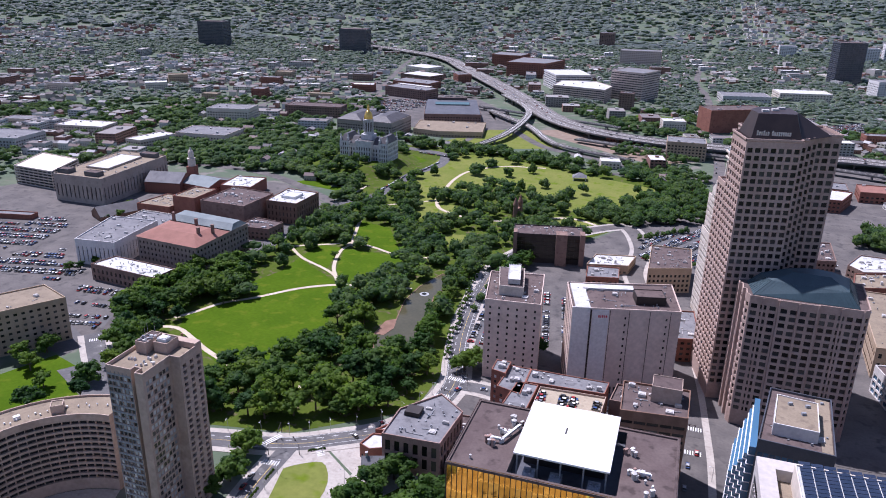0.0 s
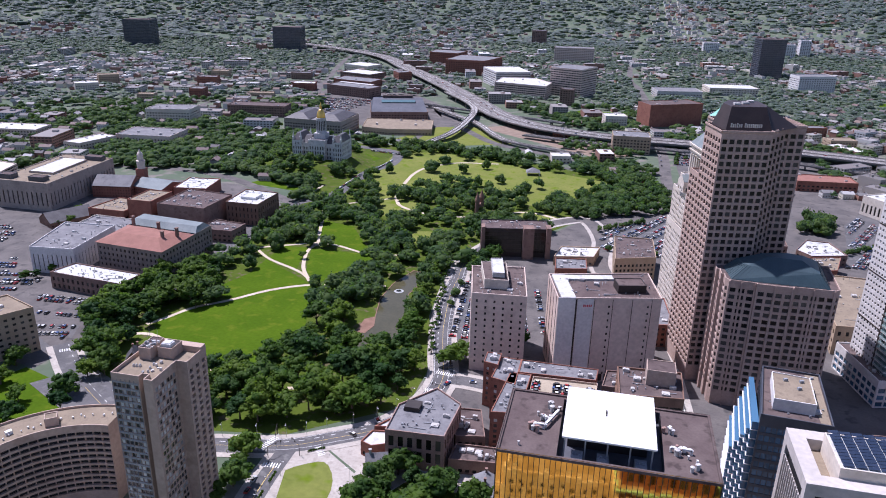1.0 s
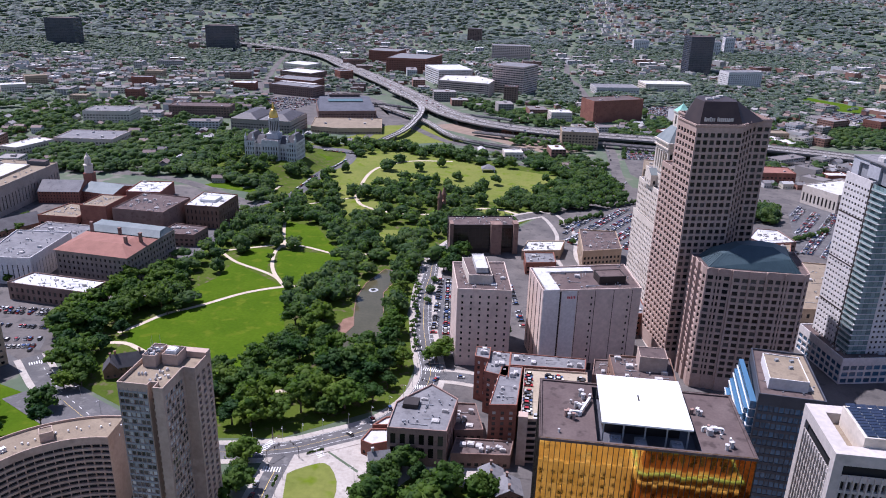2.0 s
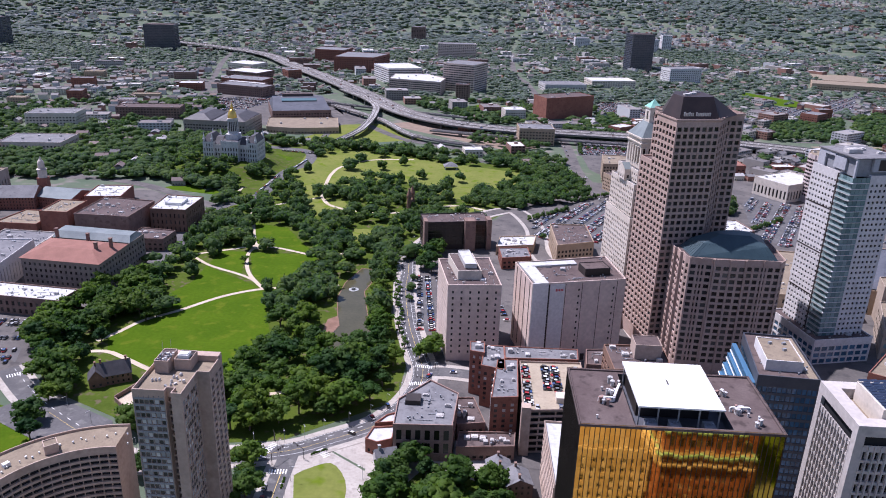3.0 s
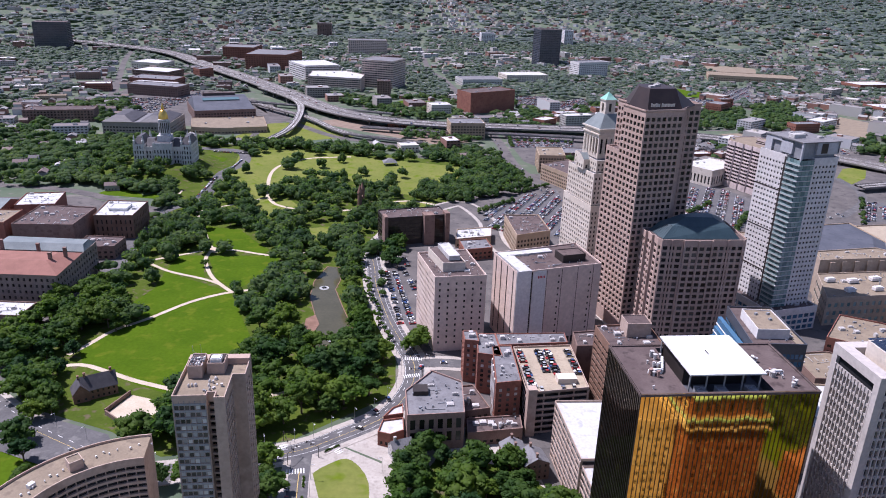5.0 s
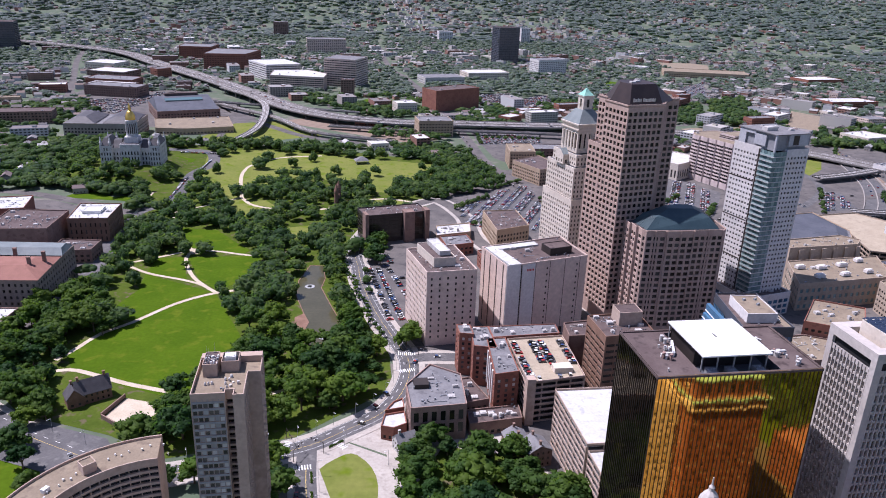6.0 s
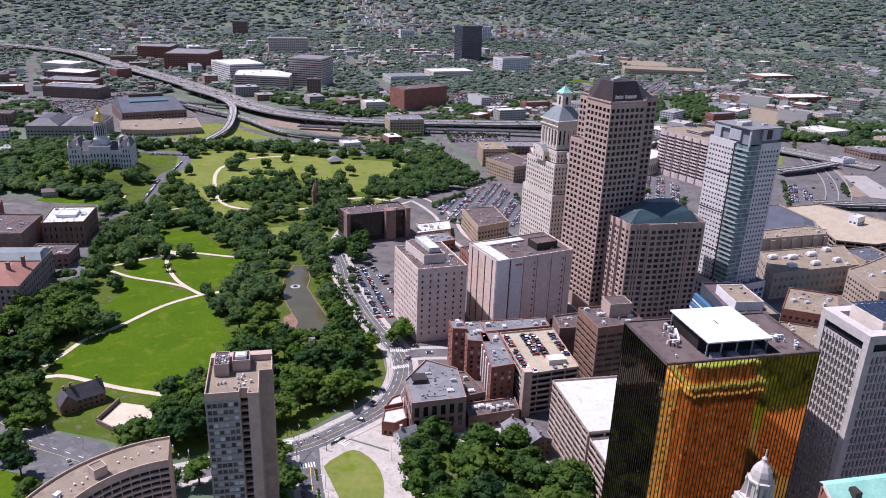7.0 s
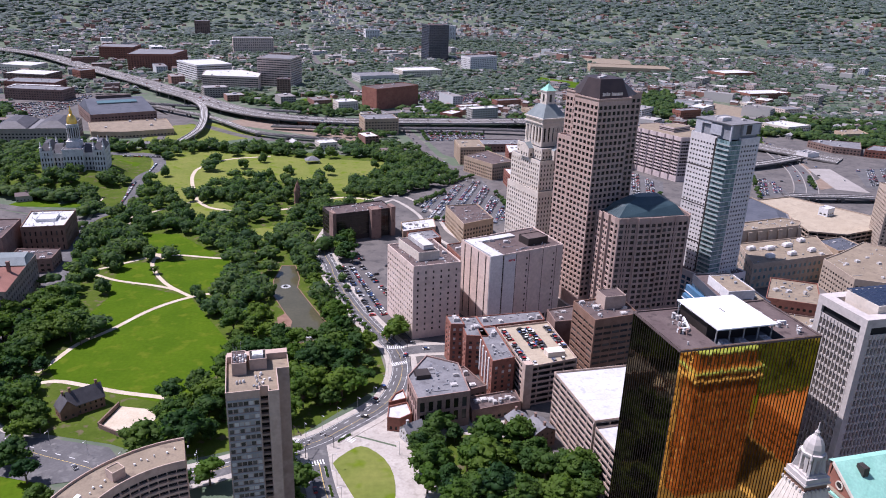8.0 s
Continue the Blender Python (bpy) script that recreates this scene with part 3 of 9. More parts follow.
# streets
STREETS = [
    ("road_jewell", [(-92, 640), (-118, 590), (-132, 540), (-131, 500), (-130, 470), (-123, 418), (-115, 381), (-108, 350), (-112, 322), (-126, 296), (-149, 279), (-168, 268), (-200, 260), (-240, 254), (-275, 275), (-312, 300), (-345, 330)], 11.5),
    ("road_plaza", [(-166, 266), (-166, 240), (-164, 215), (-158, 170)], 9.5),
    ("road_ramp", [(-108, 350), (-95, 352), (-60, 348), (-20, 350), (25, 356)], 10.0),
    ("road_trumbull", [(30, 120), (24, 230), (24, 300), (22, 345), (14, 424), (-6, 500), (-24, 560), (-24, 625), (-40, 680), (-62, 672), (-92, 640)], 13.0),
    ("road_asylum", [(-34, 680), (20, 705), (56, 735), (44, 850), (46, 996), (42, 1208), (40, 1417), (28, 1670), (8, 1886), (28, 2486), (77, 3000)], 14.0),
    ("road_capitol", [(-332, 390), (-330, 500), (-334, 640), (-306, 694), (-303, 795), (-288, 845), (-300, 905), (-342, 921), (-400, 935)], 14.0),
    ("road_museum", [(-345, 330), (-420, 372), (-470, 400), (-512, 438), (-515, 492), (-534, 562), (-595, 632), (-608, 723), (-520, 738), (-440, 720), (-332, 650)], 13.0),
    ("road_washington", [(-520, 738), (-590, 938), (-640, 1100), (-700, 1400)], 11.0),
    ("road_north", [(60, 690), (80, 660), (130, 640), (230, 600), (330, 640), (390, 665), (500, 700), (640, 900)], 13.0),
    ("road_pearl", [(-60, 270), (-20, 268), (24, 268), (110, 262), (200, 260)], 9.0),
    ("road_hill", [(-600, 1340), (-640, 1500), (-760, 1950), (-850, 2400)], 13.0),
    ("road_far_west", [(-1680, 2194), (-1778, 2436), (-1811, 2671), (-2322, 3309)], 16.0),
    ("road_far_hill", [(-1481, 2984), (-1599, 3081), (-2000, 3900)], 16.0),
    ("road_broad", [(-560, 1290), (-592, 1346), (-691, 1589), (-806, 1863), (-900, 2080)], 17.0),
    ("road_church", [(60, 352), (110, 350), (180, 370), (330, 350)], 11.0),
]
for i, (n, p, w) in enumerate(STREETS):
    p = [(x, y, 0) for x, y in p]
    if i < 4:
        for s in (-1, 1):
            setting(ribbon("pavement_" + n[5:] + ("_a" if s < 0 else "_b"), p, 3.6, 0.22 + 0.003 * i, "pavement", 0.2, step=6, off=s * (w / 2 + 1.8)), "pale concrete pavement along a street", "pavement")
    setting(ribbon(n, p, w, 0.26 + 0.006 * i if i < 4 else 0.12 + 0.006 * i, "asphalt" if i in (0, 1, 2, 5) else "asphalt_old", step=6), "asphalt street with worn markings", "road")


def marks(name, line, offs, length, gap, width, z, mat="paint", lo=0.0, hi=1.0, label="white road markings"):
    """Painted dashes along a street, as one piece of paint."""
    pts = smooth_line([(x, y, 0) for x, y in line], 2.0)
    cum = [0.0]
    for a, b in zip(pts, pts[1:]):
        cum.append(cum[-1] + (b - a).length)
    sh = Shape()

    def at(s):
        for i in range(len(cum) - 1):
            if cum[i + 1] >= s:
                f = (s - cum[i]) / max(1e-6, cum[i + 1] - cum[i])
                d = (pts[i + 1] - pts[i]).normalized()
                return pts[i].lerp(pts[i + 1], f), d
        return pts[-1], (pts[-1] - pts[-2]).normalized()

    s = cum[-1] * lo
    while s + length < cum[-1] * hi:
        for o in offs:
            (a, da), (b, db) = at(s), at(s + length)
            na, nb = Vector((-da.y, da.x, 0)), Vector((-db.y, db.x, 0))
            up = Vector((0, 0, z))
            sh.quad(a + na * (o - width / 2) + up, b + nb * (o - width / 2) + up, b + nb * (o + width / 2) + up, a + na * (o + width / 2) + up)
        s += length + gap
    ob = part(name, sh, M[mat])
    return tagged(ob, label, "road marking", kind="structure")


J = STREETS[0][1]
marks("marking_lanes", J, (-2.9,), 3.0, 5.0, 0.3, 0.30)
marks("marking_centre", J, (0.15,), 6.0, 0.05, 0.16, 0.30, "paint_yellow", 0.05, 0.9, "thin yellow centre line")
marks("marking_edge", J, (-5.2, 3.3), 6.0, 0.05, 0.18, 0.30, "paint", 0.05, 0.72, "white edge lines")
marks("marking_bays", J, (4.6,), 0.3, 5.6, 2.2, 0.30, lo=0.0, hi=0.5)
marks("marking_plaza_centre", STREETS[1][1], (0.0,), 5.0, 0.05, 0.25, 0.30, "paint_yellow", 0.15, 0.9, "yellow centre line")


def crossing(cx, cy, deg, span, z=0.31, stripes=None):
    """A zebra crossing: bars side by side across a street."""
    n = stripes or int(span / 1.2)
    sh = Shape()
    for i in range(n):
        u = (i - (n - 1) / 2) * span / n
        x, y = cx + math.cos(radians(deg)) * u, cy + math.sin(radians(deg)) * u
        sh.poly([(a, b, z) for a, b in turned(x, y, 0.6, 3.6, deg)])
    return tagged(part("crossing", sh, M["paint"]), "white zebra crossing bars on asphalt", "crossing", kind="structure", group="zebra crossings")


crossing(-108, 357, -5, 11)
crossing(-110, 337, 10, 10)
crossing(-177, 268, 70, 12)
crossing(-168, 252, 5, 9)
crossing(-150, 268, 130, 8)
crossing(22, 352, 0, 11)
crossing(22, 330, 0, 11)
crossing(-337, 324, 40, 9)
# the plaza by the street fork, with its lawn
setting(flat("pavement_plaza", [(-170, 255), (-158, 262), (-146, 269), (-128, 256), (-125, 240), (-128, 205), (-158, 205), (-161, 232)], 0.24, "pavement", 0.2), "pale concrete plaza round a lawn", "pavement")
sh = Shape()
pl = ccw([(-160, 250), (-157, 253.6), (-152, 257.5), (-148, 260), (-145, 260.6), (-142, 258.8), (-138.5, 254), (-135.8, 248.5), (-134.2, 242), (-133.8, 235), (-134.4, 228), (-135.8, 221), (-138, 216), (-152, 216), (-154.5, 226), (-157, 237)])
sh.prism(pl, 0.1, 0.31)
setting(part("lawn_plaza", sh, M["lawn_dry"]), "triangular plaza lawn, green with a dry patch", "lawn")

# parking lots
LOTS = [
    ("lot_museum_far", [(-615, 500), (-546, 514), (-520, 492), (-508, 440), (-560, 400), (-640, 440)], "asphalt_old"),
    ("lot_museum", [(-503, 437), (-479, 447), (-424, 415), (-430, 388), (-482, 382), (-520, 405)], "asphalt_old"),
    ("lot_library", [(-418, 392), (-374, 394), (-340, 392), (-338, 364), (-387, 358), (-414, 372)], "asphalt_old"),
    ("lot_hall", [(-392, 346), (-352, 355), (-344, 335), (-349, 316), (-380, 320)], "asphalt"),
    ("lot_slim", [(-124, 400), (-104, 404), (-108, 460), (-116, 500), (-126, 495)], "asphalt"),
    ("lot_middle", [(-95, 500), (-66, 505), (-50, 420), (-56, 384), (-68, 388), (-74, 425)], "asphalt_old"),
    ("lot_ann", [(-32, 612), (-18, 590), (24, 592), (34, 575), (58, 600), (64, 650), (72, 745), (26, 712), (-22, 662)], "asphalt"),
    ("lot_arena", [(176, 610), (217, 595), (251, 645), (284, 700), (262, 760), (240, 800), (205, 740)], "asphalt"),
    ("lot_white", [(168, 757), (204, 765), (228, 838), (176, 814)], "asphalt_old"),
    ("lot_rail", [(56, 948), (150, 952), (160, 1010), (62, 1036)], "asphalt"),
    ("lot_armory", [(-470, 1180), (-440, 1400), (-480, 1420), (-560, 1290), (-520, 1180)], "asphalt_old"),
    ("lot_east", [(520, 640), (578, 722), (645, 718), (720, 640), (610, 590)], "asphalt"),
    ("lot_near_arena", [(356, 622), (405, 698), (428, 694), (404, 632)], "asphalt"),
    ("lot_yard", [(420, 900), (560, 930), (560, 1020), (440, 1000)], "asphalt_old"),
    ("lot_asylum", [(124, 1278), (192, 1300), (219, 1441), (150, 1420)], "asphalt_old"),
    ("lot_hill", [(202, 1270), (260, 1280), (300, 1393), (284, 1424), (216, 1356)], "asphalt_old"),
    ("lot_field", [(443, 1310), (559, 1329), (684, 1496), (768, 1668), (640, 1551), (561, 1426), (494, 1462)], "asphalt"),
    ("lot_gravel", [(413, 1070), (499, 1090), (590, 1060), (727, 1250), (760, 1160), (600, 1010), (505, 1040), (424, 1017)], "roof_tan"),
    ("lot_works", [(767, 1834), (826, 2100), (940, 2100), (967, 2041), (882, 1860)], "roof_tan"),
]
for i, (n, p, m) in enumerate(LOTS):
    setting(flat("pavement_" + n, p, 0.09 + 0.004 * i, m), "asphalt parking lot with painted bays", "parking lot")
setting(flat("pavement_court", [(-269, 304), (-262, 322), (-240, 313), (-252, 288)], 0.12, "path"), "pale sandy court behind a wall", "court")
setting(flat("pavement_driveway", [(-314, 306), (-289, 298), (-262, 285), (-250, 262), (-285, 262), (-330, 285)], 0.25, "asphalt"), "asphalt forecourt", "pavement")
setting(flat("lawn_bushnell", [(-345, 300), (-320, 292), (-285, 262), (-275, 235), (-330, 225), (-360, 262)], 0.08, "lawn"), "green lawn beside a curved block", "lawn")
setting(flat("lawn_field", [(-115, 1300), (-36, 1235), (-2, 1338), (-78, 1345)], 0.1, "lawn"), "bright green playing field", "lawn")
setting(flat("lawn_yard", [(508, 1664), (532, 1620), (599, 1511), (572, 1456), (523, 1467), (501, 1493), (470, 1552)], 0.1, "lawn"), "open green field", "lawn")
setting(flat("pavement_armory", [(-600, 1160), (-430, 1080), (-290, 1030), (-262, 1150), (-300, 1260), (-420, 1430), (-600, 1420)], 0.05, "asphalt_old"), "worn asphalt round the armory", "pavement")
setting(flat("lawn_bank", [(-330, 985), (-260, 960), (-160, 1010), (-230, 1120), (-290, 1100)], 0.08, "lawn_dry"), "grass banks among the ramps", "lawn")
setting(flat("soil_yard", [(-230, 1120), (-100, 1010), (-40, 960), (10, 985), (-60, 1060), (-180, 1150)], 0.07, "soil"), "bare earth beside the railway", "ground")
setting(flat("pavement_interchange", [(340, 640), (400, 590), (500, 560), (640, 600), (690, 760), (600, 900), (520, 860), (430, 760)], 0.07, "asphalt_old"), "wide pale interchange paving", "pavement")

# ---- elevated highway ----
def viaduct(name, pts, width, label, piers=45.0, depth=1.4):
    b = thing(name, label, "highway")
    ribbon("deck", pts, width, 0, "hwy", depth, b, 20)
    line = smooth_line(pts, 20)
    for s in (-1, 1):
        ribbon("parapet", pts, 0.5, 0.95, "barrier", 0.9, b, 20, off=s * (width / 2 - 0.25))
    ribbon("median", pts, 0.6, 0.85, "barrier", 0.8, b, 20)
    for s in (-1, 1):
        for o in (0.17, 0.34):
            ribbon("lane_line", pts, 0.4, 0.03, "paint", 0, b, 20, off=s * o * width)
    run = 0.0
    for a, c in zip(line, line[1:]):
        run += (c - a).length
        if run > piers and c.z > 4:
            run = 0.0
            d = (c - a).normalized()
            ang = math.degrees(math.atan2(d.y, d.x))
            sh = Shape()
            for o in (-0.3, 0.3):
                sh.prism(turned(c.x - d.y * o * width, c.y + d.x * o * width, 1.6, 1.6, ang), 0, c.z - 3.0)
            sh.prism(turned(c.x, c.y, 2.0, width * 0.9, ang), c.z - 3.2, c.z - depth - 0.02, True, True)
            part("pier", sh, M["hwy"], b)
    return b


viaduct("highway_main", [(-1500, 2420, 6), (-1250, 2400, 8), (-1000, 2290, 9), (-700, 2060, 9), (-535, 1790, 9), (-378, 1520, 9), (-280, 1335, 9), (-205, 1190, 9), (-130, 1110, 9), (-40, 1070, 9), (60, 1060, 9), (150, 1050, 9), (255, 1040, 9), (400, 985, 8), (500, 880, 6), (590, 760, 2)], 40, "wide elevated concrete highway with traffic lanes")
viaduct("highway_ramp", [(-280, 955, 1), (-268, 985, 4), (-252, 1023, 8), (-247, 1111, 10), (-254, 1214, 11), (-282, 1295, 11), (-347, 1409, 10.5)], 11, "curved concrete highway ramp on piers")
viaduct("highway_slip", [(-330, 1240, 7), (-285, 1185, 7), (-230, 1115, 7), (-186, 1030, 6), (-150, 995, 5), (-60, 955, 4)], 10, "curving concrete slip road on piers")
viaduct("highway_cross", [(-390, 1290, 6), (-300, 1250, 6), (-200, 1210, 6), (-100, 1170, 6)], 10, "concrete overpass across the ramps")
viaduct("highway_link", [(-150, 1060, 5), (-60, 1030, 6), (40, 1020, 6), (200, 985, 7), (380, 910, 6)], 12, "low dark railway and road viaduct")
viaduct("highway_loop", [(-1322, 2763, 5), (-1432, 2884, 5), (-1463, 2743, 6), (-1413, 2560, 6), (-1292, 2359, 6), (-1150, 2262, 7), (-1040, 2270, 8)], 14, "far looping concrete ramp", 90)
viaduct("highway_far", [(-2637, 2459, 4), (-2906, 2609, 5), (-3105, 2743, 6), (-3366, 3011, 6)], 22, "far pale highway curve among trees", 200)
ribs = [("road_below", [(-330, 1260), (-286, 1163), (-228, 1066), (-186, 1008), (-141, 978), (-48, 931), (40, 900)], 14), ("road_frontage", [(-470, 1480), (-380, 1330), (-320, 1220), (-300, 1120), (-300, 1000)], 10)]
for n, p, w in ribs:
    setting(ribbon(n, [(x, y, 0) for x, y in p], w, 0.2, "asphalt_old", step=15), "pale road under the highway ramps", "road")
# sunken highway by the arena
setting(ribbon("road_sunken", [(400, 600, 0), (450, 660, 0), (500, 740, 0), (560, 880, 0)], 24, 0.13, "asphalt", step=15), "dark sunken highway lanes", "road")
setting(ribbon("road_frontage_east", [(594, 930, 0), (556, 850, 0), (549, 791, 0), (528, 714, 0), (514, 659, 0), (480, 590, 0), (440, 540, 0)], 10, 0.19, "asphalt_old", step=15), "pale frontage road past the interchange", "road")
viaduct("bridge_interchange", [(430, 740, 6), (480, 752, 6.5), (535, 775, 6)], 16, "concrete bridge over sunken lanes", 30)
viaduct("bridge_curved", [(380, 612, 5), (408, 600, 6), (440, 594, 6), (480, 586, 5)], 14, "curved concrete bridge by the arena", 30)

# walls and verges of the sunken lanes
SUNK = [(400, 600, 0), (450, 660, 0), (500, 740, 0), (560, 880, 0)]
for nm, off in (("wall_sunken_a", -13), ("wall_sunken_b", 13)):
    setting(ribbon(nm, SUNK, 0.9, 1.3, "barrier", 1.3, step=15, off=off), "pale concrete wall along the sunken lanes", "wall")
setting(ribbon("trim_median", SUNK, 1.0, 0.9, "barrier", 0.85, step=15), "concrete median barrier", "kerb")
setting(flat("lawn_interchange_1", [(520, 838), (560, 880), (640, 1005), (656, 1012), (640, 960), (590, 915), (560, 850)], 0.1, "lawn_dry"), "grass verge by the interchange", "lawn")
setting(flat("lawn_interchange_2", [(440, 770), (478, 800), (520, 860), (480, 850), (440, 800)], 0.1, "lawn_dry"), "grass wedge by the interchange", "lawn")
setting(flat("road_wide_ramp", [(514, 732), (545, 728), (505, 618), (474, 638)], 0.22, "barrier"), "broad pale concrete ramp of the interchange", "road")
setting(flat("soil_interchange", [(455, 640), (500, 650), (520, 735), (545, 800), (520, 790), (480, 700)], 0.1, "soil"), "bare brown verge between lanes", "ground")
setting(ribbon("road_interchange_link", [(345, 640, 0), (400, 690, 0), (430, 740, 0), (440, 800, 0)], 9, 0.2, "asphalt", step=12), "asphalt link road by the interchange", "road")

# ---- trees ----
def tree_meshes(seed, height, radius, lobes, leaves):
    """A tapered trunk with limbs, and a crown of many small leafy clumps over a few boughs, with gaps between."""
    rnd = random.Random(seed)
    tr = Shape()

    def limb(a, b, r0, r1):
        a, b = Vector(a), Vector(b)
        d = (b - a).normalized()
        s = d.orthogonal().normalized()
        t = d.cross(s)
        ring = lambda c, r: [tuple(c + (s * math.cos(k * math.pi / 3) + t * math.sin(k * math.pi / 3)) * r) for k in range(6)]
        tr.hull(ring(a, r0), ring(b, r1))

    fork = height * 0.28
    limb((0, 0, -0.1), (0.1, 0, fork), 0.42, 0.3)
    boughs = [(Vector((0, 0, height * 0.72)), radius * 0.58)]
    for i in range(lobes):
        a = i * 2.4 + rnd.uniform(-0.5, 0.5)
        rr = radius * rnd.uniform(0.42, 0.62)
        boughs.append((Vector((rr * math.cos(a), rr * math.sin(a), height * (0.42 + 0.3 * ((i * 0.618) % 1) + rnd.uniform(-0.04, 0.04)))), radius * rnd.uniform(0.4, 0.56)))
    for c, r in boughs:
        limb((0, 0, fork * rnd.uniform(0.8, 1.0)), tuple(c), 0.2, 0.06)
    cr = Shape()
    ico = bmesh.new()
    bmesh.ops.create_icosphere(ico, subdivisions=1, radius=1.0)
    unit = [v.co.copy() for v in ico.verts]
    tris = [tuple(v.index for v in f.verts) for f in ico.faces]
    ico.free()
    for c, r in boughs:
        n = len(cr.v)
        for v in unit:
            k = r * 0.76 * (1 + 0.22 * noise.noise(v * 1.7 + c))
            cr.v.append(tuple(c + Vector((v.x * k, v.y * k, v.z * k * 0.8))))
        cr.f += [tuple(n + i for i in f) for f in tris]
        for m in range(6):
            d = Vector((rnd.gauss(0, 1), rnd.gauss(0, 1), rnd.gauss(0.35, 0.8))).normalized()
            q0 = c + Vector((d.x, d.y, d.z * 0.85)) * r * rnd.uniform(0.62, 0.95)
            rc = radius * rnd.uniform(0.17, 0.29)
            n = len(cr.v)
            for v in unit:
                k = rc * (1 + 0.3 * noise.noise(v * 2.3 + q0 * 1.3))
                cr.v.append(tuple(q0 + Vector((v.x * k, v.y * k, v.z * k * 0.8))))
            cr.f += [tuple(n + i for i in f) for f in tris]
            for _ in range(leaves):
                d2 = (d * 0.5 + Vector((rnd.gauss(0, 1), rnd.gauss(0, 1), rnd.gauss(0.25, 1)))).normalized()
                q = q0 + Vector((d2.x, d2.y, d2.z * 0.85)) * rc * rnd.uniform(0.9, 1.45)
                nrm = (d2 + Vector((rnd.gauss(0, 0.6), rnd.gauss(0, 0.6), rnd.gauss(0.25, 0.5)))).normalized()
                s = Matrix.Rotation(rnd.uniform(0, 6.28), 3, nrm) @ nrm.orthogonal().normalized()
                t = nrm.cross(s)
                w = rnd.uniform(0.22, 0.5) * (radius / 5.5)
                cr.quad(q - s * w - t * w * 0.6, q + s * w * 0.7 - t * w, q + s * w + t * w * 0.7, q - s * w * 0.8 + t * w)
    crown = cr.mesh("crown", M["leaf"])
    crown.polygons.foreach_set("use_smooth", [True] * len(crown.polygons))
    return tr.mesh("trunk", M["bark"]), crown


KINDS = [tree_meshes(11, 15, 5.8, 5, 13), tree_meshes(12, 16, 6.4, 6, 13), tree_meshes(13, 13, 5.4, 4, 14), tree_meshes(14, 18, 5.4, 6, 12), tree_meshes(15, 11, 4.2, 4, 12), tree_meshes(16, 15, 7.2, 7, 12), tree_meshes(17, 7, 2.6, 2, 11)]
TREE_LABELS = ["broad leafy green park tree", "tall full-crowned green park tree", "rounded green tree on the grass", "tall narrow-crowned dark green tree", "small bushy green tree", "wide spreading old green shade tree", "small young street tree"]
rnd = random.Random(5)


REST = []


def tree(x, y, kind=None, size=None, group="trees of the park", z=0.0):
    z += hill(x, y)
    if y > 410 and group == "trees of the park" or y > 640:
        REST.append((x, y, z, rnd.choice((rnd.uniform(4.2, 6), rnd.uniform(6, 8.5), rnd.uniform(7.5, 9.5))), rnd.uniform(11, 17)))
        return None
    k = kind if kind is not None else rnd.choice((0, 0, 1, 1, 2, 3, 5, 5, 2))
    b = thing("tree", TREE_LABELS[k], "tree", group)
    s = size or rnd.choice((rnd.uniform(0.65, 0.9), rnd.uniform(0.95, 1.2), rnd.uniform(1.15, 1.42)))
    b.matrix_basis = Matrix.Translation((x, y, z)) @ Matrix.Rotation(rnd.uniform(0, 6.28), 4, "Z") @ Matrix.Diagonal((s * rnd.uniform(1.05, 1.3), s * rnd.uniform(1.05, 1.3), s * 0.95, 1))
    for nm, me in zip(("trunk", "crown"), KINDS[k]):
        o = new(nm, me)
        o.parent = b
    return b


def gap_to_line(x, y, pts):
    best = 1e9
    for (ax, ay), (bx, by) in zip(pts, pts[1:]):
        dx, dy = bx - ax, by - ay
        t = max(0, min(1, ((x - ax) * dx + (y - ay) * dy) / (dx * dx + dy * dy + 1e-9)))
        best = min(best, math.hypot(x - ax - t * dx, y - ay - t * dy))
    return best


def scatter(area, space, keep, seed, tries=4000):
    r, out = random.Random(seed), []
    xs, ys = [p[0] for p in area], [p[1] for p in area]
    for _ in range(tries):
        x, y = r.uniform(min(xs), max(xs)), r.uniform(min(ys), max(ys))
        if inside(x, y, area) and keep(x, y) and all((x - a) ** 2 + (y - b) ** 2 > space * space for a, b in out):
            out.append((x, y))
    return out


def free(x, y):
    """Clear of lawns, water, streets, paths and buildings."""
    if any(inside(x, y, inset(ccw(p), -2.0)) for p in LAWNS) or inside(x, y, inset(ccw(POND), -3.0)) or inside(x, y, CAPLAWN):
        return False
    if inside(x, y, [(-290, 296), (-262, 335), (-234, 318), (-245, 280)]) or inside(x, y, [(-300, 352), (-262, 350), (-262, 308), (-300, 312)]):
        return False
    if inside(x, y, [(-404, 786), (-324, 786), (-324, 842), (-404, 842)]) or inside(x, y, [(-350, 900), (-285, 915), (-290, 770), (-345, 800)]):
        return False
    if gap_to_line(x, y, STREETS[0][1]) < 15 and x < -105:
        return False
    if any(gap_to_line(x, y, p) < w / 2 + 3.5 for _, p, w in STREETS[:7]):
        return False
    return all(gap_to_line(x, y, p) > w / 2 + 0.7 for p, w in PATHS)


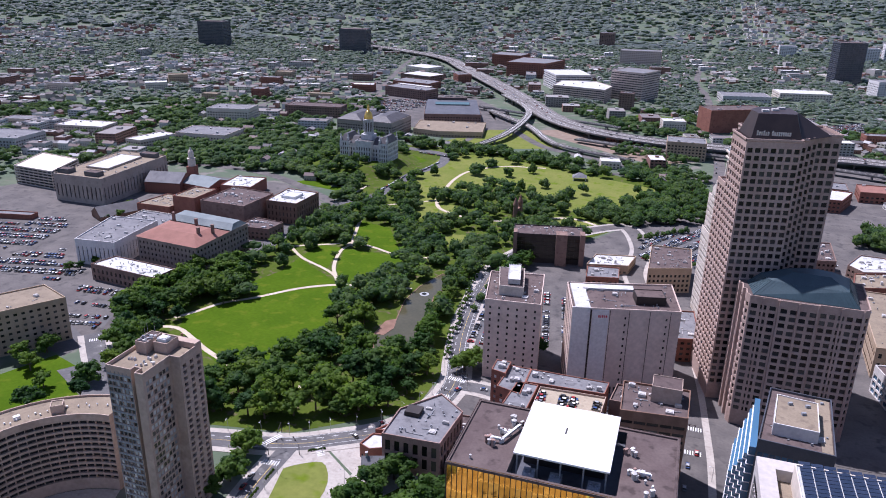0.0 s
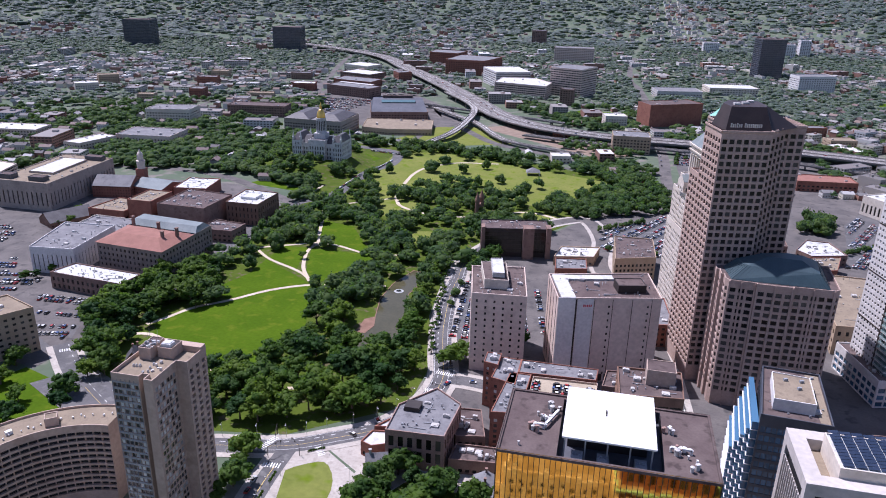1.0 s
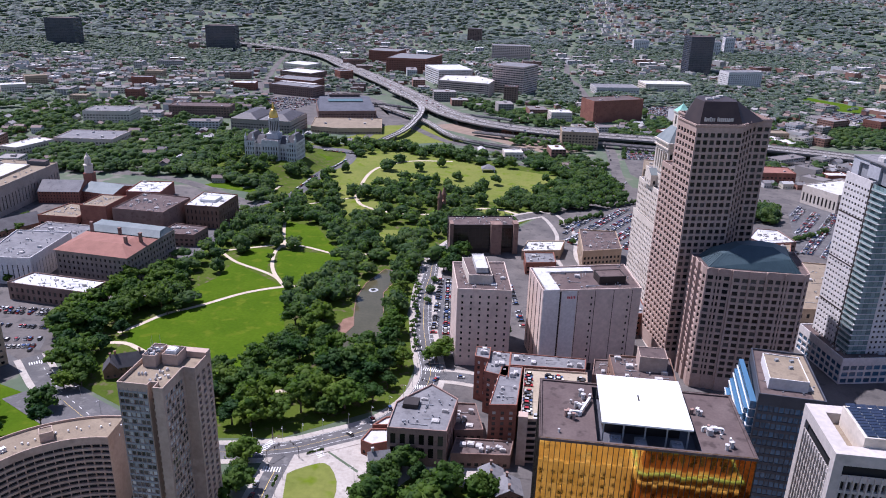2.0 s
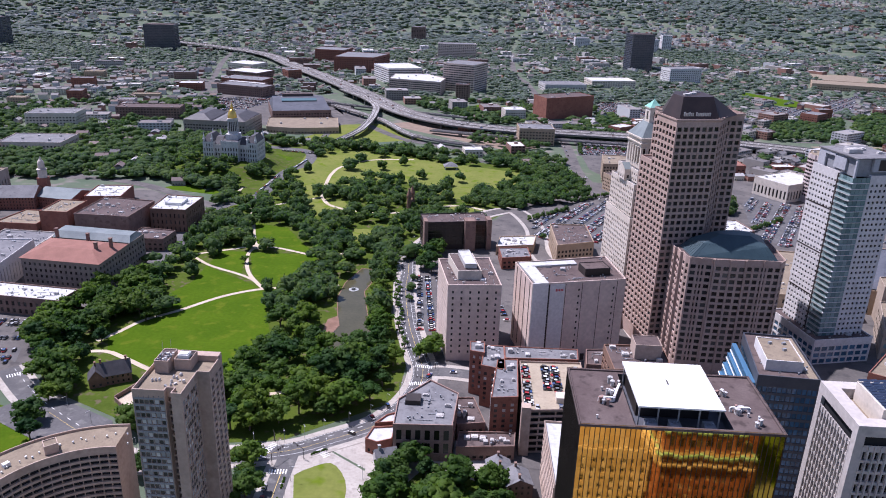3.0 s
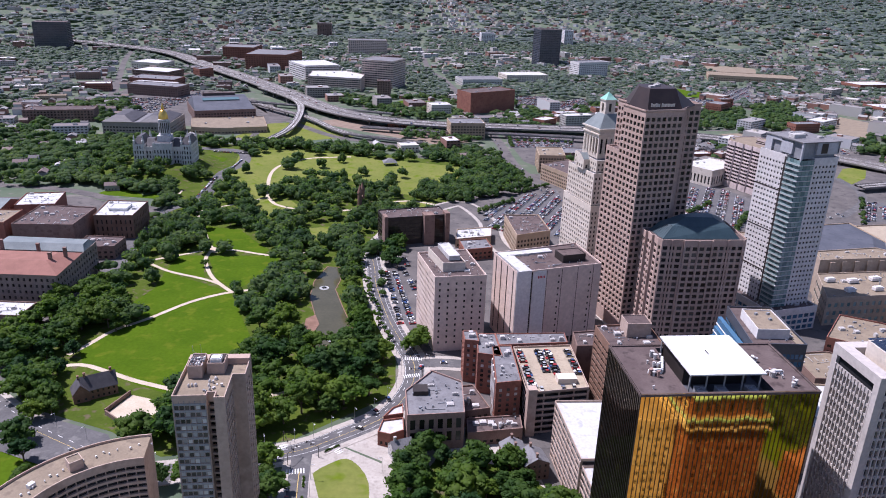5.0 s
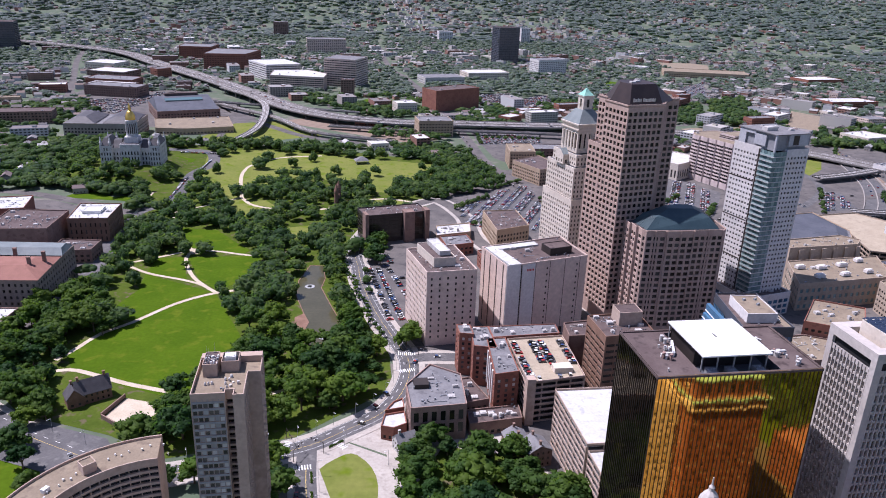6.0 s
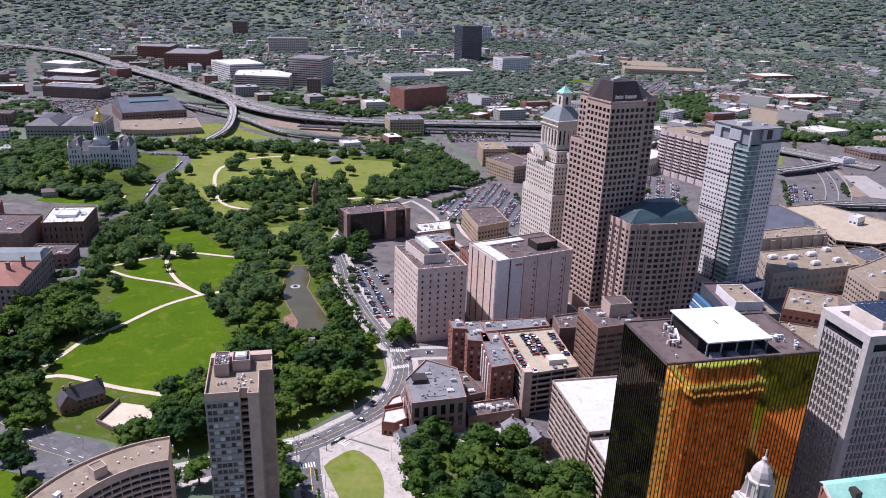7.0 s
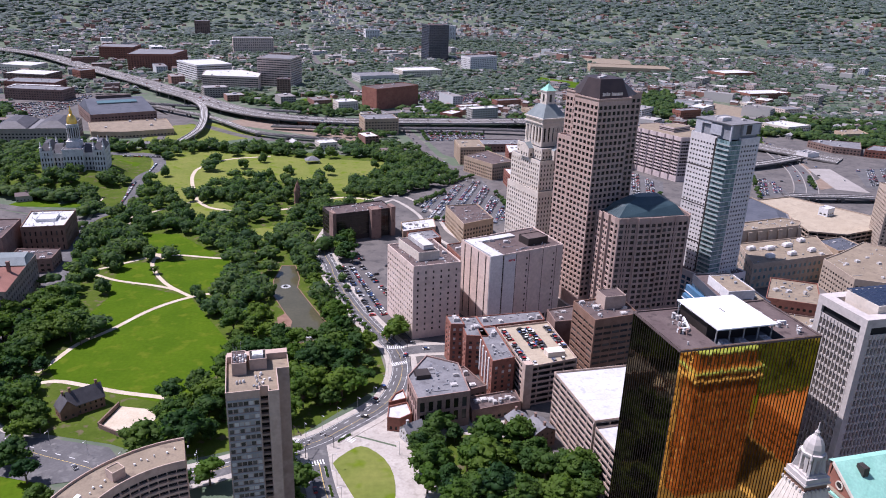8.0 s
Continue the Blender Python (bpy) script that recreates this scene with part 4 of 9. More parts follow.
CLEAR = [[(-262, 690), (-215, 690), (-198, 655), (-236, 636)], [(-200, 600), (-160, 610), (-170, 570), (-205, 572)], [(-120, 690), (-70, 690), (-80, 660), (-120, 665)], [(-330, 690), (-300, 740), (-320, 770), (-336, 740)]]
thin = random.Random(6)
for x, y in scatter(PARK, 9.6, free, 21, 9000):
    if any(inside(x, y, p) for p in CLEAR) or (y > 420 and thin.random() < 0.24 + 0.35 * noise.noise(Vector((x * 0.02, y * 0.02, 0)))):
        continue
    tree(x, y)
cl = random.Random(8)
for x, y in scatter(CAPLAWN, 17, lambda x, y: cl.random() < (0.45 if y > 880 or y < 730 else 0.09) and gap_to_line(x, y, PATHS[7][0]) > 5, 22, 400):
    tree(x, y, size=rnd.uniform(0.7, 1.0), group="trees on the capitol lawn")
for x, y in scatter([(-126, 232), (-112, 262), (-84, 258), (-58, 236), (-48, 205), (-62, 190), (-110, 196), (-124, 212)], 8.5, lambda x, y: not inside(x, y, [(-92, 226), (-70, 222), (-72, 206), (-96, 208)]), 23, 600):
    tree(x, y, rnd.choice((0, 1, 5, 1)), group="trees of the churchyard")
for x, y in scatter([(-352, 385), (-340, 440), (-322, 470), (-300, 440), (-310, 400), (-330, 360), (-345, 352)], 9.5, lambda x, y: not any(inside(x, y, inset(ccw(p), -1.0)) for p in LAWNS) and gap_to_line(x, y, STREETS[5][1]) > 6, 27, 400):
    tree(x, y, rnd.choice((0, 1, 5)), rnd.uniform(1.0, 1.3), "trees along the museum road")
for x, y in [(-180, 246), (-178, 234), (-183, 256), (-181, 222), (-293, 265), (-284, 246), (-302, 280), (-322, 268), (-312, 250), (-330, 240), (-352, 300), (-356, 285), (-344, 280), (-366, 270), (-215, 246), (-228, 244), (-304, 300), (-296, 304), (-300, 316), (-238, 300), (-236, 308), (-236, 292), (-244, 284), (-319, 322), (-328, 335), (-322, 345), (-335, 360), (-107, 368), (-103, 376), (-122, 512), (-116, 520), (-113, 505), (-76, 410), (-82, 424), (-70, 402), (-78, 398), (-128, 536), (-112, 548), (-120, 528), (-118, 542)]:
    tree(x, y, size=rnd.uniform(0.75, 1.0), group="trees along the streets")
for i in range(13):
    t = i / 12
    tree(-152 + 10 * t + 1.5 * math.sin(i * 2.1), 503 - 112 * t, (2, 0, 2)[i % 3], rnd.uniform(0.75, 1.0), "trees on the pond bank")
for i in range(22):
    t = i / 21
    tree(-144 + 21 * t + 1.5 * math.sin(i), 520 - 140 * t, 6, rnd.uniform(0.7, 0.95), "street trees by the pond road")
for x, y in [(-290, 405), (-294, 398), (-235, 335), (-262, 508)]:
    tree(x, y, 4, rnd.uniform(0.6, 0.9), "lone trees on the lawn")
for x, y in scatter([(158, 702), (180, 697), (196, 750), (171, 752)], 9, lambda x, y: True, 31, 200) + [(-430, 425), (-436, 415), (-440, 408), (-512, 560), (-500, 540), (-498, 530), (-505, 520)]:
    tree(x, y, rnd.choice((2, 4)), rnd.uniform(0.7, 1.0), "trees by the lots")

# ---- downtown towers ----
# gold mirror-glass tower
def gold_tower():
    b = thing("gold_office_tower", "office tower clad in gold mirror glass with a dark roof", "office tower")
    x0, y0, x1, y1, h = -49.4, 156.0, 9.2, 188.5, 97.6
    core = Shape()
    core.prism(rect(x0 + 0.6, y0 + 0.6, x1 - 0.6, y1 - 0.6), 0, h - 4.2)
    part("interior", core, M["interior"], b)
    rnd = random.Random(3)

    def skin(p, q, n, mat, keep):
        p, q = Vector((*p, 0)), Vector((*q, 0))
        u = (q - p).normalized()
        w, fh = (q - p).length / n, 3.75
        cells = []
        for k in range(26):
            for i in range(n):
                cells.append((p + u * (i + 0.5) * w + Vector((0, 0, (k + 0.5) * fh + 0.2)), u, rnd.gauss(0, 0.0034), rnd.gauss(0, 0.0034)))
        cells.sort(key=lambda c: -c[0].z)
        pane = Shape()
        pane.box(-w / 2 + 0.06, -0.04, -fh / 2 + 0.004, w / 2 - 0.06, 0.06, fh / 2 - 0.004)
        me = pane.mesh("glass_panel", M[mat])
        for c, uu, r1, r2 in cells[:keep]:
            o = new("glass_panel", me)
            o.parent = b
            o.matrix_basis = Matrix.Translation(c) @ Matrix.Rotation(math.atan2(uu.y, uu.x), 4, "Z") @ Matrix.Rotation(r1, 4, "X") @ Matrix.Rotation(r2, 4, "Z")
        sh = Shape()
        for c, uu, r1, r2 in cells[keep:]:
            m = Matrix.Translation(c) @ Matrix.Rotation(math.atan2(uu.y, uu.x), 4, "Z") @ Matrix.Rotation(r1, 4, "X") @ Matrix.Rotation(r2, 4, "Z")
            a, d = w / 2 - 0.06, fh / 2 - 0.004
            sh.quad(*[m @ Vector(v) for v in ((-a, -0.04, -d), (a, -0.04, -d), (a, -0.04, d), (-a, -0.04, d))])
        part("glazing", sh, M[mat + "_joined"], b)["kind"] = "stuff"
        out = Vector((u.y, -u.x, 0))
        fin = Shape()
        fin.box(-0.075, -0.24, 0, 0.075, 0.05, h)
        fm = fin.mesh("mullion", M["dark_panel"])
        for i in range(n + 1):
            o = new("mullion", fm)
            o.parent = b
            o.matrix_basis = Matrix.Translation(p + u * i * w) @ Matrix.Rotation(math.atan2(u.y, u.x), 4, "Z")

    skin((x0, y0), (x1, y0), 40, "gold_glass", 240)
    # side panes carry their dark reflections in the glass colour
    skin((x0, y1), (x0, y0), 22, "dim_gold_glass", 110)
    skin((x1, y0), (x1, y1), 22, "dim_gold_glass", 0)
    skin((x1, y1), (x0, y1), 40, "dim_gold_glass", 0)
    # roof slabs round a sunk plant well
    wx0, wy0, wx1, wy1 = -33.4, 157.6, -5.0, 186.9
    rf = Shape()
    for a, c, e, g in ((x0, y0, wx0, y1), (wx1, y0, x1, y1), (wx0, y0, wx1, wy0), (wx0, wy1, wx1, y1)):
        rf.quad((a, c, h - 0.5), (e, c, h - 0.5), (e, g, h - 0.5), (a, g, h - 0.5))
    part("roof", rf, M["roof_dark"], b)
    well = Shape()
    ring = [(wx0, wy0), (wx0, wy1), (wx1, wy1), (wx1, wy0)]
    for p, q in zip(ring, ring[1:] + ring[:1]):
        well.quad((*p, h - 0.5), (*q, h - 0.5), (*q, h - 4.0), (*p, h - 4.0))
    part("well_wall", well, M["slate_panel"], b)
    wf = Shape()
    wf.quad((wx0, wy0, h - 4.0), (wx1, wy0, h - 4.0), (wx1, wy1, h - 4.0), (wx0, wy1, h - 4.0))
    part("well_floor", wf, M["roof_arena"], b)
    ins, out = inset(rect(x0, y0, x1, y1), 0.5), inset(rect(x0, y0, x1, y1), -0.3)
    kerb = Shape()
    for i in range(4):
        j = (i + 1) % 4
        kerb.quad((*out[i], h), (*out[j], h), (*ins[j], h), (*ins[i], h))
        kerb.quad((*ins[j], h - 0.5), (*ins[i], h - 0.5), (*ins[i], h), (*ins[j], h))
        kerb.quad((*out[i], h - 0.8), (*out[j], h - 0.8), (*out[j], h), (*out[i], h))
    part("parapet", kerb, M["roof_dark"], b)
    # white roof deck on a dark frame
    pad = part("roof_deck", Shape(), M["white_paint"], b)
    sh = Shape()
    sh.prism(rect(-32.4, 160.0, -7.3, 186.8), 101.4, 101.9, True, True)
    me = sh.mesh("roof_deck", M["white_paint"])
    pad.data = me
    pad["label"] = "square white roof deck raised on posts"
    fr = Shape()
    for x in (-31.6, -26, -20, -14, -8.2):
        fr.box(x - 0.2, 161.4, h - 4.0, x + 0.2, 161.8, 101.2)
        fr.box(x - 0.2, 185.8, h - 4.0, x + 0.2, 186.2, 101.2)
    fr.box(-32, 161.2, 100.8, -7.8, 161.9, 101.38)
    part("deck_posts", fr, M["metal"], b)
    slot = Shape()
    slot.box(-21.0, 173.0, 101.92, -20.6, 176.0, 102.02)
    part("deck_hatch", slot, M["dark_panel"], b)
    pit = Shape()
    pit.prism(rect(-31, 168, -9, 186), h - 4.0, 101.0)
    part("plant_room", pit, M["dark_panel"], b)
    for x in (-28, -21, -11):
        u = Shape()
        u.box(x - 1.6, 158.6, h - 3.98, x + 1.6, 162.6, h - 1.2)
        u.lathe(x - 0.7, 160.6, [(0.6, h - 1.2), (0.6, h - 0.8), (0.5, h - 0.8), (0.45, h - 1.1)], 12)
        u.lathe(x + 0.7, 160.6, [(0.6, h - 1.2), (0.6, h - 0.8), (0.5, h - 0.8), (0.45, h - 1.1)], 12)
        part("roof_unit", u, M["plant_grey"], b)
    rn = random.Random(9)
    for x, y in ((-41, 168), (-39.5, 167.5), (-40.2, 176), (-36.5, 179), (-37, 174), (-2, 176), (-1.5, 166), (1.5, 165), (3.5, 161), (2.0, 159.5), (-44, 160)):
        u = Shape()
        s = rn.uniform(0.5, 1.2)
        u.lathe(x, y, [(s * 0.5, h - 0.5), (s * 0.5, h + s * 0.9), (s * 0.7, h + s), (s * 0.7, h + s * 1.3), (0.1, h + s * 1.5)], 10)
        part("exhaust_cap", u, M["unit"], b)
    rn2 = random.Random(19)
    for cx0, cy0, n in ((-41, 168.5, 6), (-37.5, 174, 5), (-35.8, 181, 4), (-0.5, 167.0, 6), (-3.4, 177, 4), (3.2, 161, 3)):
        for _ in range(n):
            u = Shape()
            x, y, w, t = cx0 + rn2.uniform(-1.6, 1.6), cy0 + rn2.uniform(-1.3, 1.3), rn2.uniform(0.35, 0.8), rn2.uniform(0.5, 1.7)
            u.prism(turned(x, y, w * 1.5, w, rn2.uniform(0, 90)), h - 0.48, h + t)
            u.prism(turned(x, y, w * 1.9, w * 1.3, rn2.uniform(0, 90)), h + t, h + t + 0.2, True, True)
            part("vent_box", u, M[rn2.choice(("white_paint", "unit", "unit", "brick_pink"))], b)
    pipe = Shape()
    for (xa, ya, xb, yb) in ((-42, 169.5, -38, 169.5), (-3, 167.5, 2.5, 167.5), (-37.5, 170, -34.5, 178)):
        d = Vector((xb - xa, yb - ya)).normalized()
        pipe.prism(turned((xa + xb) / 2, (ya + yb) / 2, math.hypot(xb - xa, yb - ya), 0.7, math.degrees(math.atan2(d.y, d.x))), h + 0.5, h + 1.2, True, True)
        for x, y in ((xa, ya), (xb, yb)):
            pipe.box(x - 0.35, y - 0.35, h - 0.48, x + 0.35, y + 0.35, h + 0.9)
    part("duct", pipe, M["white_paint"], b)


gold_tower()


# white gridded tower with a solar roof
def white_tower():
    x0, y0, x1, y1, h = 28.6, 155.6, 74.0, 180.0, 95.6
    b = thing("white_office_tower", "white precast office tower with vertical fins and a solar roof", "office tower")
    pts = rect(x0, y0, x1, y1)
    sh, panes = Shape(), []
    for i in range(4):
        facade(sh, panes, pts[i], pts[(i + 1) % 4], 0, h, 1.75, 3.75, 0.62, 2.8, 0.6, 0.8, 2.4)
    part("wall", sh, M["tower_precast"], b)
    # near-black core also paints the shade in the open gap under the crown
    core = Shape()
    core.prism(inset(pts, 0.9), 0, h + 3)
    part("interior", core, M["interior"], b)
    set_panes(panes, b, "glass", 300)
    for i, (x, y) in enumerate(pts):
        c = Shape()
        sx, sy = (1 if x == x0 else -1), (1 if y == y0 else -1)
        xa, xb = sorted((x - 0.25 * sx, x + 2.3 * sx))
        ya, yb = sorted((y - 0.25 * sy, y + 2.3 * sy))
        c.box(xa, ya, 0, xb, yb, h + 3)
        part("corner_pier", c, M["tower_precast"], b)
    fin = Shape()
    fin.box(-0.2, -0.35, 0, 0.2, 0.0, h - 0.2)
    fm = fin.mesh("fin", M["tower_precast"])
    for i in range(4):
        p, q = Vector((*pts[i], 0)), Vector((*pts[(i + 1) % 4], 0))
        u = (q - p).normalized()
        n = round(((q - p).length - 4.8) / 1.75)
        for k in range(n + 1):
            o = new("fin", fm)
            o.parent = b
            o.matrix_basis = Matrix.Translation(p + u * (2.4 + k * ((q - p).length - 4.8) / n)) @ Matrix.Rotation(math.atan2(u.y, u.x), 4, "Z")
    ring, out, ins = Shape(), inset(pts, -0.3), inset(pts, 4.0)
    for i in range(4):
        j = (i + 1) % 4
        ring.quad((*out[i], h + 3), (*out[j], h + 3), (*out[j], h + 6.5), (*out[i], h + 6.5))
        ring.quad((*out[i], h + 6.5), (*out[j], h + 6.5), (*ins[j], h + 6.5), (*ins[i], h + 6.5))
        ring.quad((*ins[j], h + 3), (*ins[i], h + 3), (*ins[i], h + 6.5), (*ins[j], h + 6.5))
        ring.quad((*out[j], h + 3), (*out[i], h + 3), (*ins[i], h + 3), (*ins[j], h + 3))
    part("crown", ring, M["tower_precast"], b)
    part("crown_floor", (lambda s: (s.poly([(x, y, h + 3.2) for x, y in ins]), s)[1])(Shape()), M["roof_tan"], b)
    roof_house(b, rect(x0 + 8, y0 + 4, x1 - 6, y1 - 4.5), h + 3.2, 6.3, "limestone", "roof_white")
    pan = Shape()
    pan.prism([(0, 0), (2.6, 0), (2.6, 1.3), (0, 1.3)], 0, 0.06, True, True)
    pm = pan.mesh("solar_panel", M["solar"])
    for i in range(11):
        for k in range(11):
            o = new("solar_panel", pm)
            o.parent = b
            o.matrix_basis = Matrix.Translation((x0 + 9 + i * 2.95, y0 + 5.2 + k * 1.5, h + 9.35)) @ Matrix.Rotation(radians(-6), 4, "Y")


white_tower()


# brown granite tower with a stepped corner and a hipped crown
G = lambda u, v: (29 + 0.974 * u - 0.225 * v, 388 + 0.225 * u + 0.974 * v)


def granite_tower():
    b = thing("granite_office_tower", "tall pink-brown granite office tower with a dark hipped crown", "office tower")
    steps = [(0, 0), (27, 0)]
    u, v = 27.0, 0.0
    for k in range(4):
        v += 4.6
        steps.append((u, v))
        u += 4.2
        steps.append((u, v))
    u += 9
    steps[-1] = (u, v)
    steps += [(u, v + 26), (8, v + 26), (8, 25), (0, 25)]
    pts = [G(a, c) for a, c in steps]
    building("", pts, 147, "granite", "roof_dark", "", parent=b, floor=3.95, bay=4.0, ww=0.68, wh=2.45, sill=0.8, depth=0.6, base=9, top=1.6, limit=480, parapet=1.0, edge=0.3)
    sh = [G(a, c) for a, c in ((0.02, 25.0), (8, 25.0), (8, 40), (0.02, 40))]
    building("", sh, 118, "granite", "roof_dark", "", parent=b, floor=3.95, bay=4.0, ww=0.68, wh=2.45, sill=0.8, depth=0.6, base=9, top=1.6, limit=60)
    cr = Shape()
    low = [G(a, c) for a, c in ((2.5, 2.5), (27, 2.5), (47, 17), (48, 42), (11, 42), (2.5, 24))]
    high = [G(a, c) for a, c in ((6, 8), (24.5, 8), (27, 14), (28, 29), (12, 30), (6, 20))]
    cr.hull([(*p, 146.5) for p in low], [(*p, 158.5) for p in high])
    part("crown", cr, M["crown_metal"], b, "dark brown sloping metal crown")
    for (a, c) in ((11, 14), (17, 18), (22, 24)):
        x, y = G(a, c)
        cap = Shape()
        cap.prism(turned(x, y, 3.4, 2.6, 13), 158.5, 159.5)
        part("roof_unit", cap, M["unit"], b)
    # plain bars in place of the sign on the crown
    for i in range(16):
        if i == 6:
            continue
        a = 5.5 + i * 1.05
        x, y = G(a, 3.1)
        sg = Shape()
        sg.prism(turned(x, y, 0.7, 0.3, 13), 148.4, 150.2 + (0.5 if i in (0, 3, 7) else 0), True, True)
        part("sign_bar", sg, M["metal"], b, "pale metal sign bar")
    band = Shape()
    edge = [G(a, c) for a, c in steps]
    for p, q in zip(edge, edge[1:] + edge[:1]):
        pa, pb = Vector(p), Vector(q)
        d = (pb - pa).normalized()
        n = Vector((d.y, -d.x)) * 0.5
        band.quad((*p, 145.6), (*q, 145.6), (*(pb + n), 146.4), (*(pa + n), 146.4))
        band.quad((*(pa + n), 146.4), (*(pb + n), 146.4), (*(pb + n), 147.3), (*(pa + n), 147.3))
        band.quad((*(pa + n), 147.3), (*(pb + n), 147.3), (*q, 147.3), (*p, 147.3))
    part("cornice", band, M["granite"], b)
    # lower wing with the teal roof
    low = thing("granite_wing", "lower granite wing with a dark teal hipped metal roof", "office building")
    wp = [(39, 368), (40.5, 365.5), (54, 364.6), (54, 363.4), (72, 363.2), (72, 364.4), (92, 364.6), (94.5, 367), (97, 402), (72, 402), (58, 393.5), (36, 388), (36, 381), (37.5, 381), (37.5, 374), (39, 374)]
    building("", wp, 74, "granite", "roof_dark", "", parent=low, floor=3.9, bay=3.9, ww=0.68, wh=2.4, sill=0.8, depth=0.5, base=8, top=1.6, limit=300, parapet=0.8, edge=0.3)
    pil = Shape()
    pil.box(-0.45, -0.45, 0, 0.45, 0.1, 73.6)
    pm = pil.mesh("pilaster", M["granite"])
    for x, y in ((41.0, 365.4), (47, 365.0), (53.4, 364.6), (63, 363.3), (71.4, 363.2), (82, 364.5), (91.4, 364.6)):
        o = new("pilaster", pm)
        o.parent = low
        o.location = (x, y, 0)
    t = Shape()
    wl = [(42, 368), (90, 367), (93, 398), (72, 399), (58, 391), (40, 386)]
    ring = [(50, 374.5), (85, 372), (88, 392), (72, 393.5), (62, 389), (46, 384.5)]
    mid = [(60, 380), (77, 379), (79, 387), (72, 389), (66, 388), (58, 385)]
    t.hull([(*p, 73.4) for p in wl], [(*p, 79.6) for p in ring])
    t.hull([(*p, 79.6) for p in ring], [(*p, 83.6) for p in mid])
    part("teal_roof", t, M["copper_dark"], low, "dark teal standing-seam hipped roof")
    seam = Shape()
    for i in range(len(wl)):
        j = (i + 1) % len(wl)
        n = max(2, int((Vector(wl[j]) - Vector(wl[i])).length / 2.2))
        for k in range(n):
            f = k / n
            a = Vector((*wl[i], 73.45)).lerp(Vector((*wl[j], 73.45)), f)
            c = Vector((*ring[i], 79.65)).lerp(Vector((*ring[j], 79.65)), f)
            s = (Vector((*wl[j], 0)) - Vector((*wl[i], 0))).normalized() * 0.09
            w = Vector((0, 0, 0.16))
            seam.quad(a - s + w, a + s + w, c + s + w, c - s + w)
            seam.quad(a - s, a - s + w, c - s + w, c - s)
            seam.quad(a + s + w, a + s, c + s, c + s + w)
    part("roof_seams", seam, M["copper_dark"], low)


granite_tower()


# white apartment tower with a green glass bay on its corner
H = lambda u, v: (133.5 + 0.974 * u - 0.225 * v, 391 + 0.225 * u + 0.974 * v)


